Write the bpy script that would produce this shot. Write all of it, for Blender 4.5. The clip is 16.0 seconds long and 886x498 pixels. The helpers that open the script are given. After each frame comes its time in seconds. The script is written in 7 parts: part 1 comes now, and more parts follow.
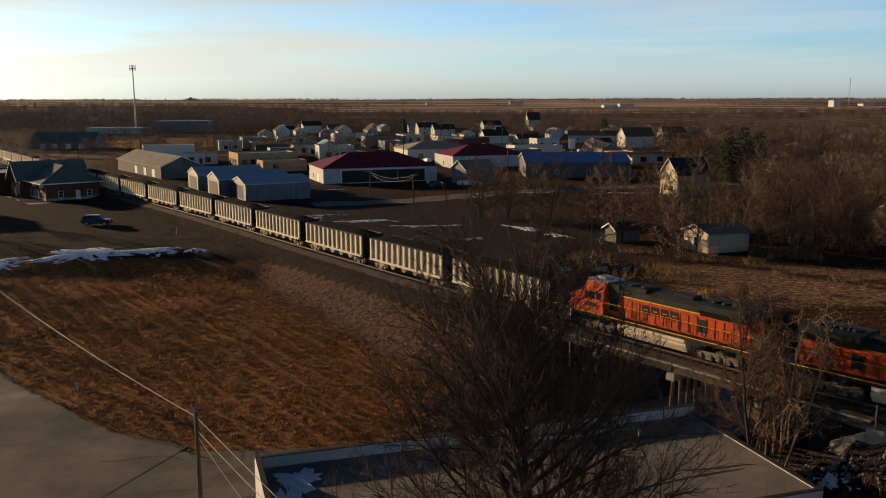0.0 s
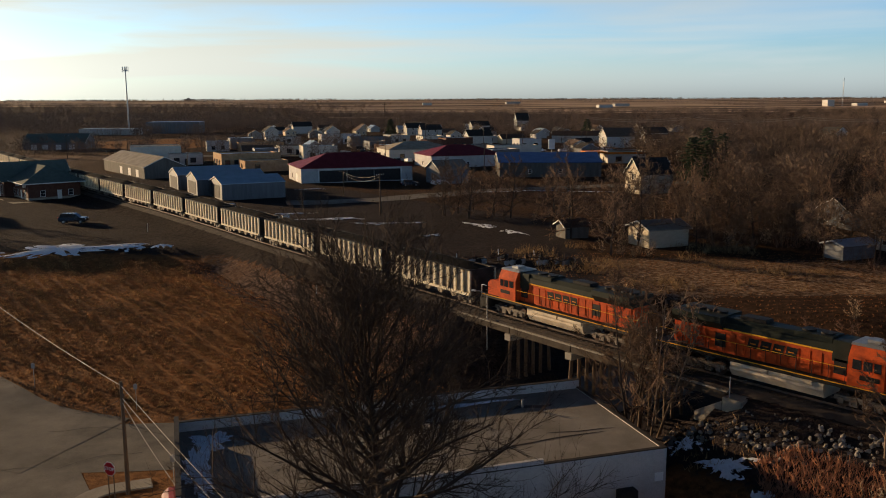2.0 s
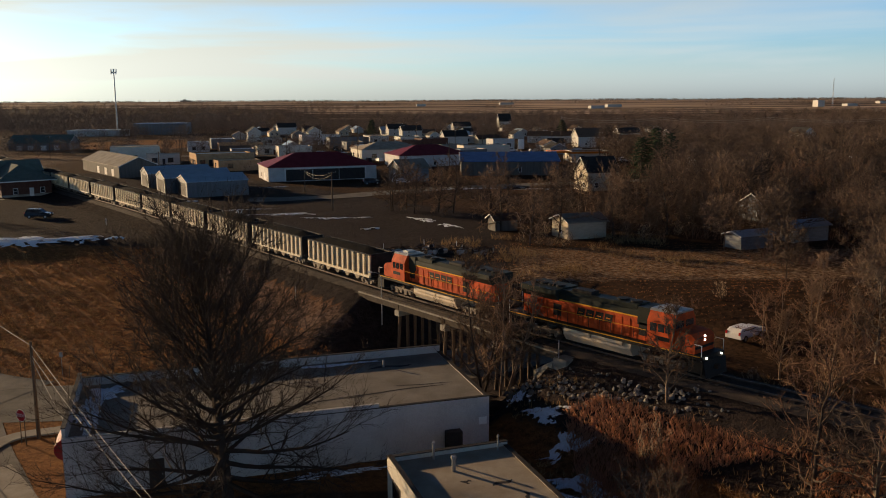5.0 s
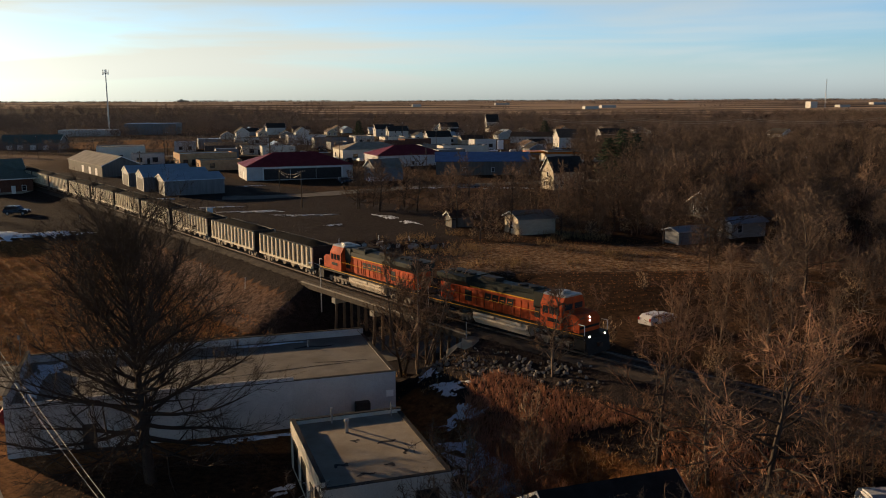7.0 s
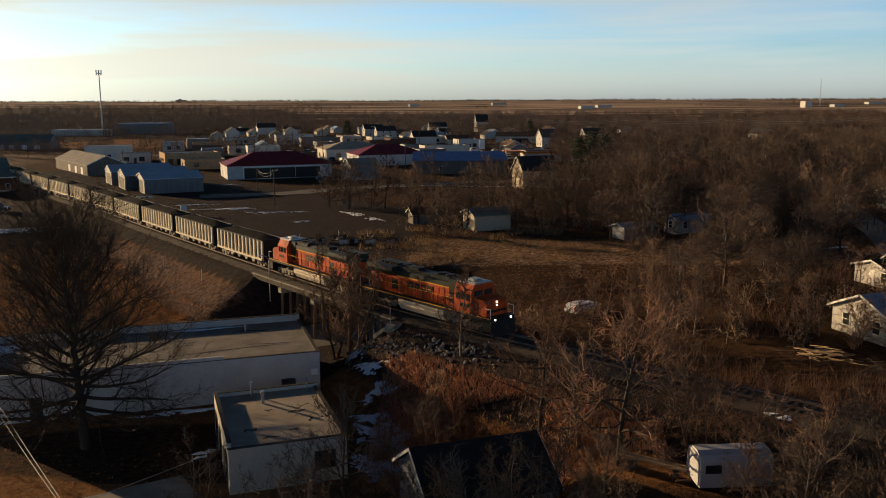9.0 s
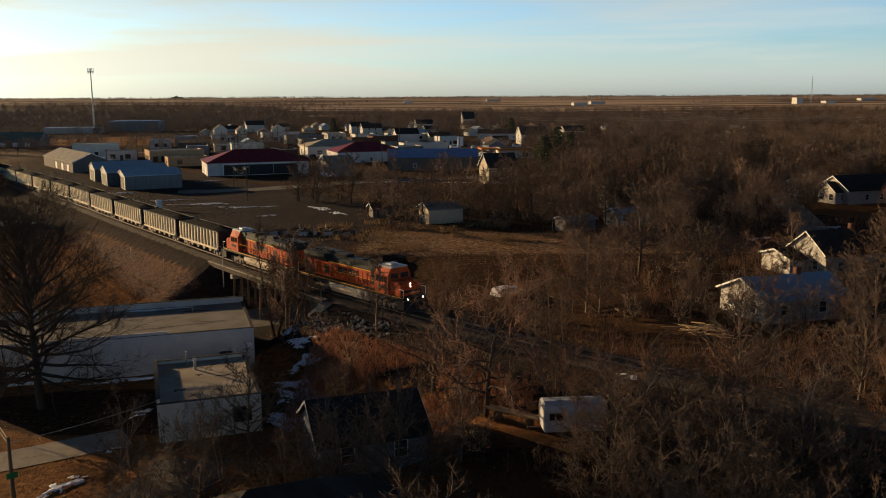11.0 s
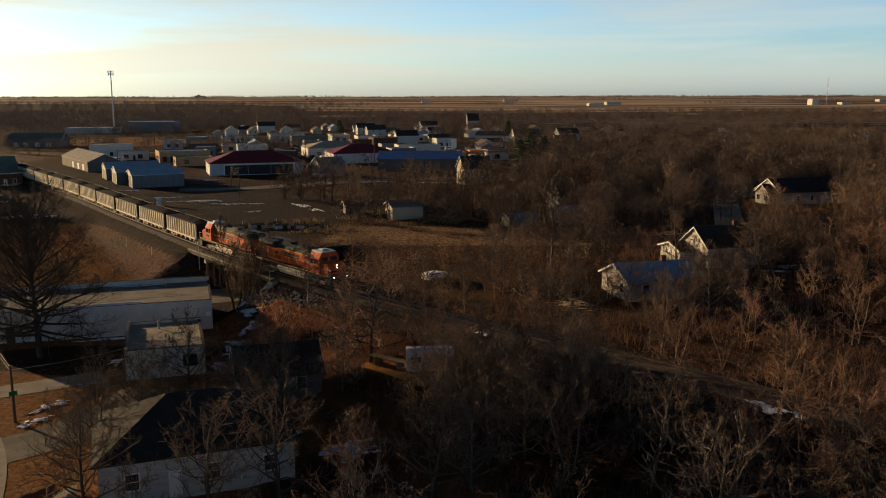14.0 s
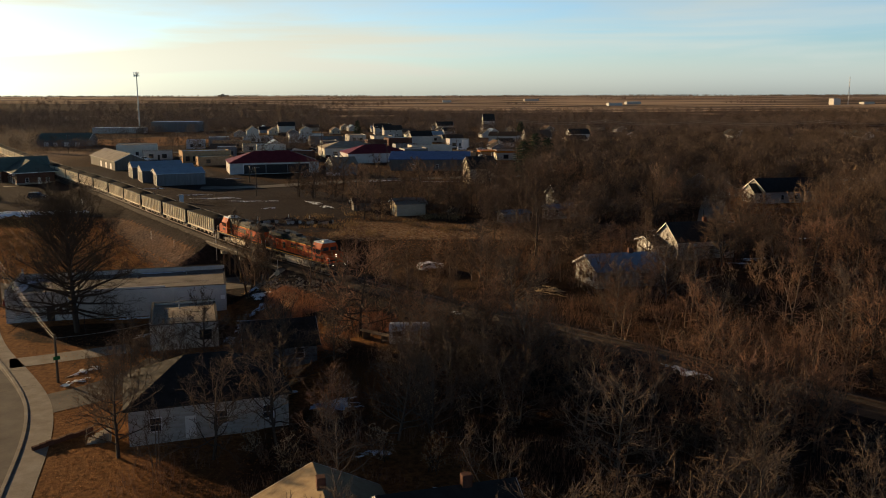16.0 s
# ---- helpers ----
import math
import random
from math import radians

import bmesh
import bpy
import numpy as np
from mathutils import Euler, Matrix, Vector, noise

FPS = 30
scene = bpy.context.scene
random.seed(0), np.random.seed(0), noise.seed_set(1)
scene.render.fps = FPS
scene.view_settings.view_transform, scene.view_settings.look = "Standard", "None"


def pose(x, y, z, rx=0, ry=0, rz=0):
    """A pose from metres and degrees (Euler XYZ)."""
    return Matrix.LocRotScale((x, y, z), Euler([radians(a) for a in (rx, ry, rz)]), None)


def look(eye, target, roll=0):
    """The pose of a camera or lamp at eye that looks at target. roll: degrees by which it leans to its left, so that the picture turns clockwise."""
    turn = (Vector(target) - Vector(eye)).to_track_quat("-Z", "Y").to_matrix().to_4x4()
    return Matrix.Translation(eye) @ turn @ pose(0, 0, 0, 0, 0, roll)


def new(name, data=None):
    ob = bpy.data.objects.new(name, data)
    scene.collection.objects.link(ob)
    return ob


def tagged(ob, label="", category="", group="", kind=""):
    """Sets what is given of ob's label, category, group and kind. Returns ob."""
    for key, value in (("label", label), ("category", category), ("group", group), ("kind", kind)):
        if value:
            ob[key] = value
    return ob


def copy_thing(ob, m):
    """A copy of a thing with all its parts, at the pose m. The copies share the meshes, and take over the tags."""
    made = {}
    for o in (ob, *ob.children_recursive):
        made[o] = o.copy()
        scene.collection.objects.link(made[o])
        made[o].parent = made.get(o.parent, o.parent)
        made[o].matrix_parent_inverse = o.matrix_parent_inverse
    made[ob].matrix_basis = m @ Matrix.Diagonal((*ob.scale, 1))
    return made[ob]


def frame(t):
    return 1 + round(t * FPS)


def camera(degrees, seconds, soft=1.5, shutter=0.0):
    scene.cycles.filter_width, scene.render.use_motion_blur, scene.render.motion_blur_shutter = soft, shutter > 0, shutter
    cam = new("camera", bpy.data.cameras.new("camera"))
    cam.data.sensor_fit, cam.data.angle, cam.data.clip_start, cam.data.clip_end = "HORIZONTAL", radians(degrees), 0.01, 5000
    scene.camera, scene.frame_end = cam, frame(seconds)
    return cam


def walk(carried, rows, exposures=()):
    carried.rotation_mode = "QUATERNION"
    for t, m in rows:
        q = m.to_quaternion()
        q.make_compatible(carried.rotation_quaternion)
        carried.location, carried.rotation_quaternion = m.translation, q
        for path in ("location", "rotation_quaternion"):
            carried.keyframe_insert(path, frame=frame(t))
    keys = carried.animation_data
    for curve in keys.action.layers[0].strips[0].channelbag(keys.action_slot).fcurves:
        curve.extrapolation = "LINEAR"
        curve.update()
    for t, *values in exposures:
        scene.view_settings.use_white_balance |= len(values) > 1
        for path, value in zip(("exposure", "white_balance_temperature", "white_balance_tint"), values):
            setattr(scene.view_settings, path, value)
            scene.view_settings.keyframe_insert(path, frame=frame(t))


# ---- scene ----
cam = camera(54.0, 16.0, soft=1.0)
EXPOSURES = ((0, 0.42, 6350, 8), (6, 0.42, 6350, 8), (12, 0.45, 6900, 6), (16, 0.45, 6900, 6))
PATH = [
    (0, (-17.27, 22.235, 24.931), (-17.278, 24.206, 24.591), -0.1),
    (0.5, (-15.536, 20.292, 25.172), (-15.543, 22.262, 24.831), -0.1),
    (1, (-13.779, 18.738, 25.265), (-13.787, 20.708, 24.924), -0.2),
    (1.5, (-12.157, 17.048, 25.326), (-12.163, 19.019, 24.987), -0.2),
    (2, (-10.498, 15.304, 25.41), (-10.504, 17.275, 25.07), -0.2),
    (2.5, (-8.887, 13.667, 25.4), (-8.891, 15.638, 25.06), -0.2),
    (3, (-7.221, 12.024, 25.372), (-7.225, 13.995, 25.033), -0.3),
    (3.5, (-5.483, 10.372, 25.321), (-5.486, 12.343, 24.984), -0.2),
    (4, (-3.621, 8.597, 25.387), (-3.625, 10.569, 25.049), -0.3),
    (6.5, (5.374, -0.533, 25.806), (5.376, 1.439, 25.468), -0.2),
    (7, (7.207, -2.284, 25.88), (7.21, -0.313, 25.543), -0.2),
    (7.5, (9.025, -4.033, 26.032), (9.027, -2.062, 25.694), -0.3),
    (8, (10.827, -5.74, 26.198), (10.83, -3.769, 25.86), -0.3),
    (8.5, (12.63, -7.471, 26.232), (12.633, -5.499, 25.894), -0.3),
    (9, (14.415, -9.181, 26.249), (14.419, -7.21, 25.911), -0.2),
    (11.5, (24.781, -23.096, 27.519), (24.792, -21.127, 27.171), -0.3),
    (12, (27.285, -26.81, 27.97), (27.298, -24.841, 27.621), -0.3),
    (12.5, (29.617, -30.535, 28.343), (29.633, -28.565, 27.994), -0.2),
    (13, (31.718, -33.925, 28.844), (31.737, -31.956, 28.494), -0.1),
    (13.5, (33.487, -37.481, 29.189), (33.489, -35.512, 28.84), -0.1),
    (14, (35.157, -41.076, 29.521), (35.118, -39.107, 29.173), -0.1),
    (14.5, (36.645, -44.574, 29.979), (36.606, -42.605, 29.63), -0.0),
    (15, (38.042, -48.038, 30.202), (38.002, -46.069, 29.854), -0.0),
    (15.5, (39.271, -51.53, 30.531), (39.202, -49.561, 30.183), -0.0),
    (16, (40.419, -54.872, 30.896), (40.33, -52.905, 30.546), -0.1),
]
walk(cam, [(t, look(a, b, r)) for t, a, b, r in PATH], EXPOSURES)

# ---- light ----
SUN_AZ = 54.5                 # degrees to the left of +y
SUN_EL = 9.0
SKY_STRENGTH, VEIL_FAR, VEIL_NEAR, VEIL_GAIN = 0.130, 0.68, 0.94, 1.0
AIR_TINT, ZENITH_DIM = (0.66, 1.0, 1.47), 0.09   # dry winter air; sky overhead dimmed to hold fill light down
sun_dir = Vector((-math.sin(radians(SUN_AZ)) * math.cos(radians(SUN_EL)),
                  math.cos(radians(SUN_AZ)) * math.cos(radians(SUN_EL)), math.sin(radians(SUN_EL))))
world = bpy.data.worlds.new("sky")
scene.world = world
world.use_nodes = True
wn, wl = world.node_tree.nodes, world.node_tree.links
wn.clear()
sky = wn.new("ShaderNodeTexSky")
sky.sky_type = 'NISHITA'
sky.sun_disc = False
sky.sun_elevation = radians(SUN_EL)
sky.sun_rotation = radians(-SUN_AZ)
sky.air_density, sky.dust_density, sky.ozone_density = 0.9, 0.7, 2.2
# clear blue air away from the sun, and a streaked veil of cirrus that brightens towards it
tc = wn.new("ShaderNodeTexCoord")
mp = wn.new("ShaderNodeMapping")
mp.inputs["Scale"].default_value = (1.3, 1.3, 17.0)
mp.inputs["Rotation"].default_value = (0.03, 0.06, 0.0)
ns = wn.new("ShaderNodeTexNoise")
ns.inputs["Scale"].default_value, ns.inputs["Detail"].default_value, ns.inputs["Roughness"].default_value = 1.5, 6.0, 0.5
ns.inputs["Distortion"].default_value = 0.4
rp = wn.new("ShaderNodeMapRange")
rp.inputs["From Min"].default_value, rp.inputs["From Max"].default_value = 0.40, 0.64
rp.inputs["To Min"].default_value, rp.inputs["To Max"].default_value = 0.35, 1.3
dot = wn.new("ShaderNodeVectorMath")
dot.operation = 'DOT_PRODUCT'
dot.inputs[1].default_value = sun_dir
near = wn.new("ShaderNodeMapRange")
near.inputs["From Min"].default_value, near.inputs["From Max"].default_value = 0.1, 0.93
near.inputs["To Min"].default_value, near.inputs["To Max"].default_value = VEIL_FAR - 0.13, VEIL_NEAR
fac = wn.new("ShaderNodeMath")
fac.operation, fac.use_clamp = 'MULTIPLY', True
bw = wn.new("ShaderNodeRGBToBW")
cream = wn.new("ShaderNodeMixRGB")
cream.blend_type = 'MULTIPLY'
cream.inputs[0].default_value = 1.0
warm = wn.new("ShaderNodeMixRGB")          # cool haze far from the sun, cream near it
warm.inputs[1].default_value = (VEIL_GAIN * 0.88, VEIL_GAIN * 0.96, VEIL_GAIN * 0.97, 1)
warm.inputs[2].default_value = (VEIL_GAIN * 0.97, VEIL_GAIN * 0.945, VEIL_GAIN * 0.80, 1)
warmth = wn.new("ShaderNodeMapRange")
warmth.inputs["From Min"].default_value, warmth.inputs["From Max"].default_value = 0.3, 0.92
blue = wn.new("ShaderNodeMixRGB")
blue.blend_type = 'MULTIPLY'
blue.inputs[0].default_value = 1.0
blue.inputs[2].default_value = (*AIR_TINT, 1)
mx = wn.new("ShaderNodeMixRGB")
bg = wn.new("ShaderNodeBackground")
bg.inputs["Strength"].default_value = SKY_STRENGTH
wo = wn.new("ShaderNodeOutputWorld")
wl.new(tc.outputs["Generated"], mp.inputs["Vector"])
wl.new(mp.outputs["Vector"], ns.inputs["Vector"])
wl.new(ns.outputs["Fac"], rp.inputs["Value"])
wl.new(tc.outputs["Generated"], dot.inputs[0])
wl.new(dot.outputs["Value"], near.inputs["Value"])
wl.new(rp.outputs["Result"], fac.inputs[0])
low = wn.new("ShaderNodeSeparateXYZ")
fade = wn.new("ShaderNodeMapRange")
fade.interpolation_type = 'SMOOTHSTEP'
fade.inputs["From Min"].default_value, fade.inputs["From Max"].default_value = 0.09, 0.35
fade.inputs["To Min"].default_value, fade.inputs["To Max"].default_value = 1.0, 0.15
veil = wn.new("ShaderNodeMath")
veil.operation = 'MULTIPLY'
# dims the sky with height, mostly above the view, to darken shadows
overhead_dim = wn.new("ShaderNodeMapRange")
overhead_dim.interpolation_type = 'SMOOTHSTEP'
overhead_dim.inputs["From Min"].default_value, overhead_dim.inputs["From Max"].default_value = 0.06, 0.5
overhead_dim.inputs["To Min"].default_value, overhead_dim.inputs["To Max"].default_value = 1.0, ZENITH_DIM
wl.new(tc.outputs["Generated"], low.inputs["Vector"])
wl.new(low.outputs["Z"], fade.inputs["Value"])
wl.new(low.outputs["Z"], overhead_dim.inputs["Value"])
wl.new(near.outputs["Result"], veil.inputs[0])
wl.new(fade.outputs["Result"], veil.inputs[1])
wl.new(veil.outputs["Value"], fac.inputs[1])
wl.new(sky.outputs["Color"], bw.inputs["Color"])
thin = wn.new("ShaderNodeMapRange")
thin.inputs["From Min"].default_value, thin.inputs["From Max"].default_value = 0.2, 0.93
thin.inputs["To Min"].default_value, thin.inputs["To Max"].default_value = 1.45, 0.66
wl.new(dot.outputs["Value"], thin.inputs["Value"])
lum = wn.new("ShaderNodeMath")
lum.operation = 'MULTIPLY'
wl.new(bw.outputs["Val"], lum.inputs[0])
wl.new(thin.outputs["Result"], lum.inputs[1])
wl.new(lum.outputs["Value"], cream.inputs[1])
wl.new(dot.outputs["Value"], warmth.inputs["Value"])
wl.new(warmth.outputs["Result"], warm.inputs[0])
wl.new(warm.outputs["Color"], cream.inputs[2])
wl.new(sky.outputs["Color"], blue.inputs[1])
haze = wn.new("ShaderNodeMapRange")
haze.interpolation_type = 'SMOOTHSTEP'
haze.inputs["From Min"].default_value, haze.inputs["From Max"].default_value = 0.0, 0.085
haze.inputs["To Min"].default_value, haze.inputs["To Max"].default_value = 0.92, 0.0
wl.new(low.outputs["Z"], haze.inputs["Value"])
most = wn.new("ShaderNodeMath")
most.operation = 'MAXIMUM'
wl.new(fac.outputs["Value"], most.inputs[0])
wl.new(haze.outputs["Result"], most.inputs[1])
wl.new(most.outputs["Value"], mx.inputs[0])
wl.new(blue.outputs["Color"], mx.inputs[1])
wl.new(cream.outputs["Color"], mx.inputs[2])
wl.new(mx.outputs["Color"], bg.inputs["Color"])
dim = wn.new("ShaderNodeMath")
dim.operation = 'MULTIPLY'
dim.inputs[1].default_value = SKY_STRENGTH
wl.new(overhead_dim.outputs["Result"], dim.inputs[0])
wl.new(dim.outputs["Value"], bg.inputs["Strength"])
wl.new(bg.outputs["Background"], wo.inputs["Surface"])

sun = new("sun", bpy.data.lights.new("sun", 'SUN'))
sun.data.energy, sun.data.angle, sun.data.color = 5.0, radians(0.6), (1.0, 0.68, 0.38)
sun.matrix_world = look(sun_dir * 300, (0, 0, 0))

# ---- materials ----
def mat(name, c1, c2=None, rough=0.85, metal=0.0, scale=1.5, fine=25.0, bump=0.15, vary=0.0, stretch=(1, 1, 1), spec=0.12, island=False):
    """Two colours mixed by a broad noise, with a fine grain in value and relief. vary: value change from object to object."""
    m = bpy.data.materials.new(name)
    m.use_nodes = True
    n, l = m.node_tree.nodes, m.node_tree.links
    p = n["Principled BSDF"]
    c2 = c2 or tuple(v * 0.7 for v in c1)
    geo = n.new("ShaderNodeNewGeometry")
    mapn = n.new("ShaderNodeMapping")
    mapn.inputs["Scale"].default_value = stretch
    l.new(geo.outputs["Position"], mapn.inputs["Vector"])
    a, b = n.new("ShaderNodeTexNoise"), n.new("ShaderNodeTexNoise")
    for t, s, d in ((a, scale, 5.0), (b, fine, 3.0)):
        t.inputs["Scale"].default_value, t.inputs["Detail"].default_value, t.inputs["Roughness"].default_value = s, d, 0.62
        l.new(mapn.outputs["Vector"], t.inputs["Vector"])
    r = n.new("ShaderNodeValToRGB")
    r.color_ramp.elements[0].position, r.color_ramp.elements[1].position = 0.34, 0.66
    l.new(a.outputs["Fac"], r.inputs["Fac"])
    x = n.new("ShaderNodeMixRGB")
    x.inputs[1].default_value, x.inputs[2].default_value = (*c1, 1), (*c2, 1)
    l.new(r.outputs["Color"], x.inputs[0])
    h = n.new("ShaderNodeHueSaturation")
    l.new(x.outputs["Color"], h.inputs["Color"])
    mr = n.new("ShaderNodeMapRange")
    mr.inputs["To Min"].default_value, mr.inputs["To Max"].default_value = 0.72, 1.28
    l.new(b.outputs["Fac"], mr.inputs["Value"])
    val = mr.outputs["Result"]
    if vary:
        if island:
            src = geo.outputs["Random Per Island"]
        else:
            src = n.new("ShaderNodeObjectInfo").outputs["Random"]
        m2 = n.new("ShaderNodeMapRange")
        m2.inputs["To Min"].default_value, m2.inputs["To Max"].default_value = 1 - vary, 1 + vary
        l.new(src, m2.inputs["Value"])
        mm = n.new("ShaderNodeMath")
        mm.operation = 'MULTIPLY'
        l.new(val, mm.inputs[0])
        l.new(m2.outputs["Result"], mm.inputs[1])
        val = mm.outputs["Value"]
    l.new(val, h.inputs["Value"])
    l.new(h.outputs["Color"], p.inputs["Base Color"])
    rr = n.new("ShaderNodeMapRange")
    rr.inputs["To Min"].default_value, rr.inputs["To Max"].default_value = max(0.02, rough - 0.12), min(1.0, rough + 0.12)
    l.new(a.outputs["Fac"], rr.inputs["Value"])
    l.new(rr.outputs["Result"], p.inputs["Roughness"])
    p.inputs["Metallic"].default_value = metal
    p.inputs["Specular IOR Level"].default_value = spec
    if bump:
        bn = n.new("ShaderNodeBump")
        bn.inputs["Strength"].default_value, bn.inputs["Distance"].default_value = bump, 0.05
        l.new(b.outputs["Fac"], bn.inputs["Height"])
        l.new(bn.outputs["Normal"], p.inputs["Normal"])
    return m


def glow(name, color, strength):
    m = bpy.data.materials.new(name)
    m.use_nodes = True
    p = m.node_tree.nodes["Principled BSDF"]
    p.inputs["Base Color"].default_value = (0.8, 0.8, 0.75, 1)
    p.inputs["Emission Color"].default_value, p.inputs["Emission Strength"].default_value = (*color, 1), strength
    return m


ASPHALT = mat("asphalt", (0.095, 0.087, 0.076), (0.19, 0.17, 0.145), 0.9, scale=0.25, fine=9, bump=0.2)
CONCRETE = mat("concrete", (0.34, 0.31, 0.26), (0.25, 0.22, 0.18), 0.9, scale=0.6, fine=14)
GRAVEL = mat("gravel_ballast", (0.05, 0.04, 0.034), (0.09, 0.072, 0.06), 0.95, scale=0.8, fine=12, bump=0.9)
STONE = mat("riprap_stone", (0.30, 0.265, 0.22), (0.17, 0.15, 0.125), 0.9, scale=2, fine=9, bump=0.4, vary=0.35)
SNOW = mat("snow", (0.84, 0.88, 0.94), (0.74, 0.78, 0.84), 0.7, scale=1.2, fine=6, bump=0.5)
WHITE_WALL = mat("white_painted_block", (0.56, 0.54, 0.515), (0.45, 0.43, 0.41), 0.8, scale=0.5, fine=10, bump=0.1)
CREAM_WALL = mat("cream_painted_wall", (0.62, 0.58, 0.50), (0.52, 0.48, 0.40), 0.8, scale=0.7, fine=10, bump=0.1)
WHITE_SIDING = mat("white_siding", (0.50, 0.475, 0.43), (0.38, 0.36, 0.32), 0.7, scale=0.8, fine=5, bump=0.1, stretch=(1, 1, 5), vary=0.12)
TAN_SIDING = mat("tan_siding", (0.50, 0.42, 0.30), (0.42, 0.35, 0.25), 0.75, scale=0.8, fine=5, stretch=(1, 1, 5), vary=0.15)
GREY_SIDING = mat("grey_siding", (0.24, 0.25, 0.26), (0.17, 0.18, 0.19), 0.75, scale=0.8, fine=5, stretch=(1, 1, 5), vary=0.2)
BRICK = mat("red_brick", (0.13, 0.062, 0.042), (0.09, 0.042, 0.03), 0.9, scale=1.2, fine=11, bump=0.3)
TAN_BRICK = mat("tan_brick", (0.48, 0.31, 0.17), (0.36, 0.22, 0.12), 0.9, scale=1.0, fine=11)
ROOF_TAN = mat("gravel_flat_roof", (0.42, 0.36, 0.28), (0.30, 0.25, 0.19), 0.95, scale=0.5, fine=16, bump=0.3)
ROOF_GREY = mat("worn_grey_flat_roof", (0.27, 0.245, 0.21), (0.18, 0.16, 0.135), 0.95, scale=0.35, fine=14, bump=0.3)
ROOF_DARK = mat("dark_shingles", (0.026, 0.024, 0.023), (0.042, 0.038, 0.035), 0.9, scale=1.0, fine=9, bump=0.5, vary=0.35)
ROOF_BROWN = mat("brown_shingles", (0.13, 0.085, 0.06), (0.09, 0.06, 0.045), 0.9, scale=1.0, fine=9, bump=0.5, vary=0.3)
ROOF_SHINGLE_TAN = mat("tan_shingles", (0.36, 0.27, 0.16), (0.28, 0.20, 0.12), 0.9, scale=1.2, fine=11, bump=0.5)
ROOF_RED = mat("red_metal_roof", (0.20, 0.022, 0.026), (0.145, 0.016, 0.02), 0.5, scale=0.5, fine=6, bump=0.05)
ROOF_BLUE = mat("blue_metal_roof", (0.03, 0.10, 0.30), (0.022, 0.075, 0.23), 0.45, scale=0.5, fine=6, bump=0.05, spec=0.3)
ROOF_METAL = mat("galvanized_roof", (0.40, 0.48, 0.56), (0.32, 0.39, 0.46), 0.45, 0.3, scale=0.4, fine=5, bump=0.1, spec=0.35)
ROOF_GREEN = mat("grey_green_shingles", (0.12, 0.15, 0.13), (0.09, 0.115, 0.10), 0.9, scale=1.0, fine=9, bump=0.4)
METAL_WALL = mat("galvanized_wall", (0.17, 0.175, 0.185), (0.12, 0.125, 0.13), 0.55, 0.3, scale=0.5, fine=8, stretch=(3, 3, 0.4))
TRIM_WHITE = mat("white_trim", (0.75, 0.73, 0.69), (0.68, 0.66, 0.62), 0.6, bump=0.03)
DARK_TRIM = mat("dark_trim", (0.05, 0.045, 0.04), (0.035, 0.03, 0.03), 0.7, bump=0.05)
GLASS_DARK = mat("window_glass", (0.02, 0.022, 0.026), (0.03, 0.032, 0.036), 0.12, bump=0.0, spec=0.5)
WOOD_POLE = mat("weathered_pole_wood", (0.15, 0.105, 0.07), (0.09, 0.065, 0.046), 0.9, scale=3, fine=20, stretch=(4, 4, 0.5))
LUMBER = mat("fresh_lumber", (0.46, 0.34, 0.20), (0.36, 0.26, 0.15), 0.8, scale=2, fine=12)
STEEL = mat("galvanized_steel", (0.42, 0.42, 0.42), (0.32, 0.32, 0.31), 0.45, 0.8, scale=2)
RUST = mat("rusty_steel", (0.10, 0.06, 0.042), (0.065, 0.045, 0.036), 0.8, 0.3, scale=2)
RAIL = mat("rail_steel", (0.16, 0.12, 0.10), (0.10, 0.08, 0.065), 0.5, 0.6, scale=2)
TIE = mat("creosote_ties", (0.055, 0.045, 0.04), (0.08, 0.065, 0.055), 0.95, scale=3)
# low sun on the silver ribs is put into this cream tone
CAR_RIB = mat("sunlit_coal_car_rib", (0.78, 0.68, 0.49), (0.64, 0.55, 0.39), 0.55, 0.0, scale=0.8, fine=5, vary=0.1)
# raking shade between the ribs is put into this darker tone
CAR_PANEL = mat("grimy_shaded_coal_car_panel", (0.36, 0.30, 0.21), (0.20, 0.165, 0.12), 0.65, 0.0, scale=0.9, fine=5, vary=0.25)
COAL = mat("coal", (0.009, 0.009, 0.009), (0.016, 0.015, 0.014), 0.95, scale=3, fine=10, bump=0.6, spec=0.03)
GIRDER = mat("weathered_girder", (0.085, 0.068, 0.052), (0.05, 0.04, 0.032), 0.9, scale=0.8, fine=8)
BARN_WALL = mat("weathered_barn_wall", (0.15, 0.14, 0.125), (0.10, 0.093, 0.083), 0.85, scale=0.5, fine=8, stretch=(3, 3, 0.4))
BARN_ROOF = mat("weathered_barn_roof", (0.26, 0.235, 0.20), (0.18, 0.155, 0.125), 0.7, 0.1, scale=0.4, fine=5)
LOCO_ORANGE = mat("loco_orange", (0.60, 0.085, 0.012), (0.33, 0.055, 0.016), 0.72, scale=1.1, fine=6, bump=0.03, spec=0.15)
LOCO_ORANGE_B = mat("loco_amber", (0.62, 0.20, 0.015), (0.5, 0.15, 0.015), 0.5, scale=0.7, fine=6, bump=0.03)
LOCO_YELLOW = mat("loco_yellow", (0.80, 0.40, 0.03), (0.70, 0.34, 0.03), 0.45, bump=0.03)
LOCO_GREEN = mat("loco_dark_green", (0.018, 0.022, 0.016), (0.03, 0.034, 0.026), 0.55, scale=0.8, bump=0.05)
LOCO_GREY = mat("loco_silver_tank", (0.70, 0.58, 0.42), (0.50, 0.41, 0.30), 0.7, scale=0.7)
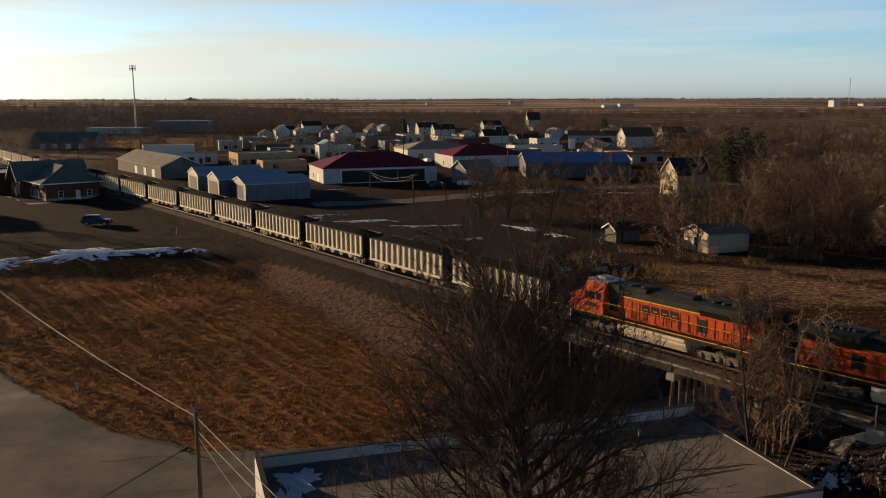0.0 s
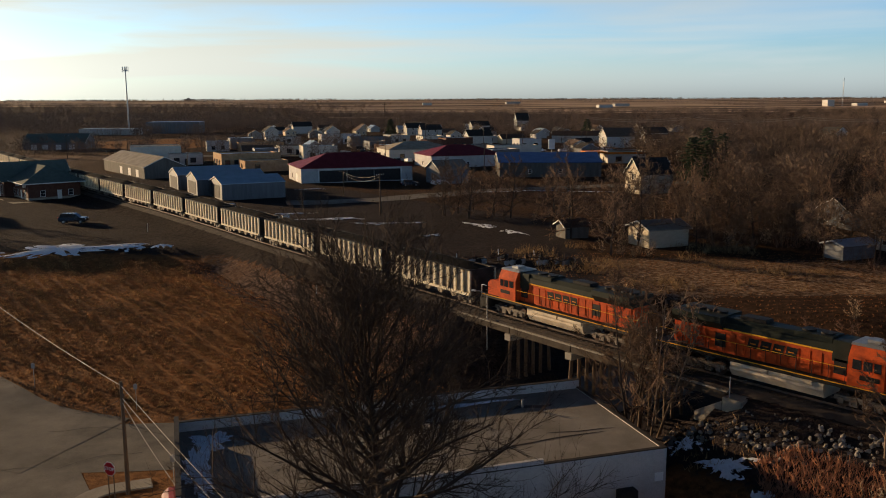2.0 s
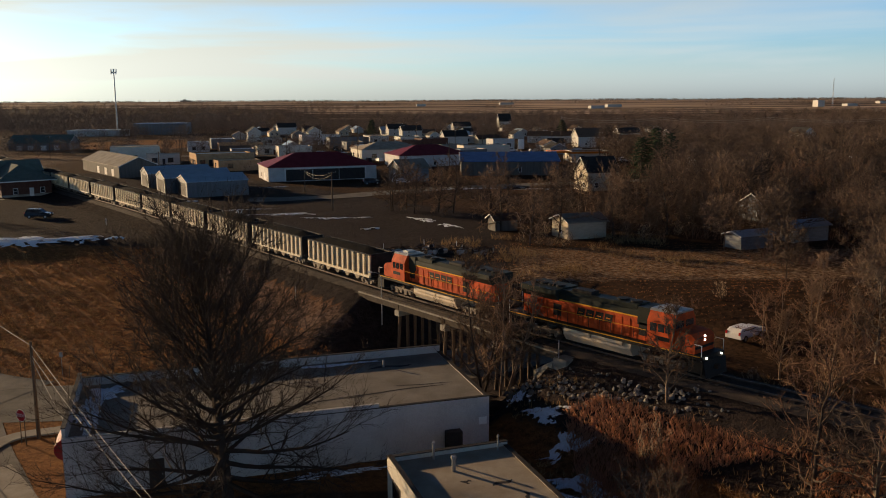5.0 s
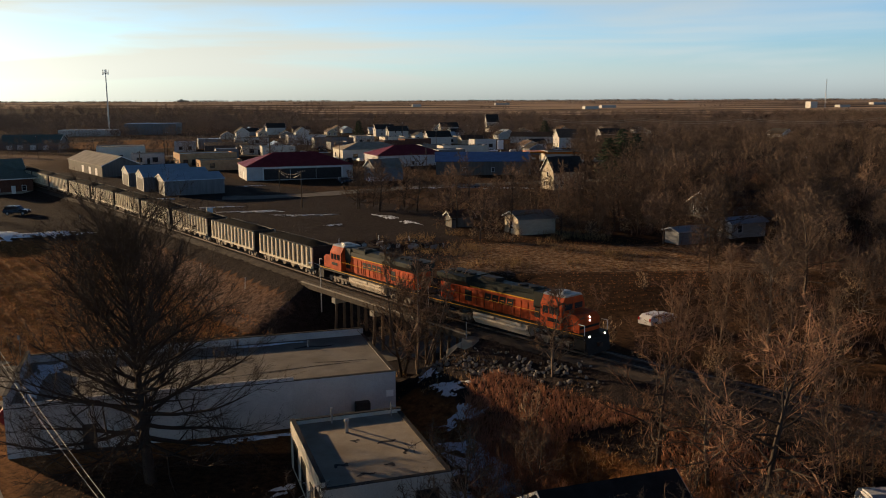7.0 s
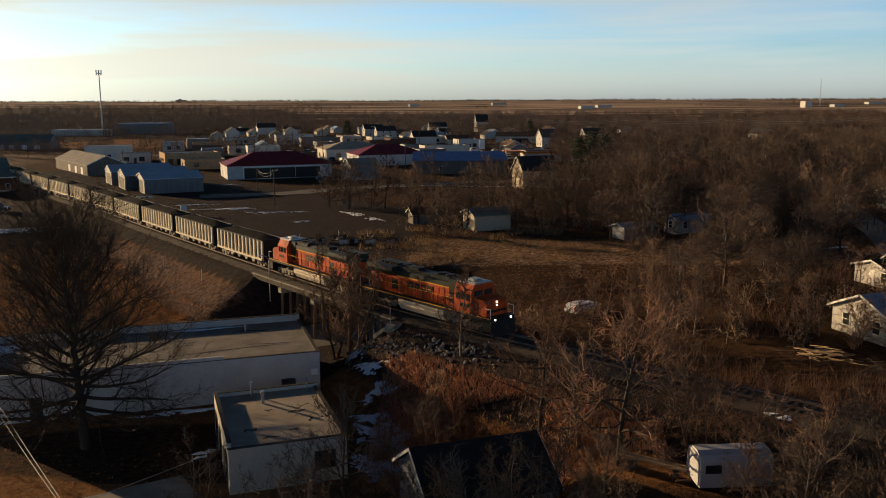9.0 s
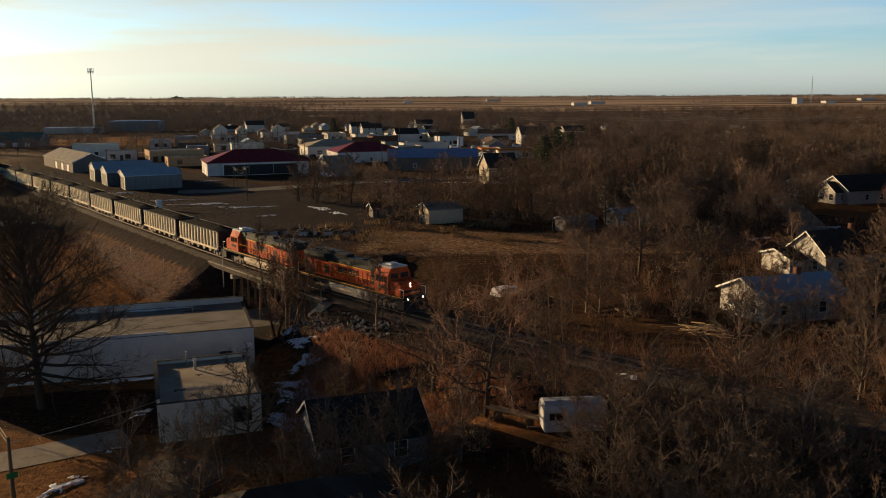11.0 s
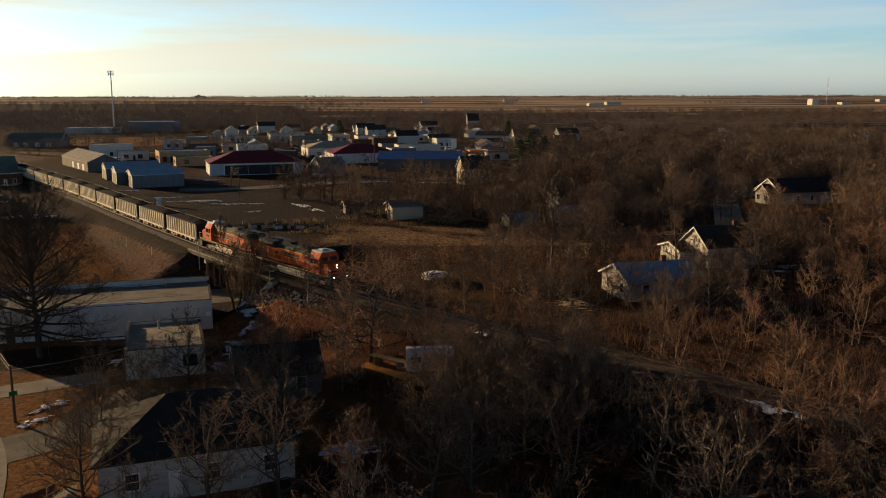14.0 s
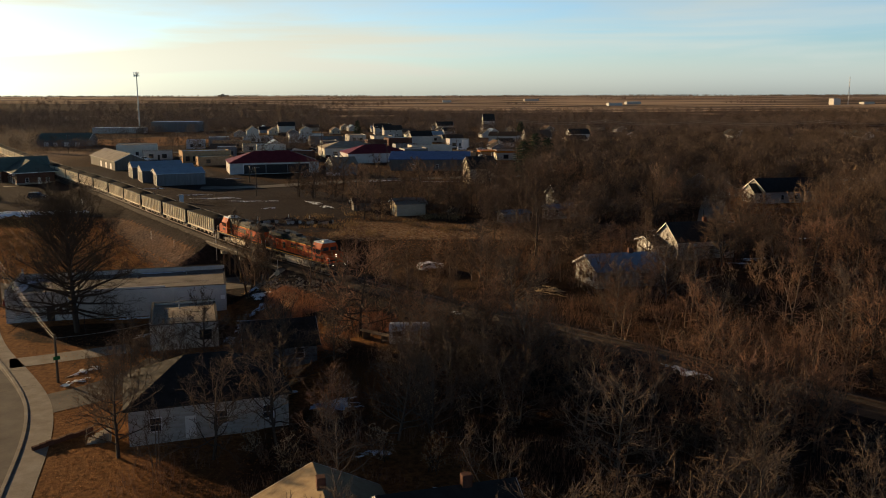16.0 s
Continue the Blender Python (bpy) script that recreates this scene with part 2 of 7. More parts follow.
LOCO_BLACK = mat("loco_black", (0.016, 0.015, 0.014), (0.03, 0.027, 0.024), 0.6, scale=1.5)
TRUCK = mat("truck_grimy_steel", (0.24, 0.20, 0.16), (0.13, 0.11, 0.09), 0.7, 0.3, scale=2.0)
LETTER = mat("lettering_black", (0.02, 0.017, 0.014), (0.03, 0.025, 0.02), 0.6, bump=0.0)
SIGN_RED = mat("sign_red", (0.42, 0.015, 0.02), (0.36, 0.013, 0.018), 0.45, bump=0.0)
SIGN_GREEN = mat("sign_green", (0.02, 0.16, 0.05), (0.018, 0.13, 0.04), 0.5, bump=0.0)
SIGN_WHITE = mat("sign_white", (0.80, 0.80, 0.78), (0.74, 0.74, 0.72), 0.5, bump=0.0)
PAINT_BLACK = mat("black_car_paint", (0.012, 0.012, 0.014), (0.016, 0.016, 0.018), 0.25, bump=0.0, spec=0.5)
PAINT_WHITE = mat("white_car_paint", (0.72, 0.72, 0.72), (0.66, 0.66, 0.66), 0.3, bump=0.0, spec=0.5, vary=0.25)
TYRE = mat("tyre_rubber", (0.018, 0.018, 0.018), (0.025, 0.025, 0.025), 0.9)
BARK_DARK = mat("dark_bark", (0.055, 0.042, 0.033), (0.085, 0.065, 0.05), 0.95, scale=3, fine=14, bump=0.6, vary=0.2)
BARK_TAN = mat("tan_bark", (0.25, 0.18, 0.125), (0.14, 0.10, 0.07), 0.95, scale=3, fine=14, bump=0.5, vary=0.25)
BARK_GREY = mat("grey_bark", (0.19, 0.155, 0.12), (0.08, 0.064, 0.05), 0.95, scale=3, fine=14, bump=0.5, vary=0.25)
TWIG_GREY = mat("grey_twigs", (0.16, 0.12, 0.09), (0.08, 0.058, 0.044), 0.9, scale=0.4, fine=3, bump=0, vary=0.35)
TWIG_DARK = mat("dark_twigs", (0.10, 0.07, 0.05), (0.14, 0.095, 0.065), 0.9, scale=0.6, fine=4, bump=0, vary=0.25)
TWIG_ELM = mat("elm_twigs", (0.045, 0.033, 0.026), (0.06, 0.043, 0.033), 0.95, scale=0.6, fine=4, bump=0)
TWIG_MID = mat("brown_twigs", (0.24, 0.155, 0.10), (0.14, 0.092, 0.06), 0.9, scale=0.3, fine=3, bump=0, vary=0.4)
RED_BRUSH = mat("red_brown_brush", (0.60, 0.30, 0.17), (0.40, 0.19, 0.105), 0.9, scale=0.5, fine=3, bump=0, vary=0.3, island=True)
TWIG_RED = mat("reddish_twigs", (0.28, 0.16, 0.10), (0.16, 0.092, 0.058), 0.9, scale=0.5, fine=3, bump=0, vary=0.3)
TWIG_TAN = mat("tan_twigs", (0.46, 0.34, 0.22), (0.33, 0.235, 0.145), 0.9, scale=0.5, fine=3, bump=0, vary=0.3)
PINE_NEEDLE = mat("pine_needles", (0.022, 0.038, 0.02), (0.035, 0.05, 0.026), 0.8, scale=0.8, fine=4, bump=0, vary=0.3, island=True)
GRASS_DRY = mat("dry_grass_blades", (0.46, 0.205, 0.075), (0.26, 0.112, 0.042), 0.9, scale=0.15, fine=1.2, bump=0, vary=0.4, island=True)
GRASS_GOLD = mat("golden_grass", (0.52, 0.29, 0.115), (0.33, 0.175, 0.068), 0.9, scale=0.15, fine=1.2, bump=0, vary=0.4, island=True)
GRASS_TALL = mat("tall_tan_grass", (0.38, 0.25, 0.12), (0.26, 0.16, 0.075), 0.9, scale=0.4, fine=2, bump=0, vary=0.35, island=True)
WIRE = mat("dull_wire", (0.40, 0.37, 0.33), (0.30, 0.28, 0.25), 0.6, 0.2, bump=0)
LIGHT_ON = glow("headlight_glow", (1.0, 0.93, 0.78), 3.0)

# ---- building helpers ----
def part(name, bm, material, parent=None, label="", smooth=False):
    me = bpy.data.meshes.new(name)
    bm.normal_update()
    bm.to_mesh(me)
    bm.free()
    me.materials.append(material)
    if smooth:
        me.polygons.foreach_set("use_smooth", [True] * len(me.polygons))
    ob = new(name, me)
    if parent:
        ob.parent = parent
    return tagged(ob, label)


def raw(name, verts, faces, material, parent=None, label=""):
    me = bpy.data.meshes.new(name)
    me.from_pydata([tuple(v) for v in verts], [], [tuple(f) for f in faces])
    me.materials.append(material)
    ob = new(name, me)
    if parent:
        ob.parent = parent
    return tagged(ob, label)


def share(name, me, parent, m):
    """One more object on the mesh me, placed by m under parent."""
    ob = new(name, me)
    ob.parent = parent
    ob.matrix_basis = m
    return ob


def thing(name, m, label, category, group="", kind=""):
    ob = new(name)
    ob.empty_display_size = 0.3
    ob.matrix_basis = m
    return tagged(ob, label, category, group, kind)


def box(x0, x1, y0, y1, z0, z1, bevel=0.0, bm=None):
    bm = bm or bmesh.new()
    r = bmesh.ops.create_cube(bm, size=1.0)
    for v in r["verts"]:
        v.co = Vector((x0 + (v.co.x + 0.5) * (x1 - x0), y0 + (v.co.y + 0.5) * (y1 - y0), z0 + (v.co.z + 0.5) * (z1 - z0)))
    if bevel:
        es = list({e for v in r["verts"] for e in v.link_edges})
        bmesh.ops.bevel(bm, geom=es, offset=bevel, segments=2, affect='EDGES')
    return bm


def tube(p0, p1, r0, r1=None, seg=8, bm=None):
    bm = bm or bmesh.new()
    p0, p1 = Vector(p0), Vector(p1)
    r1 = r0 if r1 is None else r1
    d = p1 - p0
    m = Matrix.Translation((p0 + p1) / 2) @ d.to_track_quat("Z", "Y").to_matrix().to_4x4()
    bmesh.ops.create_cone(bm, cap_ends=True, segments=seg, radius1=r0, radius2=r1, depth=d.length, matrix=m)
    return bm


def wire(points, r, seg=5, bm=None):
    bm = bm or bmesh.new()
    for a, b in zip(points, points[1:]):
        tube(a, b, r, r, seg, bm)
    return bm


def extrude(profile, y0, y1, bm=None):
    """A profile in x, z carried from y0 to y1."""
    bm = bm or bmesh.new()
    a = [bm.verts.new((x, y0, z)) for x, z in profile]
    b = [bm.verts.new((x, y1, z)) for x, z in profile]
    n = len(profile)
    bm.faces.new(a[::-1])
    bm.faces.new(b)
    for i in range(n):
        bm.faces.new((a[i], a[(i + 1) % n], b[(i + 1) % n], b[i]))
    bmesh.ops.recalc_face_normals(bm, faces=bm.faces)
    return bm


def smooth(a, b, v):
    t = np.clip((np.asarray(v, float) - a) / (b - a), 0, 1)
    return t * t * (3 - 2 * t)


def bumpy(x, y, scale, seed=0):
    """A cheap smooth noise between about -1 and 1."""
    x, y = np.asarray(x, float) / scale + seed * 7.3, np.asarray(y, float) / scale - seed * 3.1
    return (np.sin(x * 1.7 + 1.3 * np.sin(y * 1.1)) + np.sin(y * 2.3 + 1.7 * np.sin(x * 0.9 + 0.4)) + np.sin((x + y) * 1.3 + np.sin(x * 2.1 - y))) / 3


# ---- railway line: centre of the track, from far to near ----
LINE = [(-420, 575), (-330, 515), (-250, 432), (-165.5, 313.5), (-103, 228), (-59.5, 171.4), (-37, 140.4), (-23.3, 121.8),
        (-7.2, 100.2), (3.0, 86.9), (11.8, 76.3), (18.4, 69.0), (24.5, 62.8), (35, 53), (48, 41), (70, 20), (110, -18), (180, -84), (320, -215)]


def catmull(points, step=1.0):
    out = []
    p = [np.array(q, float) for q in points]
    p = [2 * p[0] - p[1]] + p + [2 * p[-1] - p[-2]]
    for i in range(1, len(p) - 2):
        n = max(2, int(np.linalg.norm(p[i + 1] - p[i]) / step))
        for k in range(n):
            t = k / n
            out.append(0.5 * (2 * p[i] + (p[i + 1] - p[i - 1]) * t + (2 * p[i - 1] - 5 * p[i] + 4 * p[i + 1] - p[i + 2]) * t * t
                              + (3 * p[i] - p[i - 1] - 3 * p[i + 1] + p[i + 2]) * t ** 3))
    out.append(p[-2])
    return np.array(out)


CENTRE = catmull(LINE)
ALONG = np.r_[0, np.cumsum(np.linalg.norm(np.diff(CENTRE, axis=0), axis=1))]
RAIL_Z = 5.2


def on_line(s, side=0.0):
    """The place at s metres along the track, side metres to the right of the way it runs, and the heading in degrees."""
    x, y = np.interp(s, ALONG, CENTRE[:, 0]), np.interp(s, ALONG, CENTRE[:, 1])
    x2, y2 = np.interp(s + 0.5, ALONG, CENTRE[:, 0]), np.interp(s + 0.5, ALONG, CENTRE[:, 1])
    x1, y1 = np.interp(s - 0.5, ALONG, CENTRE[:, 0]), np.interp(s - 0.5, ALONG, CENTRE[:, 1])
    a = math.atan2(y2 - y1, x2 - x1)
    return x + side * math.sin(a), y - side * math.cos(a), math.degrees(a)


def s_near(x, y):
    return float(ALONG[np.argmin((CENTRE[:, 0] - x) ** 2 + (CENTRE[:, 1] - y) ** 2)])


BRIDGE_A, BRIDGE_B = s_near(-7.2, 100.2), s_near(11.6, 76.6)


def track_off(x, y):
    """Distance from the track's centre (negative on the street side) and metres along it."""
    x, y = np.atleast_1d(np.asarray(x, float)), np.atleast_1d(np.asarray(y, float))
    dist, along = np.empty(len(x)), np.empty(len(x))
    tan = np.gradient(CENTRE, axis=0)
    for i in range(0, len(x), 4000):
        dx = x[i:i + 4000, None] - CENTRE[None, ::2, 0]
        dy = y[i:i + 4000, None] - CENTRE[None, ::2, 1]
        k = np.argmin(dx * dx + dy * dy, axis=1)
        r = np.arange(len(k))
        tx, ty = tan[::2][k].T
        side = np.sign(tx * dy[r, k] - ty * dx[r, k])
        dist[i:i + 4000] = np.sqrt(dx[r, k] ** 2 + dy[r, k] ** 2) * side
        along[i:i + 4000] = ALONG[::2][k]
    return dist, along


def ground_z(x, y):
    """Height of the ground."""
    x, y = np.atleast_1d(np.asarray(x, float)), np.atleast_1d(np.asarray(y, float))
    d, s = track_off(x, y)
    far = np.hypot(x, y)
    # street side: flat by the streets, the mown field rising to the depot's lot
    left = 0.25 * smooth(83, 90, y) + 1.5 * smooth(90, 132, y + 0.12 * (x + 40)) + 2.2 * smooth(131, 144, y + 0.1 * (x + 60))
    left = np.where(x > 20, 0.2 + 0 * left, left)
    right = 2.7 + 0.2 * bumpy(x, y, 60)
    right = right - 2.2 * smooth(108, 88, y) * smooth(52, 34, x)
    base = np.where(d > 0, right, left)
    left = np.maximum(left, 2.5 * smooth(11, 5.5, np.hypot(x - 31, y - 42)))
    blend = smooth(-6, 6, d)
    base = left * (1 - blend) + right * blend
    # far country
    base = base + 1.0 * smooth(300, 600, y) + 19 * smooth(900, 4700, far) + 2.0 * smooth(700, 1500, far) * bumpy(x, y, 420, 2)
    # embankment, open under the bridge
    bank = RAIL_Z - 0.45 - np.maximum(np.abs(d) - 2.9, 0) / 1.75
    gap = smooth(BRIDGE_A + 0.2, BRIDGE_A + 7.5, s) * smooth(BRIDGE_B + 2.0, BRIDGE_B - 6.5, s)
    bank = np.where(far < 900, bank, -9)
    z = np.maximum(base, bank)
    low = np.minimum(base, -0.3 + 0.0 * base) * 1.0
    near_gap = gap * smooth(34, 16, np.abs(d))
    z = z * (1 - near_gap) + np.minimum(z, low) * near_gap
    z = z + 0.10 * bumpy(x, y, 5, 1) * smooth(3.5, 7, np.abs(d)) * smooth(84, 92, y + 0.0 * x) + 0.05 * bumpy(x, y, 2.2, 4) * smooth(88, 94, y)
    return z


def gz(x, y):
    return float(ground_z(x, y)[0])

# ---- ground ----
def spread(lo, hi, step, ends, grow=1.09):
    mid = list(np.arange(lo, hi + step, step))
    up, w = [], step
    while (up[-1] if up else mid[-1]) < ends[1]:
        w *= grow
        up.append((up[-1] if up else mid[-1]) + w)
    dn, w = [], step
    while (dn[-1] if dn else mid[0]) > ends[0]:
        w *= grow
        dn.append((dn[-1] if dn else mid[0]) - w)
    return np.array(dn[::-1] + mid + up)


def ground_material():
    m = bpy.data.materials.new("ground_soil_and_dry_grass")
    m.use_nodes = True
    n, l = m.node_tree.nodes, m.node_tree.links
    p = n["Principled BSDF"]
    p.inputs["Roughness"].default_value = 0.95
    p.inputs["Specular IOR Level"].default_value = 0.03
    geo = n.new("ShaderNodeNewGeometry")

    def noise_tex(scale, detail=5.0, stretch=None):
        t = n.new("ShaderNodeTexNoise")
        t.inputs["Scale"].default_value, t.inputs["Detail"].default_value, t.inputs["Roughness"].default_value = scale, detail, 0.65
        if stretch:
            mp_ = n.new("ShaderNodeMapping")
            mp_.inputs["Scale"].default_value = stretch
            l.new(geo.outputs["Position"], mp_.inputs["Vector"])
            l.new(mp_.outputs["Vector"], t.inputs["Vector"])
        else:
            l.new(geo.outputs["Position"], t.inputs["Vector"])
        return t.outputs["Fac"]

    def two(fac, a, b, lo=0.35, hi=0.65):
        r = n.new("ShaderNodeValToRGB")
        r.color_ramp.elements[0].position, r.color_ramp.elements[1].position = lo, hi
        r.color_ramp.elements[0].color, r.color_ramp.elements[1].color = (*a, 1), (*b, 1)
        l.new(fac, r.inputs["Fac"])
        return r.outputs["Color"]

    def mixed(fac, a, b):
        x = n.new("ShaderNodeMixRGB")
        l.new(fac, x.inputs[0])
        l.new(a, x.inputs[1])
        l.new(b, x.inputs[2])
        return x.outputs["Color"]

    broad, fine, grain = noise_tex(0.06), noise_tex(1.7), noise_tex(6.0, 3.0)
    country = two(noise_tex(0.004, 3.0, (0.35, 1.6, 1.0)), (0.10, 0.07, 0.052), (0.52, 0.37, 0.25), 0.42, 0.58)
    grass = two(fine, (0.12, 0.055, 0.022), (0.325, 0.155, 0.058))
    grass = mixed(two(broad, (0, 0, 0), (0.6, 0.6, 0.6), 0.4, 0.7), grass, two(grain, (0.14, 0.064, 0.025), (0.27, 0.13, 0.052)))
    gravel = two(fine, (0.026, 0.020, 0.019), (0.056, 0.043, 0.039))
    gravel = mixed(two(broad, (0, 0, 0), (0.7, 0.7, 0.7), 0.35, 0.7), gravel, two(grain, (0.02, 0.017, 0.0165), (0.046, 0.037, 0.035)))
    litter_and_shade = two(fine, (0.026, 0.016, 0.011), (0.09, 0.05, 0.027))
    at = n.new("ShaderNodeVertexColor")
    at.layer_name = "zone"
    sep = n.new("ShaderNodeSeparateColor")
    l.new(at.outputs["Color"], sep.inputs["Color"])

    def edged(out):
        add = n.new("ShaderNodeMath")
        add.operation = 'ADD'
        l.new(out, add.inputs[0])
        l.new(fine, add.inputs[1])
        r = n.new("ShaderNodeMapRange")
        r.inputs["From Min"].default_value, r.inputs["From Max"].default_value = 0.85, 1.15
        l.new(add.outputs["Value"], r.inputs["Value"])
        return r.outputs["Result"]

    c = mixed(edged(sep.outputs["Red"]), country, grass)
    c = mixed(edged(sep.outputs["Blue"]), c, litter_and_shade)
    c = mixed(edged(sep.outputs["Green"]), c, gravel)
    chips = n.new("ShaderNodeTexVoronoi")
    chips.inputs["Scale"].default_value = 3.4
    l.new(geo.outputs["Position"], chips.inputs["Vector"])
    chip = n.new("ShaderNodeSeparateColor")
    l.new(chips.outputs["Color"], chip.inputs["Color"])
    bank_stone = mixed(two(broad, (0, 0, 0), (0.5, 0.5, 0.5), 0.4, 0.7), two(chip.outputs["Red"], (0.045, 0.031, 0.027), (0.16, 0.108, 0.09), 0.1, 0.95), grass)
    c = mixed(edged(at.outputs["Alpha"]), c, bank_stone)
    l.new(c, p.inputs["Base Color"])
    b = n.new("ShaderNodeBump")
    b.inputs["Strength"].default_value, b.inputs["Distance"].default_value = 1.0, 0.3
    ad = n.new("ShaderNodeMath")
    ad.operation = 'ADD'
    l.new(fine, ad.inputs[0])
    l.new(grain, ad.inputs[1])
    l.new(ad.outputs["Value"], b.inputs["Height"])
    l.new(b.outputs["Normal"], p.inputs["Normal"])
    return m


gx = spread(-100, 96, 1.4, (-4650, 4650), 1.075)
gy = spread(-30, 160, 1.4, (-700, 4800), 1.075)
X, Y = np.meshgrid(gx, gy)
GX, GY = X.ravel(), Y.ravel()
GZ = ground_z(GX, GY)
nx, ny = len(gx), len(gy)
quad = np.arange(nx * ny).reshape(ny, nx)
faces = np.stack([quad[:-1, :-1], quad[:-1, 1:], quad[1:, 1:], quad[1:, :-1]], -1).reshape(-1, 4)
gme = bpy.data.meshes.new("ground")
gme.vertices.add(nx * ny)
gme.vertices.foreach_set("co", np.stack([GX, GY, GZ], -1).ravel())
gme.loops.add(len(faces) * 4)
gme.loops.foreach_set("vertex_index", faces.ravel().astype(np.int32))
gme.polygons.add(len(faces))
gme.polygons.foreach_set("loop_start", (np.arange(len(faces)) * 4).astype(np.int32))
gme.polygons.foreach_set("use_smooth", np.ones(len(faces), bool))
gme.update(calc_edges=True)
OFF, SAT = track_off(GX, GY)
street = OFF < 0
zr = np.where(street & (GX < 45), 1.0, 0.0) * smooth(500, 300, GY)
# grass kept to the yard's sunlit band; its shaded edges fall to dark litter
zr = np.maximum(zr, 0.5 * smooth(18, 22, OFF) * smooth(110, 116, GY) * smooth(143, 134, GY + 2 * bumpy(GX, GY, 8, 9)) * smooth(4, 12, GX) * smooth(90, 70, GX))
zb = np.where(~street, 1.0, 0.0) * smooth(700, 450, GY) * smooth(-200, -100, GX) * (1 - zr)
zb = np.maximum(zb, np.where(street, 1.0, 0) * smooth(14, 26, GX) * 0.9 * smooth(46, 38, GY) * smooth(0.4, 0.9, 0.5 + 0.5 * bumpy(GX, GY, 9, 3) + 0.3))
# shade on the lawn south of the long building, painted as dark litter
zb = np.maximum(zb, smooth(0.9, 1.1, 1.9 - np.hypot((GX + 4) / 19, (GY - 53.5) / 6.5)) * np.where(street, 1, 0))
for cx, cy, rx_, ry_ in ((-165, 458, 50, 55), (116, 168, 22, 20), (88, 128, 9, 14)):
    lot = smooth(0.9, 1.1, 1.9 - np.hypot((GX - cx) / rx_, (GY - cy) / ry_))
    zr, zb = np.maximum(zr, lot), zb * (1 - lot)
zb = np.maximum(zb, smooth(330, 420, GY) * smooth(1330, 1200, GY - 800 * smooth(-150, -400, GX) + 60 * bumpy(GX, GY, 150, 6)) * smooth(-0.5, -0.1, bumpy(GX, GY, 90, 5) + 0.4) * (1 - zr))
zg = smooth(10.5, 7.5, np.abs(OFF)) * smooth(900, 600, GY)
bank_z = np.where(street, 1.0, 0.0) * smooth(4.6, 5.8, -OFF) * smooth(13.5, 10.5, -OFF + 1.2 * bumpy(GX, GY, 7, 9)) * smooth(BRIDGE_A - 62, BRIDGE_A - 40, SAT) * smooth(BRIDGE_A + 5, BRIDGE_A, SAT)
zg = zg * (1 - bank_z)
zg = np.maximum(zg, np.where(street, 1, 0) * smooth(137, 142, GY + 0.1 * (GX + 60)) * smooth(330, 290, GY))
zg = np.maximum(zg, np.where(~street, 1, 0) * smooth(62, 55, OFF) * smooth(118, 126, GY) * smooth(300, 270, GY) * smooth(14, 6, GX))
zg = np.maximum(zg, 0.9 * smooth(20, 16, np.abs(OFF)) * smooth(BRIDGE_A - 2, BRIDGE_A + 3, SAT) * smooth(BRIDGE_B + 1, BRIDGE_B - 3, SAT))
col = np.stack([zr, zg, zb, bank_z], -1).astype(np.float32)
ca = gme.color_attributes.new("zone", 'FLOAT_COLOR', 'POINT')
ca.data.foreach_set("color", col.ravel())
gme.materials.append(ground_material())
tagged(new("ground", gme), "rolling winter ground with dry brown grass, gravel lots and ploughed fields", "ground", kind="structure")


def ribbon(name, pts, half, material, label, lift=0.05, kind="structure", category="road", step=1.5, thick=0.0):
    """A strip of paving along pts that follows the ground; half: half its width."""
    c = catmull(pts, step)
    tan = np.gradient(c, axis=0)
    tan /= np.linalg.norm(tan, axis=1)[:, None]
    nor = np.stack([-tan[:, 1], tan[:, 0]], -1)
    k = max(2, int(2 * half / 1.4) + 1)
    offs = np.linspace(-half, half, k)
    P = c[:, None, :] + nor[:, None, :] * offs[None, :, None]
    z = np.maximum.reduce([ground_z(P[..., 0].ravel() + a, P[..., 1].ravel() + b) for a, b in ((0, 0), (0.7, 0.7), (-0.7, 0.7), (0.7, -0.7), (-0.7, -0.7))]) + lift
    V = np.concatenate([P.reshape(-1, 2), z[:, None]], 1)
    q = np.arange(len(c) * k).reshape(len(c), k)
    F = np.stack([q[:-1, :-1], q[1:, :-1], q[1:, 1:], q[:-1, 1:]], -1).reshape(-1, 4)
    V2, F2 = list(map(tuple, V)), list(map(tuple, F))
    if thick:
        n0 = len(V2)
        V2 += [(x, y, zz - thick) for x, y, zz in V]
        for e in (0, k - 1):
            for i in range(len(c) - 1):
                a, b = q[i, e], q[i + 1, e]
                F2.append((a, b, b + n0, a + n0))
    return tagged(raw(name, V2, F2, material), label, category, kind=kind)


# ---- the railway: ballast, sleepers, rails ----
def sweep(name, profile, s0, s1, step, material, parent=None, z0=RAIL_Z, label=""):
    """A profile of (side, height) pairs swept along the track."""
    ss = np.arange(s0, s1 + step * 0.5, step)
    V, F, n = [], [], len(profile)
    for s in ss:
        for a, h in profile:
            x, y, _ = on_line(s, a)
            V.append((x, y, z0 + h))
    for i in range(len(ss) - 1):
        for j in range(n):
            a, b = i * n + j, i * n + (j + 1) % n
            F.append((a, b, b + n, a + n))
    F += [tuple(range(n - 1, -1, -1)), tuple(range((len(ss) - 1) * n, len(ss) * n))]
    return raw(name, V, F, material, parent, label)


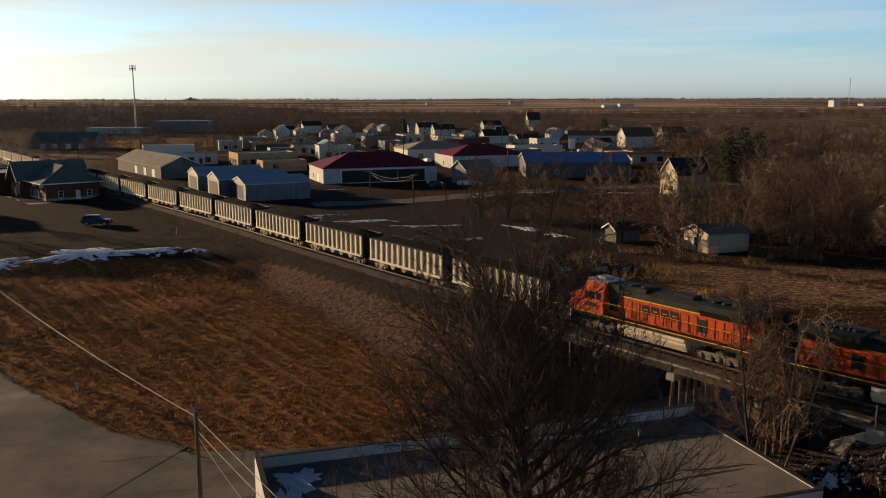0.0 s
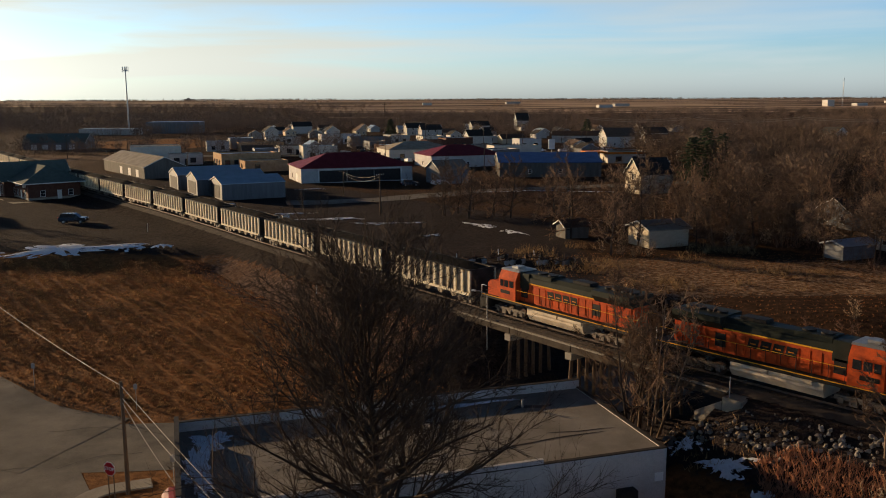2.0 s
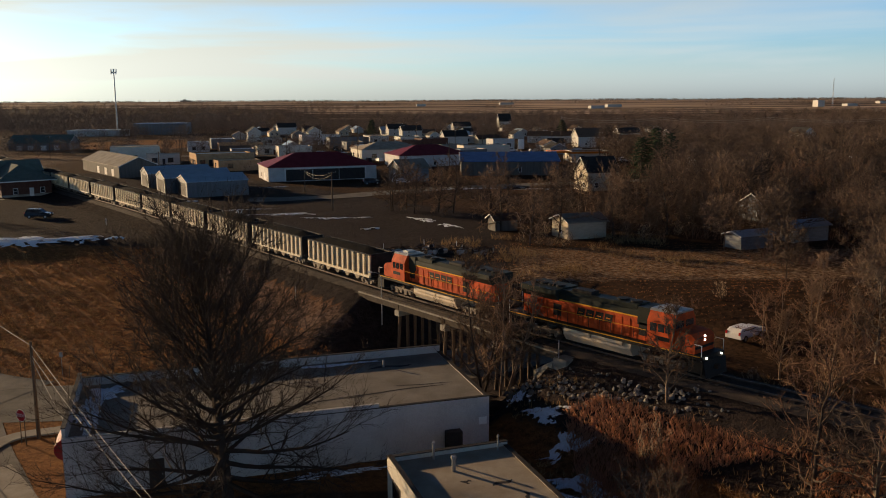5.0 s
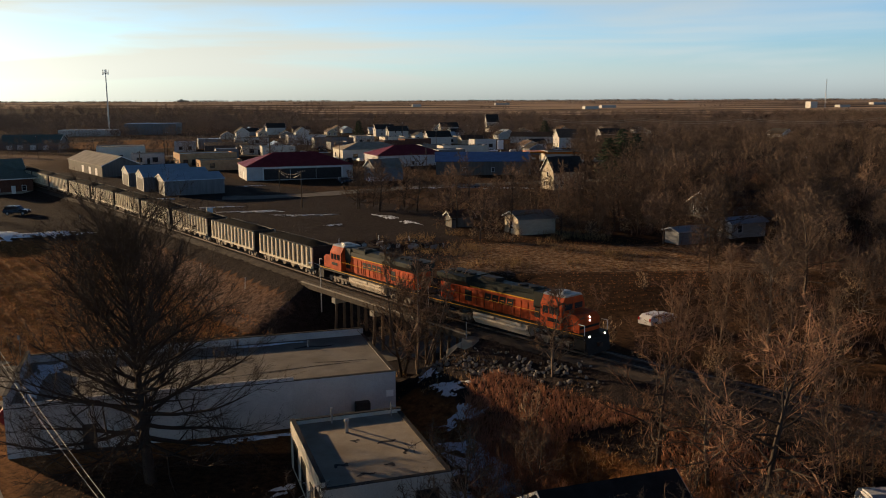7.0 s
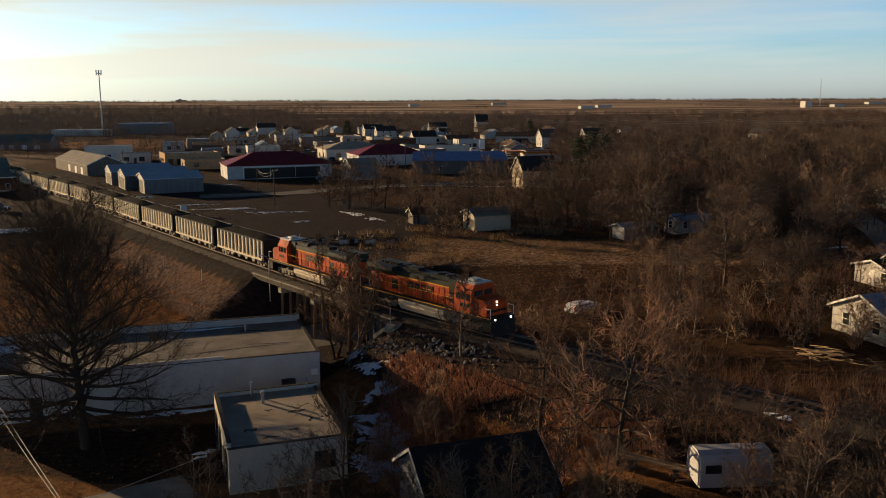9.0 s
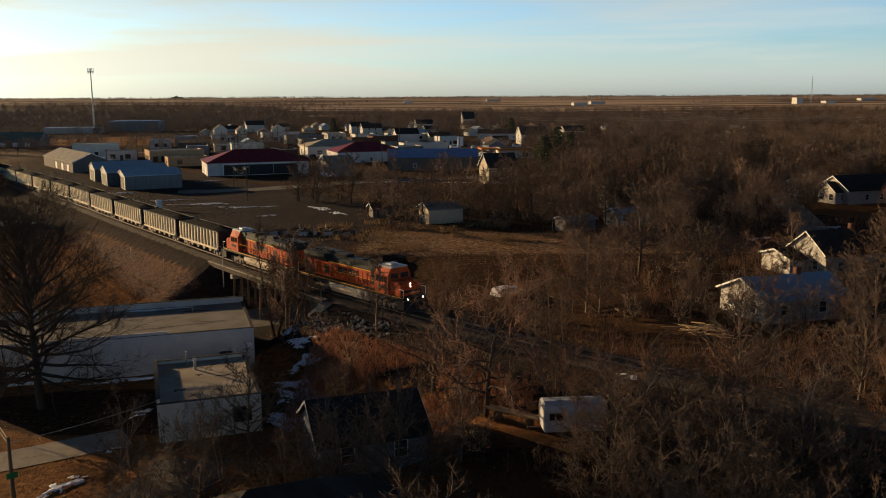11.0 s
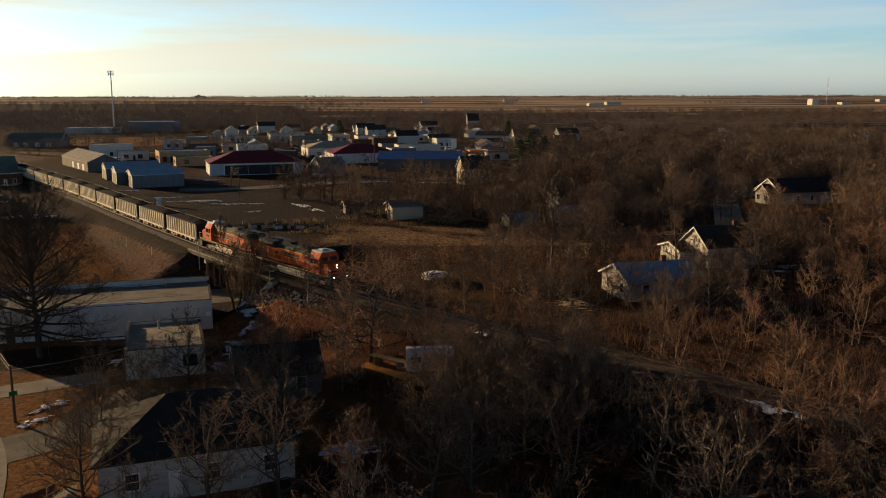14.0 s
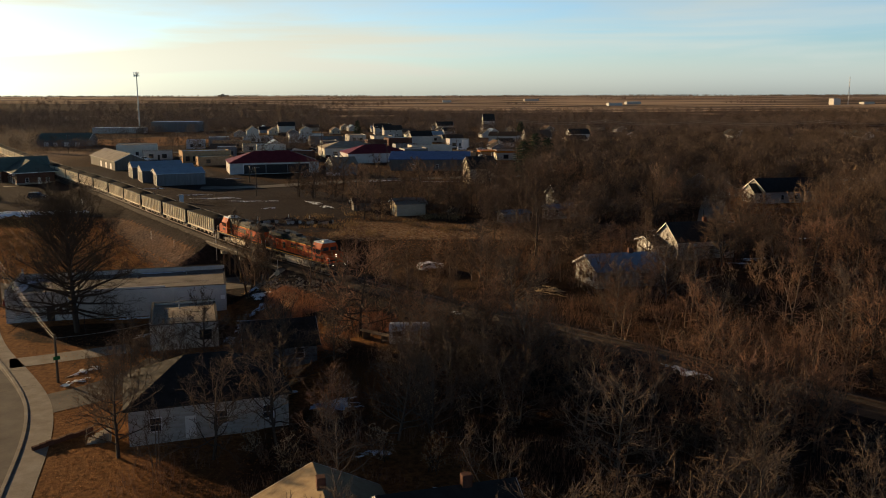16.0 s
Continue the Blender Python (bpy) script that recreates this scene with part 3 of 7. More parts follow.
railway = thing("railway_track", pose(0, 0, 0), "steel railway track on a dark ballast bank", "track", kind="structure")
sweep("ballast", [(-2.5, -0.5), (-1.55, -0.2), (1.55, -0.2), (2.5, -0.5)], 4, 780, 3, GRAVEL, railway)
for gauge in (-0.755, 0.755):
    sweep("rail", [(gauge - 0.035, -0.16), (gauge - 0.04, 0.0), (gauge + 0.04, 0.0), (gauge + 0.035, -0.16)], 5, 780, 2.5, RAIL, railway)
tv, tf = [], []
for k in range(560):
    x, y, a = on_line(360 + k * 0.62)
    ca_, sa_ = math.cos(radians(a)), math.sin(radians(a))
    b0 = len(tv)
    for dx, dy in ((-0.11, -1.3), (0.11, -1.3), (0.11, 1.3), (-0.11, 1.3)):
        for dz in (-0.24, -0.15):
            tv.append((x + dx * ca_ - dy * sa_, y + dx * sa_ + dy * ca_, RAIL_Z + dz))
    tf += [(b0 + 1, b0 + 3, b0 + 5, b0 + 7), (b0, b0 + 2, b0 + 3, b0 + 1), (b0 + 2, b0 + 4, b0 + 5, b0 + 3), (b0 + 4, b0 + 6, b0 + 7, b0 + 5), (b0 + 6, b0, b0 + 1, b0 + 7)]
ties = raw("sleepers", tv, tf, TIE, railway)
ties["kind"] = "stuff"


# ---- bridge ----
def build_bridge():
    x, y, a = on_line((BRIDGE_A + BRIDGE_B) / 2)
    L = BRIDGE_B - BRIDGE_A
    b = thing("railway_bridge", pose(x, y, RAIL_Z, 0, 0, a), "weathered concrete railway bridge on rows of round piles", "bridge", kind="structure")
    n = 4
    for side in (-1, 1):
        for k in range(n):
            x0, x1 = -L / 2 + k * L / n + 0.04, -L / 2 + (k + 1) * L / n - 0.04
            part("girder", box(x0, x1, side * 2.4 - 0.2, side * 2.4 + 0.2, -1.0, -0.42, 0.03), GIRDER, b)
            part("edge_plank", box(x0, x1, side * 2.55 - 0.1, side * 2.55 + 0.12, -0.418, -0.3), CONCRETE, b, "pale worn kerb along the deck's edge")
    for k in range(n):
        x0, x1 = -L / 2 + k * L / n + 0.03, -L / 2 + (k + 1) * L / n - 0.03
        part("deck_slab", box(x0, x1, -2.19, 2.19, -0.95, -0.5), GIRDER, b)
    for side in (-1, 1):
        part("guard_timber", box(-L / 2, L / 2, side * 2.1 - 0.1, side * 2.1 + 0.1, -0.41, -0.2), TIE, b, "dark timber guard rail")
    part("marker_post", tube((L / 2 + 0.5, -3.1, -0.9), (L / 2 + 0.5, -3.1, 1.0), 0.05, 0.05, 6), STEEL, b)
    for k in range(1, n):
        xx = -L / 2 + k * L / n
        part("pier_cap", box(xx - 0.4, xx + 0.4, -2.85, 2.85, -1.6, -1.001, 0.04), CONCRETE, b)
        for j in range(6):
            yy = -2.4 + j * 0.96
            tilt = 0.35 if j == 0 else (-0.35 if j == 5 else 0)
            part("pile", tube((xx, yy - tilt, -6.6), (xx, yy, -1.59), 0.17, 0.17, 10), WOOD_POLE, b)
    part("abutment", box(-L / 2 - 1.0, -L / 2 - 0.02, -2.5, 2.5, -4.5, -0.5, 0.05), GIRDER, b)
    part("abutment", box(L / 2 + 0.02, L / 2 + 1.6, -3.3, 3.3, -6.2, -0.55, 0.06), CONCRETE, b, "pale concrete abutment with a sloped wing wall")
    for side in (-1, 1):
        part("wing_wall", extrude([(L / 2 - 2.2, -3.4), (L / 2 + 0.015, -3.4), (L / 2 + 0.015, -0.9), (L / 2 - 0.7, -1.3), (L / 2 - 2.2, -2.2)], side * 3.1 - 0.2, side * 3.1 + 0.2), CONCRETE, b)
    return b


build_bridge()

# ---- the coal train ----
def build_truck(axles, wheel_r, spacing):
    """Meshes of a bogie along x, rails at z = 0."""
    half = spacing * (axles - 1) / 2
    bm = bmesh.new()
    for side in (-1, 1):
        box(-half - 0.5, half + 0.5, side * 1.0 - 0.11, side * 1.0 + 0.11, wheel_r + 0.02, wheel_r + 0.32, 0, bm)
        for k in range(axles):
            x = -half + k * spacing
            box(x - 0.2, x + 0.2, side * 1.02 - 0.16, side * 1.02 + 0.16, wheel_r - 0.18, wheel_r + 0.2, 0, bm)
        for k in range(axles - 1):
            x = -half + (k + 0.5) * spacing
            box(x - 0.28, x + 0.28, side * 1.02 - 0.13, side * 1.02 + 0.13, wheel_r - 0.28, wheel_r + 0.15, 0, bm)
    box(-0.3, 0.3, -0.95, 0.95, wheel_r + 0.1, wheel_r + 0.4, 0, bm)
    wh = bmesh.new()
    for side in (-1, 1):
        tube((0, side * 0.70, wheel_r), (0, side * 0.82, wheel_r), wheel_r, wheel_r, 18, wh)
    tube((0, -0.8, wheel_r), (0, 0.8, wheel_r), 0.08, 0.08, 8, wh)
    return bm, wh, [-half + k * spacing for k in range(axles)]


def add_truck(parent, x, axles, wheel_r, spacing, label=""):
    bm, wh, places = build_truck(axles, wheel_r, spacing)
    t = part("truck", bm, TRUCK, parent, label)
    t.matrix_basis = pose(x, 0, 0)
    me = None
    for px in places:
        if me is None:
            w = part("wheelset", wh, RUST, t)
            me = w.data
            w.matrix_basis = pose(px, 0, 0)
        else:
            share("wheelset", me, t, pose(px, 0, 0))


CAR_PITCH = 16.18


def build_coal_car():
    car = thing("coal_car", pose(0, 0, 0), "silver open-top coal hopper car with ribbed sides, heaped with coal", "railway car", "coal cars of the train")
    hw, top, L = 1.56, 3.62, 14.1
    # the side sheets, with a saw-toothed lower edge of five hoppers
    low = [(-L / 2 + 1.2, 1.25)]
    for k in range(5):
        x0 = -L / 2 + 1.5 + k * 2.22
        low += [(x0, 1.2), (x0 + 0.85, 0.78), (x0 + 1.37, 0.78), (x0 + 2.22, 1.2)]
    low += [(L / 2 - 1.2, 1.25)]
    for side in (-1, 1):
        prof = [(-L / 2, 1.5), *low, (L / 2, 1.5), (L / 2, top), (-L / 2, top)]
        bm = extrude(prof, side * (hw - 0.10) - 0.04, side * (hw - 0.10) + 0.04)
        part("side_sheet", bm, CAR_PANEL, car, "grimy steel side sheet, darkened for the shade between its ribs")
        part("top_chord", box(-L / 2 - 0.05, L / 2 + 0.05, side * hw - 0.14, side * hw + 0.06, top - 0.02, top + 0.1, 0.02), LOCO_BLACK, car)
        part("side_sill", box(-L / 2, L / 2, side * hw - 0.2, side * hw + 0.02, 1.12, 1.36), CAR_RIB, car)
        for k in range(5):
            x0 = -L / 2 + 1.5 + k * 2.22
            part("hopper_chute", extrude([(x0 + 0.5, 1.1), (x0 + 0.92, 0.66), (x0 + 1.3, 0.66), (x0 + 1.72, 1.1)], side * hw - 0.12, side * hw - 0.02), CAR_PANEL, car)
        rib = None
        for k in range(13):
            x = -L / 2 + 0.1 + k * (L - 0.2) / 12
            if rib is None:
                r = part("rib", box(-0.17, 0.17, -0.10, 0.07, 1.1, top - 0.02, 0.02), CAR_RIB, car)
                rib = r.data
                r.matrix_basis = pose(x, side * hw, 0)
            else:
                share("rib", rib, car, pose(x, side * hw, 0))
    for e in (-1, 1):
        bm = extrude([(0, 1.5), (0.08, 1.5), (0.08, top + 0.1), (0, top + 0.1)], -hw + 0.1, hw - 0.1)
        s = part("end_sheet", bm, LOCO_BLACK, car, "black end sheet")
        s.matrix_basis = pose(e * (L / 2 - 0.04) - 0.04, 0, 0)
        part("end_platform", box(*sorted((e * (L / 2 - 0.1), e * (L / 2 + 0.75))), -1.45, 1.45, 0.95, 1.12), LOCO_BLACK, car)
        lad = bmesh.new()
        for side in (-1, 1):
            tube((e * (L / 2 + 0.12), side * 1.45, 1.1), (e * (L / 2 + 0.12), side * 1.45, top), 0.025, 0.025, 5, lad)
            for h in range(6):
                tube((e * (L / 2 + 0.12), side * 1.45, 1.4 + h * 0.42), (e * (L / 2 + 0.12), side * 1.05, 1.4 + h * 0.42), 0.02, 0.02, 5, lad)
        part("ladder", lad, RUST, car)
        part("coupler", box(*sorted((e * (L / 2 + 0.3), e * (L / 2 + 1.05))), -0.16, 0.16, 0.72, 1.02), RUST, car)
        add_truck(car, e * (L / 2 - 1.45), 2, 0.46, 1.78)
    bm = bmesh.new()
    nx_, ny_ = 26, 7
    g = [[bm.verts.new((-L / 2 + 0.1 + i * (L - 0.2) / (nx_ - 1), -hw + 0.2 + j * (2 * hw - 0.4) / (ny_ - 1),
                        top + 0.02 + 0.38 * math.sin(math.pi * j / (ny_ - 1)) * min(1, 6 * min(i, nx_ - 1 - i) / nx_) + 0.07 * random.uniform(-1, 1)))
          for j in range(ny_)] for i in range(nx_)]
    for i in range(nx_ - 1):
        for j in range(ny_ - 1):
            bm.faces.new((g[i][j], g[i + 1][j], g[i + 1][j + 1], g[i][j + 1]))
    part("coal_load", bm, COAL, car, "black heaped coal", True)
    return car


def build_locomotive(name_label):
    """A six-axle freight diesel; front end at +x; couplers 11.2 m from the middle."""
    lo = thing("locomotive", pose(0, 0, 0), name_label, "locomotive", "locomotives of the train")
    part("frame_sill", box(-10.6, 10.6, -1.52, 1.52, 1.45, 1.78, 0.03), LOCO_BLACK, lo)
    part("sill_stripe", box(-10.5, 10.4, -1.535, 1.535, 1.70, 1.76), LOCO_YELLOW, lo, "thin yellow stripe along the sill")
    # long hood
    part("engine_hood", box(-8.9, 5.3, -0.96, 0.96, 1.78, 3.62, 0.06), LOCO_ORANGE, lo, "orange engine hood")
    part("hood_stripe", box(-8.4, 5.3, -0.985, 0.985, 3.55, 3.65, 0.0), LOCO_YELLOW, lo, "yellow band under the roof")
    part("hood_roof", extrude([(-1.0, 3.66), (1.0, 3.66), (0.98, 4.1), (0.62, 4.42), (-0.62, 4.42), (-0.98, 4.1)], -5.0, 5.0), LOCO_GREEN, lo, "dark green roof").matrix_basis = pose(0.2, 0, 0, 0, 0, 90)
    part("rear_cap", box(-9.25, -8.9, -0.9, 0.9, 1.9, 3.6, 0.05), LOCO_ORANGE, lo)
    # flared radiator with wings at the rear
    part("radiator", extrude([(-1.0, 3.5), (1.0, 3.5), (1.5, 4.05), (1.5, 4.5), (-1.5, 4.5), (-1.5, 4.05)], -2.2, 2.2), LOCO_GREEN, lo, "dark flared radiator wings").matrix_basis = pose(-6.9, 0, 0, 0, 0, 90)
    for x in (-8.3, -7.35, -6.4, -5.45):
        fan = bmesh.new()
        tube((x, 0, 4.5), (x, 0, 4.66), 0.42, 0.42, 20, fan)
        part("roof_fan", fan, LOCO_BLACK, lo)
    part("exhaust_housing", box(-3.6, -1.4, -0.55, 0.55, 4.4, 4.68, 0.05), LOCO_BLACK, lo)
    part("dynamic_brake", box(1.0, 3.9, -0.9, 0.9, 4.1, 4.52, 0.06), LOCO_GREEN, lo)
    for x in (1.7, 3.1):
        part("roof_fan", tube((x, 0, 4.52), (x, 0, 4.64), 0.5, 0.5, 20), LOCO_BLACK, lo)
    part("air_intake", box(3.95, 5.25, -1.02, 1.02, 3.0, 4.45, 0.04), LOCO_GREEN, lo)
    # hood doors
    door = None
    for side in (-1, 1):
        for k in range(14):
            x = -8.3 + k * 0.86
            if door is None:
                d = part("hood_door", box(-0.36, 0.36, -0.02, 0.02, 1.95, 3.36, 0.01), LOCO_ORANGE, lo)
                door = d.data
                d.matrix_basis = pose(x, side * 0.975, 0)
            else:
                share("hood_door", door, lo, pose(x, side * 0.975, 0))
        for k in range(4):
            x0 = -2.6 + k * 1.02
            bar = extrude([(x0, 2.62), (x0 + 0.84, 2.62), (x0 + 0.98, 3.3), (x0 + 0.14, 3.3)], side * 1.004 - 0.008, side * 1.004 + 0.008)
            em = part("emblem_block", bar, LETTER, lo, "dark slanted block of the emblem")
            slot = extrude([(x0 + 0.25, 2.90), (x0 + 0.70, 2.90), (x0 + 0.72, 2.98), (x0 + 0.27, 2.98)], side * 1.014 - 0.006, side * 1.014 + 0.006)
            part("slot", slot, LOCO_ORANGE_B, em)
        for x in (4.6, -4.9):
            part("side_grille", box(x - 0.45, x + 0.45, side * 0.99 - 0.03, side * 0.99 + 0.03, 2.2, 3.2), LOCO_BLACK, lo)
    # cab and nose
    cab = part("cab", extrude([(-1.5, 1.78), (1.5, 1.78), (1.5, 3.72), (1.12, 4.42), (-1.12, 4.42), (-1.5, 3.72)], -1.25, 1.25), LOCO_ORANGE, lo, "orange wide cab")
    cab.matrix_basis = pose(6.6, 0, 0, 0, 0, 90)
    part("cab_roof", extrude([(-1.16, 4.43), (1.16, 4.43), (1.0, 4.58), (-1.0, 4.58)], -1.28, 1.3), STEEL, lo, "pale grey cab roof").matrix_basis = pose(6.6, 0, 0, 0, 0, 90)
    part("roof_unit", box(6.1, 7.1, -0.5, 0.5, 4.58, 4.78, 0.04), STEEL, lo)
    part("nose", extrude([(7.85, 1.78), (9.75, 1.78), (9.75, 2.9), (9.35, 3.2), (7.85, 3.3)], -1.3, 1.3), LOCO_ORANGE, lo, "orange short nose")
    part("nose_band", box(9.752, 9.775, -1.25, 1.25, 2.1, 2.3), LETTER, lo, "dark band across the nose")
    for side in (-1, 1):
        for x0, x1 in ((5.65, 6.25), (6.4, 7.0), (7.12, 7.6)):
            part("cab_window", box(x0, x1, side * 1.495 - 0.02, side * 1.495 + 0.02, 2.95, 3.58), GLASS_DARK, lo)
        part("number_bars", box(6.2, 7.55, side * 1.51 - 0.01, side * 1.51 + 0.01, 2.3, 2.62), LETTER, lo, "dark bar of unread figures")
        part("windshield", box(7.86, 7.9, side * 0.65 - 0.5, side * 0.65 + 0.5, 3.35, 3.85), GLASS_DARK, lo)
        part("front_step", box(9.4, 10.7, side * 1.3 - 0.25, side * 1.3 + 0.25, 0.5, 1.4), LOCO_BLACK, lo)
    part("pilot", extrude([(10.45, 0.25), (10.95, 0.2), (10.7, 1.45), (10.45, 1.45)], -1.45, 1.45), LOCO_BLACK, lo)
    part("rear_pilot", box(-10.7, -10.45, -1.4, 1.4, 0.4, 1.45), LOCO_BLACK, lo)
    for e in (-1, 1):
        part("coupler", box(*sorted((e * 10.5, e * 11.15)), -0.18, 0.18, 0.75, 1.05), RUST, lo)
        add_truck(lo, e * 6.6, 3, 0.53, 1.72, "grimy three-axle truck")
    # fuel tank and air reservoirs
    part("fuel_tank", extrude([(-1.4, 1.4), (-1.45, 0.9), (-1.1, 0.36), (1.1, 0.36), (1.45, 0.9), (1.4, 1.4)], -3.7, 3.7), LOCO_GREY, lo, "dusty silver fuel tank").matrix_basis = pose(0, 0, 0, 0, 0, 90)
    for side in (-1, 1):
        for x0, x1 in ((-3.6, -0.6), (-0.4, 2.9)):
            part("air_reservoir", tube((x0, side * 1.36, 1.28), (x1, side * 1.36, 1.28), 0.2, 0.2, 12), LOCO_GREY, lo)
    # walkway rails
    for side in (-1, 1):
        y = side * 1.48
        part("handrail", wire([(-10.4, y, 2.85), (5.2, y, 2.85)], 0.02), LOCO_YELLOW, lo)
        post = None
        for k in range(14):
            x = -10.4 + k * 1.2
            if post is None:
                p_ = part("stanchion", tube((0, 0, 1.75), (0, 0, 2.87), 0.022, 0.022, 6), LOCO_BLACK, lo)
                post = p_.data
                p_.matrix_basis = pose(x, y, 0)
            else:
                share("stanchion", post, lo, pose(x, y, 0))
        part("grab_iron", wire([(10.5, y, 0.6), (10.5, y, 2.6), (9.8, y, 2.6)], 0.03), SIGN_WHITE, lo)
        part("grab_iron", wire([(-10.5, y, 0.6), (-10.5, y, 2.85)], 0.03), SIGN_WHITE, lo)
    return lo


FRONT_S = s_near(20.3, 67.2)
lead = build_locomotive("orange freight locomotive with headlights on, leading the coal train")
LOCO_L = 20.9                 # over the couplers
squash = Matrix.Diagonal((LOCO_L / 22.5, 1, 1, 1))
x, y, a = on_line(FRONT_S - LOCO_L / 2)
lead.matrix_basis = pose(x, y, RAIL_Z, 0, 0, a) @ squash
second = copy_thing(lead, Matrix())
x, y, a = on_line(FRONT_S - LOCO_L * 1.5)
second.matrix_basis = pose(x, y, RAIL_Z, 0, 0, a + 180) @ squash
tagged(second, "orange freight locomotive coupled back to front behind the leader")
for yy, zz in ((0.0, 3.0), (0.0, 2.7), (-1.0, 1.62), (1.0, 1.62)):
    hl = part("headlight", tube((9.72, yy, zz) if zz > 2 else (10.6, yy, zz), (9.82, yy, zz) if zz > 2 else (10.7, yy, zz), 0.075, 0.075, 14), LIGHT_ON, lead, "lit headlight")
coal_car = build_coal_car()
for k in range(24):
    s = FRONT_S - 2 * LOCO_L - CAR_PITCH * (k + 0.5)
    x, y, a = on_line(s)
    m = pose(x, y, RAIL_Z, 0, 0, a)
    if k == 0:
        coal_car.matrix_basis = m
    else:
        copy_thing(coal_car, m)

# ---- buildings ----
def wall_pane(parent, w, h, m, frame_mat=None, sill=True):
    """A window: a frame proud of the wall, glass set back in it, a sill. Local x along the wall, -y outward, origin at the sill's middle."""
    frame_mat = frame_mat or TRIM_WHITE
    bm = bmesh.new()
    t = 0.09
    for q in ((-w / 2 - t, -w / 2, -t, h + t), (w / 2, w / 2 + t, -t, h + t), (-w / 2, w / 2, h, h + t), (-w / 2, w / 2, -t, 0), (-w / 2, w / 2, h * 0.5 - 0.025, h * 0.5 + 0.025)):
        box(q[0], q[1], -0.05, 0.04, q[2], q[3], 0, bm)
    win = part("window", bm, frame_mat, parent)
    win.matrix_basis = m
    part("pane", box(-w / 2, w / 2, -0.022, 0.03, 0, h), GLASS_DARK, win)
    return win


def wall_door(parent, w, h, m, material=None):
    bm = box(-w / 2, w / 2, -0.05, 0.03, 0, h, 0.01)
    d = part("door", bm, material or TRIM_WHITE, parent)
    d.matrix_basis = m
    part("door_handle", tube((w * 0.36, -0.1, h * 0.48), (w * 0.36, -0.04, h * 0.48), 0.035, 0.035, 8), STEEL, d)
    return d


def face(side, L, W, u, z):
    """A pose on one wall of a block of L by W (origin in its middle): side s, n, w, e; u metres along it from its middle."""
    return {"s": pose(u, -W / 2, z), "n": pose(-u, W / 2, z, 0, 0, 180), "e": pose(L / 2, u, z, 0, 0, 90), "w": pose(-L / 2, -u, z, 0, 0, -90)}[side]


def build_house(x, y, rot, L, W, wall_h, roof_h, wall_mat, roof_mat, label, windows="", hip=False, over=0.4, chimney=False, porch=False,
                kind_name="house", category="house", group="houses of the town", z=None, ridge="x", win=(0.9, 1.2)):
    """A house with its ridge along local x. windows: items like s:-2:1.0 (wall:place:sill) or sd:1 for a door."""
    z = gz(x, y) - 0.05 if z is None else z
    h = thing(kind_name, pose(x, y, z, 0, 0, rot), label, category, group)
    a, b = L / 2, W / 2
    if hip:
        part("wall", box(-a, a, -b, b, -0.5, wall_h), wall_mat, h)
        r = max(0.3, a - b)
        bm = bmesh.new()
        o = over
        lo = [bm.verts.new(v) for v in ((-a - o, -b - o, wall_h), (a + o, -b - o, wall_h), (a + o, b + o, wall_h), (-a - o, b + o, wall_h))]
        l2 = [bm.verts.new((v.co.x, v.co.y, wall_h - 0.14)) for v in lo]
        t0, t1 = bm.verts.new((-r, 0, wall_h + roof_h)), bm.verts.new((r, 0, wall_h + roof_h))
        for f in ((lo[0], lo[1], t1, t0), (lo[1], lo[2], t1), (lo[2], lo[3], t0, t1), (lo[3], lo[0], t0), tuple(l2[::-1])):
            bm.faces.new(f)
        for i in range(4):
            bm.faces.new((l2[i], l2[(i + 1) % 4], lo[(i + 1) % 4], lo[i]))
        roof = part("roof", bm, roof_mat, h)
    else:
        bm = extrude([(-b, -0.5), (b, -0.5), (b, wall_h), (0, wall_h + roof_h), (-b, wall_h)], -a, a)
        w_ = part("wall", bm, wall_mat, h)
        w_.matrix_basis = pose(0, 0, 0, 0, 0, 90)
        k = roof_h / b
        t, o = 0.16, over
        prof = [(-b - o, wall_h - o * k + 0.03), (0, wall_h + roof_h + 0.03), (b + o, wall_h - o * k + 0.03), (b + o, wall_h - o * k + 0.03 + t), (0, wall_h + roof_h + 0.03 + t), (-b - o, wall_h - o * k + 0.03 + t)]
        bm = bmesh.new()
        va = [[bm.verts.new((px, yy, pz)) for px, pz in prof] for yy in (-a - o, a + o)]
        for q in ((0, 1, 4, 5), (1, 2, 3, 4)):
            bm.faces.new([va[0][i] for i in q])
            bm.faces.new([va[1][i] for i in reversed(q)])
        for i in range(6):
            j = (i + 1) % 6
            bm.faces.new((va[0][i], va[1][i], va[1][j], va[0][j]))
        bmesh.ops.recalc_face_normals(bm, faces=bm.faces)
        roof = part("roof", bm, roof_mat, h)
        roof.matrix_basis = pose(0, 0, 0, 0, 0, 90)
        for e in (-1, 1):
            for s in (-1, 1):
                fb = bmesh.new()
                xe = e * (a + o + 0.012)
                n1, n2 = s * (b + o), 0
                z1, z2 = wall_h - o * k + 0.03, wall_h + roof_h + 0.03
                vs = [fb.verts.new(v) for v in ((xe - 0.02, n1, z1 - 0.06), (xe - 0.02, n2, z2 - 0.06), (xe - 0.02, n2, z2 + t), (xe - 0.02, n1, z1 + t))]
                v2 = [fb.verts.new((v.co.x + 0.04, v.co.y, v.co.z)) for v in vs]
                fb.faces.new(vs)
                fb.faces.new(v2[::-1])
                for i in range(4):
                    fb.faces.new((vs[i], v2[i], v2[(i + 1) % 4], vs[(i + 1) % 4]))
                bmesh.ops.recalc_face_normals(fb, faces=fb.faces)
                part("barge_board", fb, TRIM_WHITE, h)
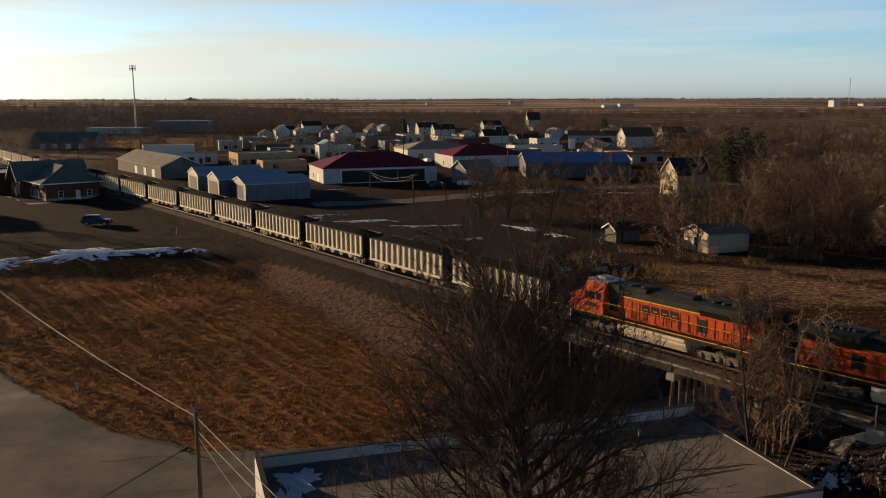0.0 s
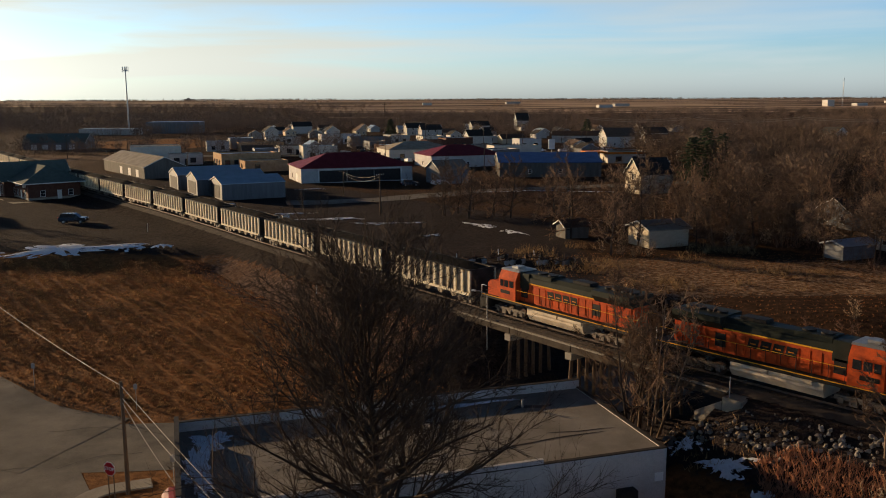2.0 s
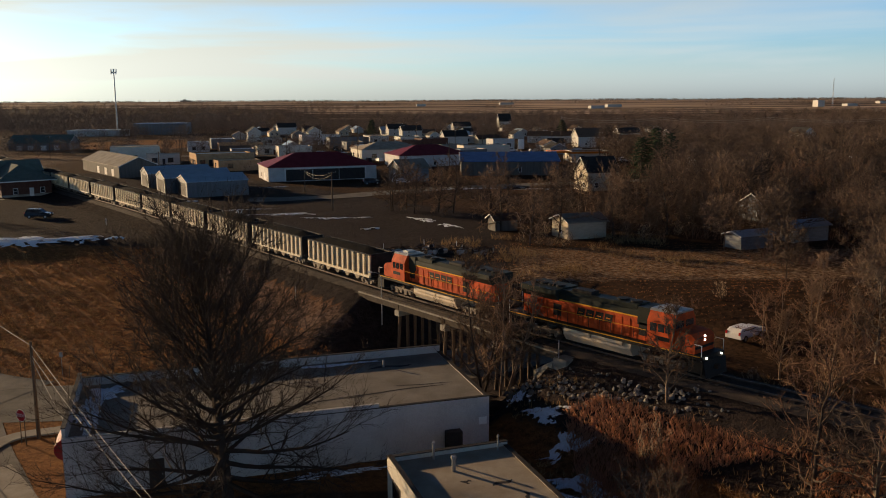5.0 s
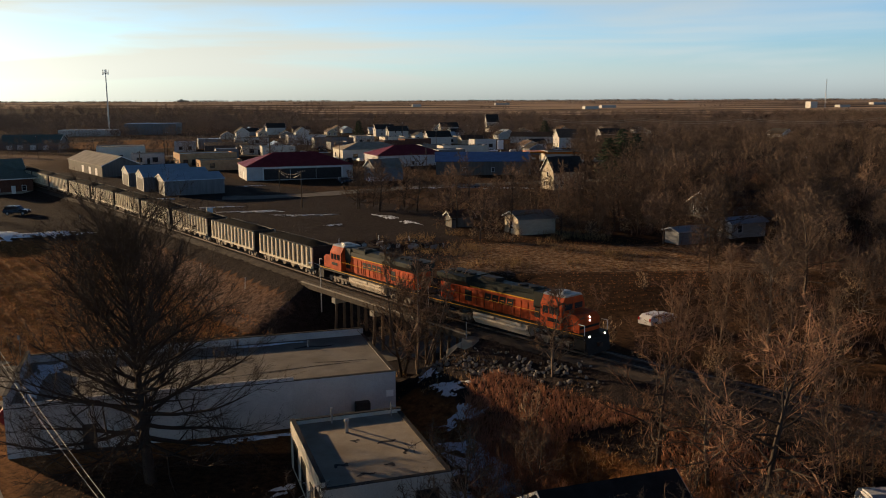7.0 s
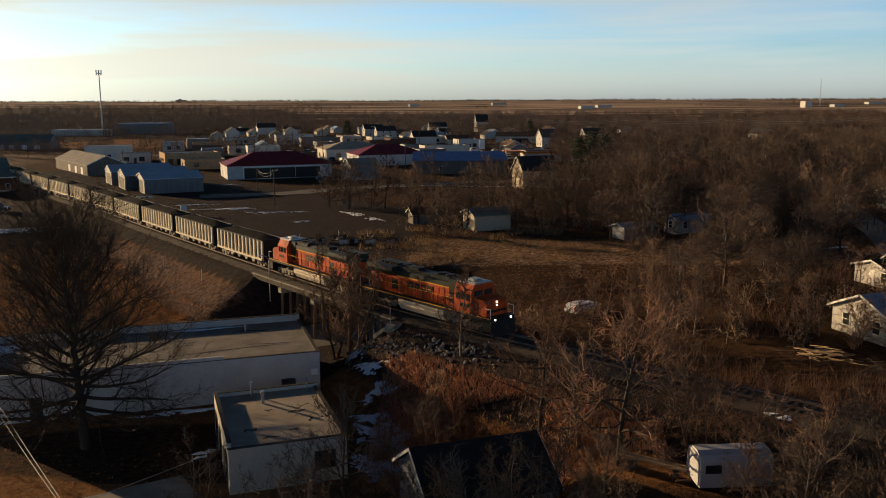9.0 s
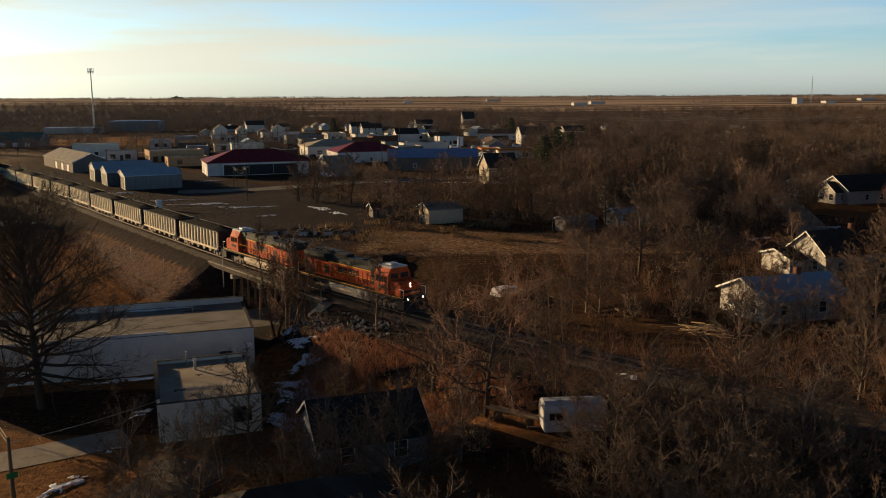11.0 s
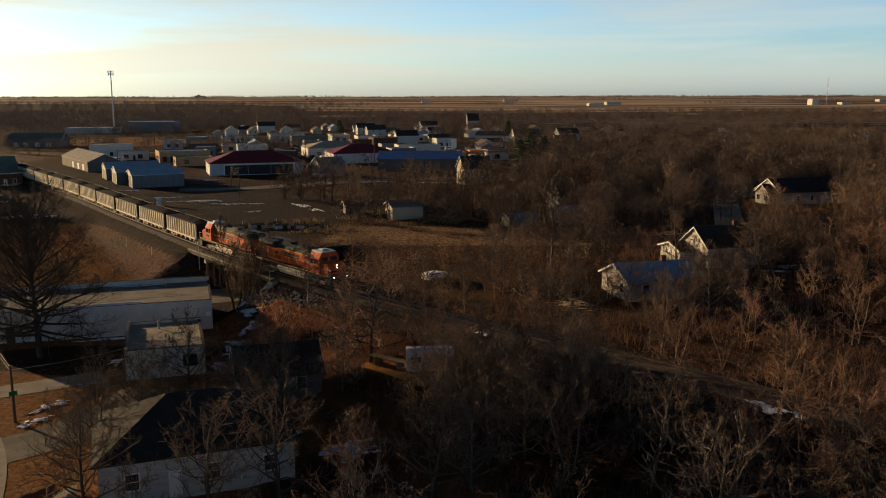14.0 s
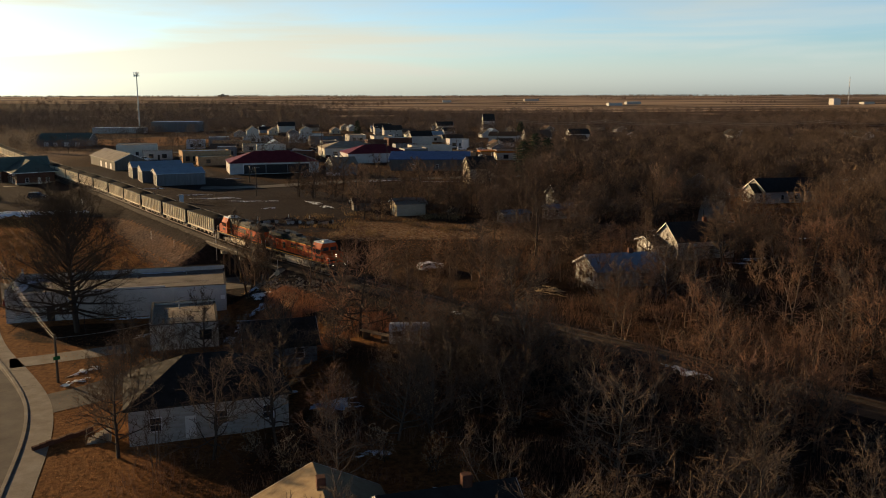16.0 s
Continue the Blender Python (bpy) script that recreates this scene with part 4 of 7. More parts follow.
    if chimney:
        part("chimney", box(a * 0.3 - 0.35, a * 0.3 + 0.35, -0.3, 0.3, wall_h + roof_h - 0.5, wall_h + roof_h + 0.9, 0.03), BRICK, roof)
        roof.children[-1].matrix_parent_inverse = roof.matrix_basis.inverted()
    for it in windows.split():
        q = it.split(":")
        if q[0].endswith("d"):
            wall_door(h, 0.95, 2.05, face(q[0][0], L, W, float(q[1]), 0.1))
        elif q[0].endswith("b"):
            # dark door leaf drawn for the shaded inside of an open shed front
            wall_door(h, 7.6, 3.0, face(q[0][0], L, W, float(q[1]), 0.05), DARK_TRIM)
        elif q[0].endswith("g"):
            wall_door(h, 2.6, 2.2, face(q[0][0], L, W, float(q[1]), 0.05))
        else:
            wall_pane(h, win[0], win[1], face(q[0], L, W, float(q[1]), float(q[2])))
    if porch:
        p0 = part("porch_floor", box(-1.6, 1.6, -b - 1.8, -b - 0.02, 0.0, 0.35, 0.02), CONCRETE, h)
        part("porch_roof", box(-1.9, 1.9, -b - 2.0, -b - 0.02, 2.45, 2.62, 0.02), roof_mat, h)
        for px in (-1.5, 1.5):
            part("porch_post", box(px - 0.07, px + 0.07, -b - 1.75, -b - 1.6, 0.35, 2.45), TRIM_WHITE, h)
    return h


def build_flat(x, y, rot, L, W, H, wall_mat, roof_mat, label, name="commercial_building", category="building", windows="", parapet=(0.3, 0.3, 0.3, 0.3), z=None, group=""):
    """A flat-roofed block; parapet heights for s, e, n, w."""
    z = gz(x, y) - 0.05 if z is None else z
    h = thing(name, pose(x, y, z, 0, 0, rot), label, category, group)
    a, b, t = L / 2, W / 2, 0.22
    ps, pe, pn, pw = parapet
    part("wall", box(-a, a, -b, b, -0.5, H), wall_mat, h)
    part("roof", box(-a + t, a - t, -b + t, b - t, H + 0.002, H + 0.05), roof_mat, h)
    for nm, q in (("s", (-a, a, -b, -b + t, ps)), ("n", (-a, a, b - t, b, pn)), ("w", (-a, -a + t, -b + t, b - t, pw)), ("e", (a - t, a, -b + t, b - t, pe))):
        if q[4] > 0:
            p_ = part("parapet", box(*q[:4], H + 0.001, H + q[4]), wall_mat, h)
            part("coping", box(q[0] - 0.04, q[1] + 0.04, q[2] - 0.04, q[3] + 0.04, H + q[4] + 0.001, H + q[4] + 0.06), DARK_TRIM, p_)
    for it in windows.split():
        q = it.split(":")
        if q[0].endswith("d"):
            wall_door(h, 1.0, 2.1, face(q[0][0], L, W, float(q[1]), 0.05), DARK_TRIM)
        elif q[0].endswith("g"):
            wall_door(h, 3.2, 3.0, face(q[0][0], L, W, float(q[1]), 0.02))
        else:
            wall_pane(h, float(q[3]) if len(q) > 3 else 1.2, float(q[4]) if len(q) > 4 else 1.4, face(q[0], L, W, float(q[1]), float(q[2])), DARK_TRIM)
    return h


def bumpy_patch(l_, w_, seed):
    """A thin irregular patch, longer than wide."""
    rng = random.Random(seed)
    bm = bmesh.new()
    n_ = 26
    lo = []
    for i in range(n_):
        a = i * 2 * math.pi / n_
        r = 1 + rng.uniform(-0.35, 0.35)
        lo.append(bm.verts.new((l_ / 2 * math.cos(a) * (1 + rng.uniform(-0.08, 0.08)), w_ / 2 * math.sin(a) * r + 0.35 * w_ * math.sin(4 * math.cos(a) + seed), 0.004)))
    bm.faces.new(lo)
    return bm


def mid(c, rot, L, W):
    """The middle of a block whose south-west corner is c."""
    a = radians(rot)
    return c[0] + math.cos(a) * L / 2 - math.sin(a) * W / 2, c[1] + math.sin(a) * L / 2 + math.cos(a) * W / 2


AX = 17.5
# the long white block building and the small one before it
bx, by = mid((-24.7, 58.1), AX, 29.4, 12.6)
big = build_flat(bx, by, AX, 29.4, 12.6, 3.75, WHITE_WALL, ROOF_GREY, "long white block building with a snowy worn flat roof",
                 windows="w:-3:0.9:1.6:1.4 wd:2.5 e:0:1.2 sd:-9", parapet=(0.16, 0.12, 0.7, 1.1), z=-0.1)
part("raised_parapet", box(-14.7, 6.3, -6.32, -6.08, 3.8, 4.25), WHITE_WALL, big)
part("cooling_unit", box(11.2, 12.4, -7.0, -6.32, 0.3, 1.7, 0.04), DARK_TRIM, big, "dark boxed air conditioner on the wall")
part("wall_plate", box(13.9, 14.5, -6.34, -6.29, 1.8, 2.35), SIGN_WHITE, big)
part("awning", tube((-14.9, -3.2, 2.3), (-14.9, -0.6, 2.3), 0.75, 0.75, 16), ROOF_RED, big, "rounded dark red awning over the side door")
for px, py, ph in ((9, 3.5, 0.6), (2, 2, 0.4)):
    part("roof_vent", tube((px, py, 3.75), (px, py, 3.8 + ph), 0.09, 0.09, 10), STEEL, big)

bx, by = mid((0.1, 45.9), 19.0, 8.1, 11.4)
small = build_flat(bx, by, 19.0, 8.1, 11.4, 3.2, CREAM_WALL, ROOF_TAN, "small cream block building with a tan flat roof and vent pipes",
                   windows="w:-3.6:0.5:1.5:2.0 w:-0.6:0.5:1.5:2.0 wd:2.2 w:4.2:0.5:1.3:2.0 s:2.5:1.2:1.3:1.1", parapet=(0.1, 0.1, 0.34, 0.5), z=-0.1)
for px, py, ph, r in ((-0.6, 2.9, 0.85, 0.13), (-1.2, 5.0, 1.0, 0.08), (3.2, 5.0, 0.9, 0.05)):
    v = part("vent_pipe", tube((px, py, 3.2), (px, py, 3.25 + ph), r, r, 12), STEEL, small)
    part("cowl", tube((px, py, 3.25 + ph), (px, py, 3.4 + ph), r * 1.5, r * 1.3, 12), STEEL, v)

for px, py, pl, pw, pr in ((-2.2, -2.4, 1.1, 0.5, 20), (0.8, -3.3, 0.8, 0.35, -30), (1.6, 0.4, 1.5, 0.3, 10), (-0.4, 1.2, 0.6, 0.4, 60), (2.3, -1.6, 1.0, 0.25, 80), (-1.0, -4.2, 1.3, 0.3, 5)):
    tp_ = part("tar_patch", bumpy_patch(pl, pw, int(px * 10 + 50)), DARK_TRIM, small, "black tar patch on the roof")
    tp_.matrix_basis = pose(px, py, 3.256, 0, 0, pr)
for px, py, pl, pw, pr in ((8.0, -2.6, 9.0, 0.22, 4), (11.0, -1.8, 5.0, 0.18, -6), (3.0, -3.2, 6.0, 0.16, 3), (-4.0, 0.5, 5.0, 0.2, 8), (9.5, 3.4, 4.0, 0.5, 0), (1.0, 1.6, 7.0, 0.14, -4)):
    tp_ = part("tar_seam", bumpy_patch(pl, pw, int(px * 10 + 90)), DARK_TRIM, big, "dark tar seam on the roof")
    tp_.matrix_basis = pose(px, py, 3.806, 0, 0, pr)

# houses by the camera's way
bx, by = mid((9.2, 17.0), 22.0, 14.2, 10.5)
build_house(bx, by, 22.0, 14.2, 10.5, 3.4, 3.0, WHITE_SIDING, ROOF_DARK, "white house with a dark hipped roof among bare trees",
            "s:-4.8:1.1 s:1.0:1.1 s:5.2:1.1 sd:-1.8 w:-2:1.1 w:2.5:1.1", hip=True, z=0.1)
build_house(16.5, 43.6, 19.0, 8.0, 7.0, 2.6, 2.1, GREY_SIDING, ROOF_DARK, "shaded grey house with a dark gable roof", "s:-2:1.0 s:2:1.0 e:0:1.0", z=0.0)
bx, by = 30.4, -2.9
build_house(bx, by, 109.0, 10.5, 9.0, 2.8, 2.2, TAN_SIDING, ROOF_SHINGLE_TAN, "low house with a tan shingled gable roof", "w:0:1.0 s:-2:1.0", z=0.2, chimney=True)
build_house(38.2, -0.4, 19.0, 9.0, 7.0, 2.8, 1.9, GREY_SIDING, ROOF_DARK, "dark-roofed wing of the low house", "s:-2:1.0", kind_name="house_wing", z=0.2, chimney=True)
steps = thing("garden_steps", pose(6.4, 18.6, gz(6.4, 18.6), 0, 0, 22), "flight of pale concrete steps with timber rails beside the house", "steps")
for k in range(5):
    part("step", box(-1.6 + k * 0.34, -1.27 + k * 0.34 + 0.34, -0.7, 0.7, -0.15, 0.17 * (k + 1), 0.015), CONCRETE, steps)
for sy in (-0.78, 0.78):
    part("rail", wire([(-1.7, sy, 0.0), (-1.7, sy, 0.95), (0.3, sy, 1.8), (0.3, sy, 0.2)], 0.035, 6), LUMBER, steps)
kerbing = thing("retaining_wall", pose(2.6, 18.2, gz(2.6, 18.2) - 0.05, 0, 0, 55), "low dark stone retaining wall along the lawn", "wall", kind="structure")
for k in range(9):
    part("stone_block", box(-2.9 + k * 0.64, -2.28 + k * 0.64, -0.18, 0.18, 0.0, 0.42 + 0.05 * (k % 3), 0.03), BRICK, kerbing)
build_house(61.5, 76.5, 17.0, 11.0, 8.0, 2.7, 1.7, WHITE_SIDING, ROOF_METAL, "old pale house with a grey metal roof behind brush", "w:-2:1.0 w:2:1.0 s:-3:1.0 s:2:1.0", chimney=True)
build_house(78.3, 99.5, 17.0, 11.0, 7.5, 3.3, 2.6, WHITE_SIDING, ROOF_DARK, "white gabled house catching the low sun", "w:-1.8:1.0 w:1.8:1.0 s:-3:1.0 s:1:1.0 s:4:1.0", chimney=True)
build_house(71.5, 100.5, 17.0, 4.0, 6.0, 2.4, 0.9, WHITE_SIDING, ROOF_DARK, "low porch wing of the white gabled house", "wd:0 w:2:0.8", kind_name="house_wing")
build_house(124, 181, 16.0, 24.0, 10.0, 3.2, 2.8, WHITE_SIDING, ROOF_DARK, "long white ranch house with a dark roof", "s:-7:1.0 s:-3:1.0 s:3:1.0 sd:0 w:-2:1.0 w:2:1.0")
build_house(112.8, 177.5, 16.0, 4.4, 5.6, 2.9, 1.9, WHITE_SIDING, ROOF_DARK, "white gabled front wing of the ranch house", "w:-1.5:0.9 w:1.5:0.9 s:0:0.9", kind_name="house_wing", win=(1.3, 1.3))
build_house(110.4, 192.3, 47.0, 6.0, 5.7, 2.7, 1.8, WHITE_SIDING, ROOF_DARK, "white garage with a gabled roof", "wg:0", kind_name="garage", category="garage")
# yellow gabled house and sheds over the tracks
build_house(39.5, 229, 20.0, 9.0, 7.0, 5.0, 3.4, TAN_SIDING, ROOF_DARK, "two-storey yellow house with a steep gable", "w:-1.5:0.9 w:1.5:0.9 w:0:3.4 s:-2:0.9 s:2:0.9")
build_house(22.8, 150, 20, 7.0, 6.0, 2.9, 1.0, TAN_SIDING, BARN_ROOF, "small weathered pale shed at the wood's edge", "w:0:0.9", kind_name="shed", category="shed", group="sheds")
build_house(47.5, 138.5, 25, 6.5, 3.4, 2.2, 0.5, GREY_SIDING, ROOF_METAL, "pale grey metal shed", "", kind_name="shed", category="shed", group="sheds")
build_house(58.5, 145, 25, 7.5, 3.6, 2.6, 0.7, WHITE_SIDING, ROOF_METAL, "white trailer home in the shade of trees", "s:-2:1.0 w:0:1.0", kind_name="trailer_home")
build_house(66, 170, 15, 16, 9, 3.0, 2.2, GREY_SIDING, ROOF_DARK, "grey house under tall bare trees", "w:-2:1 w:2:1 s:0:1 s:-4:1")
build_house(10.5, 158, 18, 4.2, 3.6, 2.1, 0.8, BARN_WALL, ROOF_BROWN, "little brown shed in the brush", "", kind_name="shed", category="shed", group="sheds")

# depot
bx, by = -103.1, 213.9
dep = build_house(bx, by, -50, 20, 11, 3.9, 3.3, BRICK, ROOF_GREEN, "brick railway depot with a green-grey hipped roof and wide eaves", "s:-1:0.9 s:2:0.9 sd:4.6 s:7.6:0.9 ed:1 e:-2.5:0.9 e:3.4:0.9", hip=True, over=1.3, kind_name="depot", category="station", group="", z=3.8)
part("stone_band", box(-10.03, 10.03, -5.53, 5.53, 0.0, 0.7), CONCRETE, dep, "pale stone band round the foot")
part("fascia", box(-11.32, 11.32, -6.84, -6.8, 3.72, 3.93), TRIM_WHITE, dep)
part("fascia", box(11.3, 11.34, -6.8, 6.8, 3.72, 3.93), TRIM_WHITE, dep)
for bx_, by_ in ((-8.6, -6.2), (-3.0, -6.2), (3.0, -6.2), (8.6, -6.2)):
    part("eave_bracket", extrude([(0, 3.7), (0.12, 3.7), (0.12, 2.9), (0, 2.9)], by_, by_ + 0.7), TRIM_WHITE, dep).matrix_basis = pose(bx_, 0, 0)
wing = build_house(-107.0, 217.8, 40, 14, 7.5, 4.3, 3.3, BRICK, ROOF_GREEN, "cross gable wing of the brick depot with pale trim", "w:-1.8:0.9 w:1.8:0.9 w:0:4.6 wd:0", over=0.9, kind_name="depot_wing", category="station", group="", z=3.8, win=(1.1, 1.8))
part("platform", box(-13, 13, -9.5, -5.56, -0.3, 0.12, 0.03), CONCRETE, dep, "pale concrete platform beside the depot")
build_flat(-121, 226, -50, 16, 10, 4.6, BRICK, ROOF_METAL, "low brick freight house with a pale roof beside the depot", name="freight_house", windows="s:-3:1:1.4:1.4 s:3:1:1.4:1.4 ed:0", z=3.7)
# unseen block added west of the depot to throw long shade over the lot
build_flat(-140, 187, 30, 34, 14, 7.5, BRICK, ROOF_TAN, "unseen brick block added west of the depot to shade its lot", windows="s:-8:1:1.5:1.5 s:4:1:1.5:1.5")
# sheds, barn, and the red-roofed hall
bx, by = mid((-61.5, 213.0), 29, 15.0, 11.5)
build_house(bx, by, 29, 15, 11.5, 3.4, 1.4, METAL_WALL, ROOF_METAL, "grey metal shed with a pale low roof", "wb:0", kind_name="storage_shed", category="shed", group="metal sheds", over=0.15, z=2.9)
bx, by = mid((-69.8, 222.4), 29, 17.0, 10.5)
build_house(bx, by, 29, 17, 10.5, 3.6, 1.6, METAL_WALL, ROOF_METAL, "grey metal shed with a pale low roof", "wb:0", kind_name="storage_shed", category="shed", group="metal sheds", over=0.15, z=2.9)
bx, by = mid((-78.5, 236.0), 29, 17.0, 10.5)
build_house(bx, by, 29, 17, 10.5, 3.6, 1.6, METAL_WALL, ROOF_METAL, "grey metal shed with a pale low roof", "wb:0", kind_name="storage_shed", category="shed", group="metal sheds", over=0.15, z=2.9)
build_house(-105.4, 288.0, -54.6, 44, 12, 3.3, 2.7, BARN_WALL, BARN_ROOF, "long grey barn with a weathered metal roof", "sg:-2 sg:7 sg:15", kind_name="barn", category="barn", group="metal sheds", over=0.3, z=2.9)
bx, by = mid((-50.0, 253.3), 20, 32.0, 19.0)
hall = build_house(bx, by, 20, 32, 19, 4.1, 3.6, WHITE_WALL, ROOF_RED, "cream block hall with a dark red hipped metal roof", "w:-4:0.6 wg:3", hip=True, over=0.4, kind_name="hall", category="building", group="", z=2.7)
# dark sheet on the wall in place of the open bay's shaded inside
part("loading_bay", box(-11.0, 12.4, -9.58, -9.46, 0.1, 3.3, 0.02), DARK_TRIM, hall, "long dark panel for the shade inside the open loading bay")
for px in (-11.2, 12.6):
    part("bay_post", box(px - 0.18, px + 0.18, -9.9, -9.5, 0.0, 3.5), TRIM_WHITE, hall)
for px in (-3.2, 4.6):
    part("bay_post", tube((px, -9.7, 0.0), (px, -9.7, 3.5), 0.08, 0.08, 8), STEEL, hall)
part("bay_lintel", box(-11.4, 12.8, -9.92, -9.5, 3.5, 3.72), TRIM_WHITE, hall)
build_house(-6, 318, 20, 26, 18, 4.1, 3.2, WHITE_WALL, ROOF_RED, "low block building with a dark red roof", "w:0:0.6 s:0:0.6", hip=True, kind_name="hall", category="building", group="")
build_house(20.5, 283, 0, 30, 22, 4.2, 2.2, BARN_WALL, ROOF_BLUE, "long metal building with a blue roof", "s:-6:1 s:3:1", kind_name="warehouse", category="building", group="")
build_house(-10, 256, 28, 9, 8, 4.0, 2.2, GREY_SIDING, BARN_ROOF, "weathered grey shed under bare trees", "w:0:1", kind_name="shed", category="shed", group="sheds")
build_flat(-79, 316, 25, 20, 15, 4.6, TAN_BRICK, ROOF_METAL, "tan brick store block lit by the low sun", windows="s:-8:1:1.5:2 s:-5:1:1.5:2 s:-2:1:1.5:2 s:1:1:1.5:2 s:4:1:1.5:2 s:7:1:1.5:2 w:-5:1:1.5:2 w:-2:1:1.5:2 w:1:1:1.5:2 w:4:1:1.5:2", parapet=(0.6, 0.4, 0.4, 0.6))
build_flat(-70, 300, 25, 14, 10, 3.2, TAN_BRICK, ROOF_TAN, "low tan brick annex", windows="s:-3:1:1.5:1.4 w:0:1:1.5:1.4", parapet=(0.3, 0.3, 0.3, 0.3))
build_house(-22, 352, 20, 26, 17, 4.2, 2.6, CREAM_WALL, ROOF_TAN, "cream store with a broad tan hipped roof", "w:-4:1 w:3:1 s:-8:1 s:0:1 s:7:1", hip=True, kind_name="store", category="building", group="", win=(2.0, 1.6))
build_flat(-120, 345, 20, 18, 12, 5.6, CREAM_WALL, ROOF_TAN, "cream two-storey store block", windows="s:-5:1:1.2:1.5 s:0:1:1.2:1.5 s:5:1:1.2:1.5 w:0:1:1.5:1.5")
build_house(-191, 424, 4, 28, 14, 3.4, 3.6, METAL_WALL, ROOF_GREEN, "dark grey works building with a broad roof by the yard", "sg:-9 sg:-4 sg:2 sg:8", kind_name="works_building", category="building", group="")
build_flat(-222, 570, 5, 36, 12, 4.0, WHITE_SIDING, ROOF_METAL, "long white metal warehouse", parapet=(0, 0, 0, 0))
build_flat(-190, 600, 5, 34, 20, 7.5, METAL_WALL, ROOF_BLUE, "pale blue-roofed warehouse by the mast", parapet=(0, 0, 0, 0))
gas = build_flat(53, 328, 8, 14, 9, 4.0, CREAM_WALL, ROOF_TAN, "filling station shop with an orange band", name="filling_station", windows="s:-3:0.8:2:1.6 s:3:0.8:2:1.6 wd:0")
part("orange_band", box(-7.12, 7.12, -4.62, 4.62, 3.25, 4.05), LOCO_ORANGE_B, gas, "orange band below the roof")
part("canopy", box(-14.5, -7.4, -4.0, 4.0, 3.6, 4.2, 0.04), LOCO_ORANGE_B, gas, "orange canopy over the pumps")
for px_ in (-13.4, -8.6):
    part("canopy_post", box(px_ - 0.15, px_ + 0.15, -0.15, 0.15, -0.4, 3.61), STEEL, gas)
build_house(45, 655, 12, 9, 7, 6.5, 5.0, WHITE_SIDING, ROOF_DARK, "tall white gabled house far down the street", "w:-1.5:1 w:1.5:1 w:0:4 s:-2:1 s:2:1")
build_house(70, 426, 12, 14, 9, 5.2, 3.6, WHITE_SIDING, ROOF_BROWN, "two-storey white frame house", "w:-2:1 w:2:1 w:0:3.6 s:-3:1 s:3:1")
build_house(60, 468, -10, 30, 14, 3.6, 2.0, WHITE_SIDING, ROOF_BROWN, "long white church hall with a brown roof", "s:-10:1 s:-5:1 s:0:1 s:5:1 s:10:1")

# ---- bare winter trees ----
def tubes(segs, sides):
    """Vertices and faces of tapered limbs. segs: rows of p0 (3), p1 (3), r0, r1."""
    S = np.asarray(segs, float)
    p0, p1, r0, r1 = S[:, :3], S[:, 3:6], S[:, 6], S[:, 7]
    d = p1 - p0
    d /= np.linalg.norm(d, axis=1)[:, None] + 1e-9
    ref = np.where(np.abs(d[:, 2:3]) > 0.9, np.array([[1.0, 0, 0]]), np.array([[0, 0, 1.0]]))
    u = np.cross(d, ref)
    u /= np.linalg.norm(u, axis=1)[:, None]
    v = np.cross(d, u)
    ang = np.arange(sides) * 2 * np.pi / sides
    ring = u[:, None] * np.cos(ang)[None, :, None] + v[:, None] * np.sin(ang)[None, :, None]
    V = np.concatenate([p0[:, None] + ring * r0[:, None, None], p1[:, None] + ring * r1[:, None, None]], 1).reshape(-1, 3)
    base = np.arange(len(S))[:, None] * 2 * sides
    i = np.arange(sides)
    F = np.stack([base + i, base + (i + 1) % sides, base + sides + (i + 1) % sides, base + sides + i], -1).reshape(-1, 4)
    return V, F


def quick_mesh(name, V, F, material):
    me = bpy.data.meshes.new(name)
    V, F = np.asarray(V, np.float32), np.asarray(F, np.int32)
    k = F.shape[1]
    me.vertices.add(len(V))
    me.vertices.foreach_set("co", V.ravel())
    me.loops.add(len(F) * k)
    me.loops.foreach_set("vertex_index", F.ravel())
    me.polygons.add(len(F))
    me.polygons.foreach_set("loop_start", (np.arange(len(F)) * k).astype(np.int32))
    me.update(calc_edges=True)
    me.materials.append(material)
    return me


def grow(rng, start, way, length, r, steps, wander, lift):
    """A wandering limb: list of points and radii."""
    pts, rad = [start], [r]
    d = way / np.linalg.norm(way)
    for k in range(steps):
        d = d + rng.normal(0, wander, 3) + np.array([0, 0, lift])
        d /= np.linalg.norm(d)
        pts.append(pts[-1] + d * length / steps)
        rad.append(r * (1 - 0.82 * (k + 1) / steps))
    return pts, rad


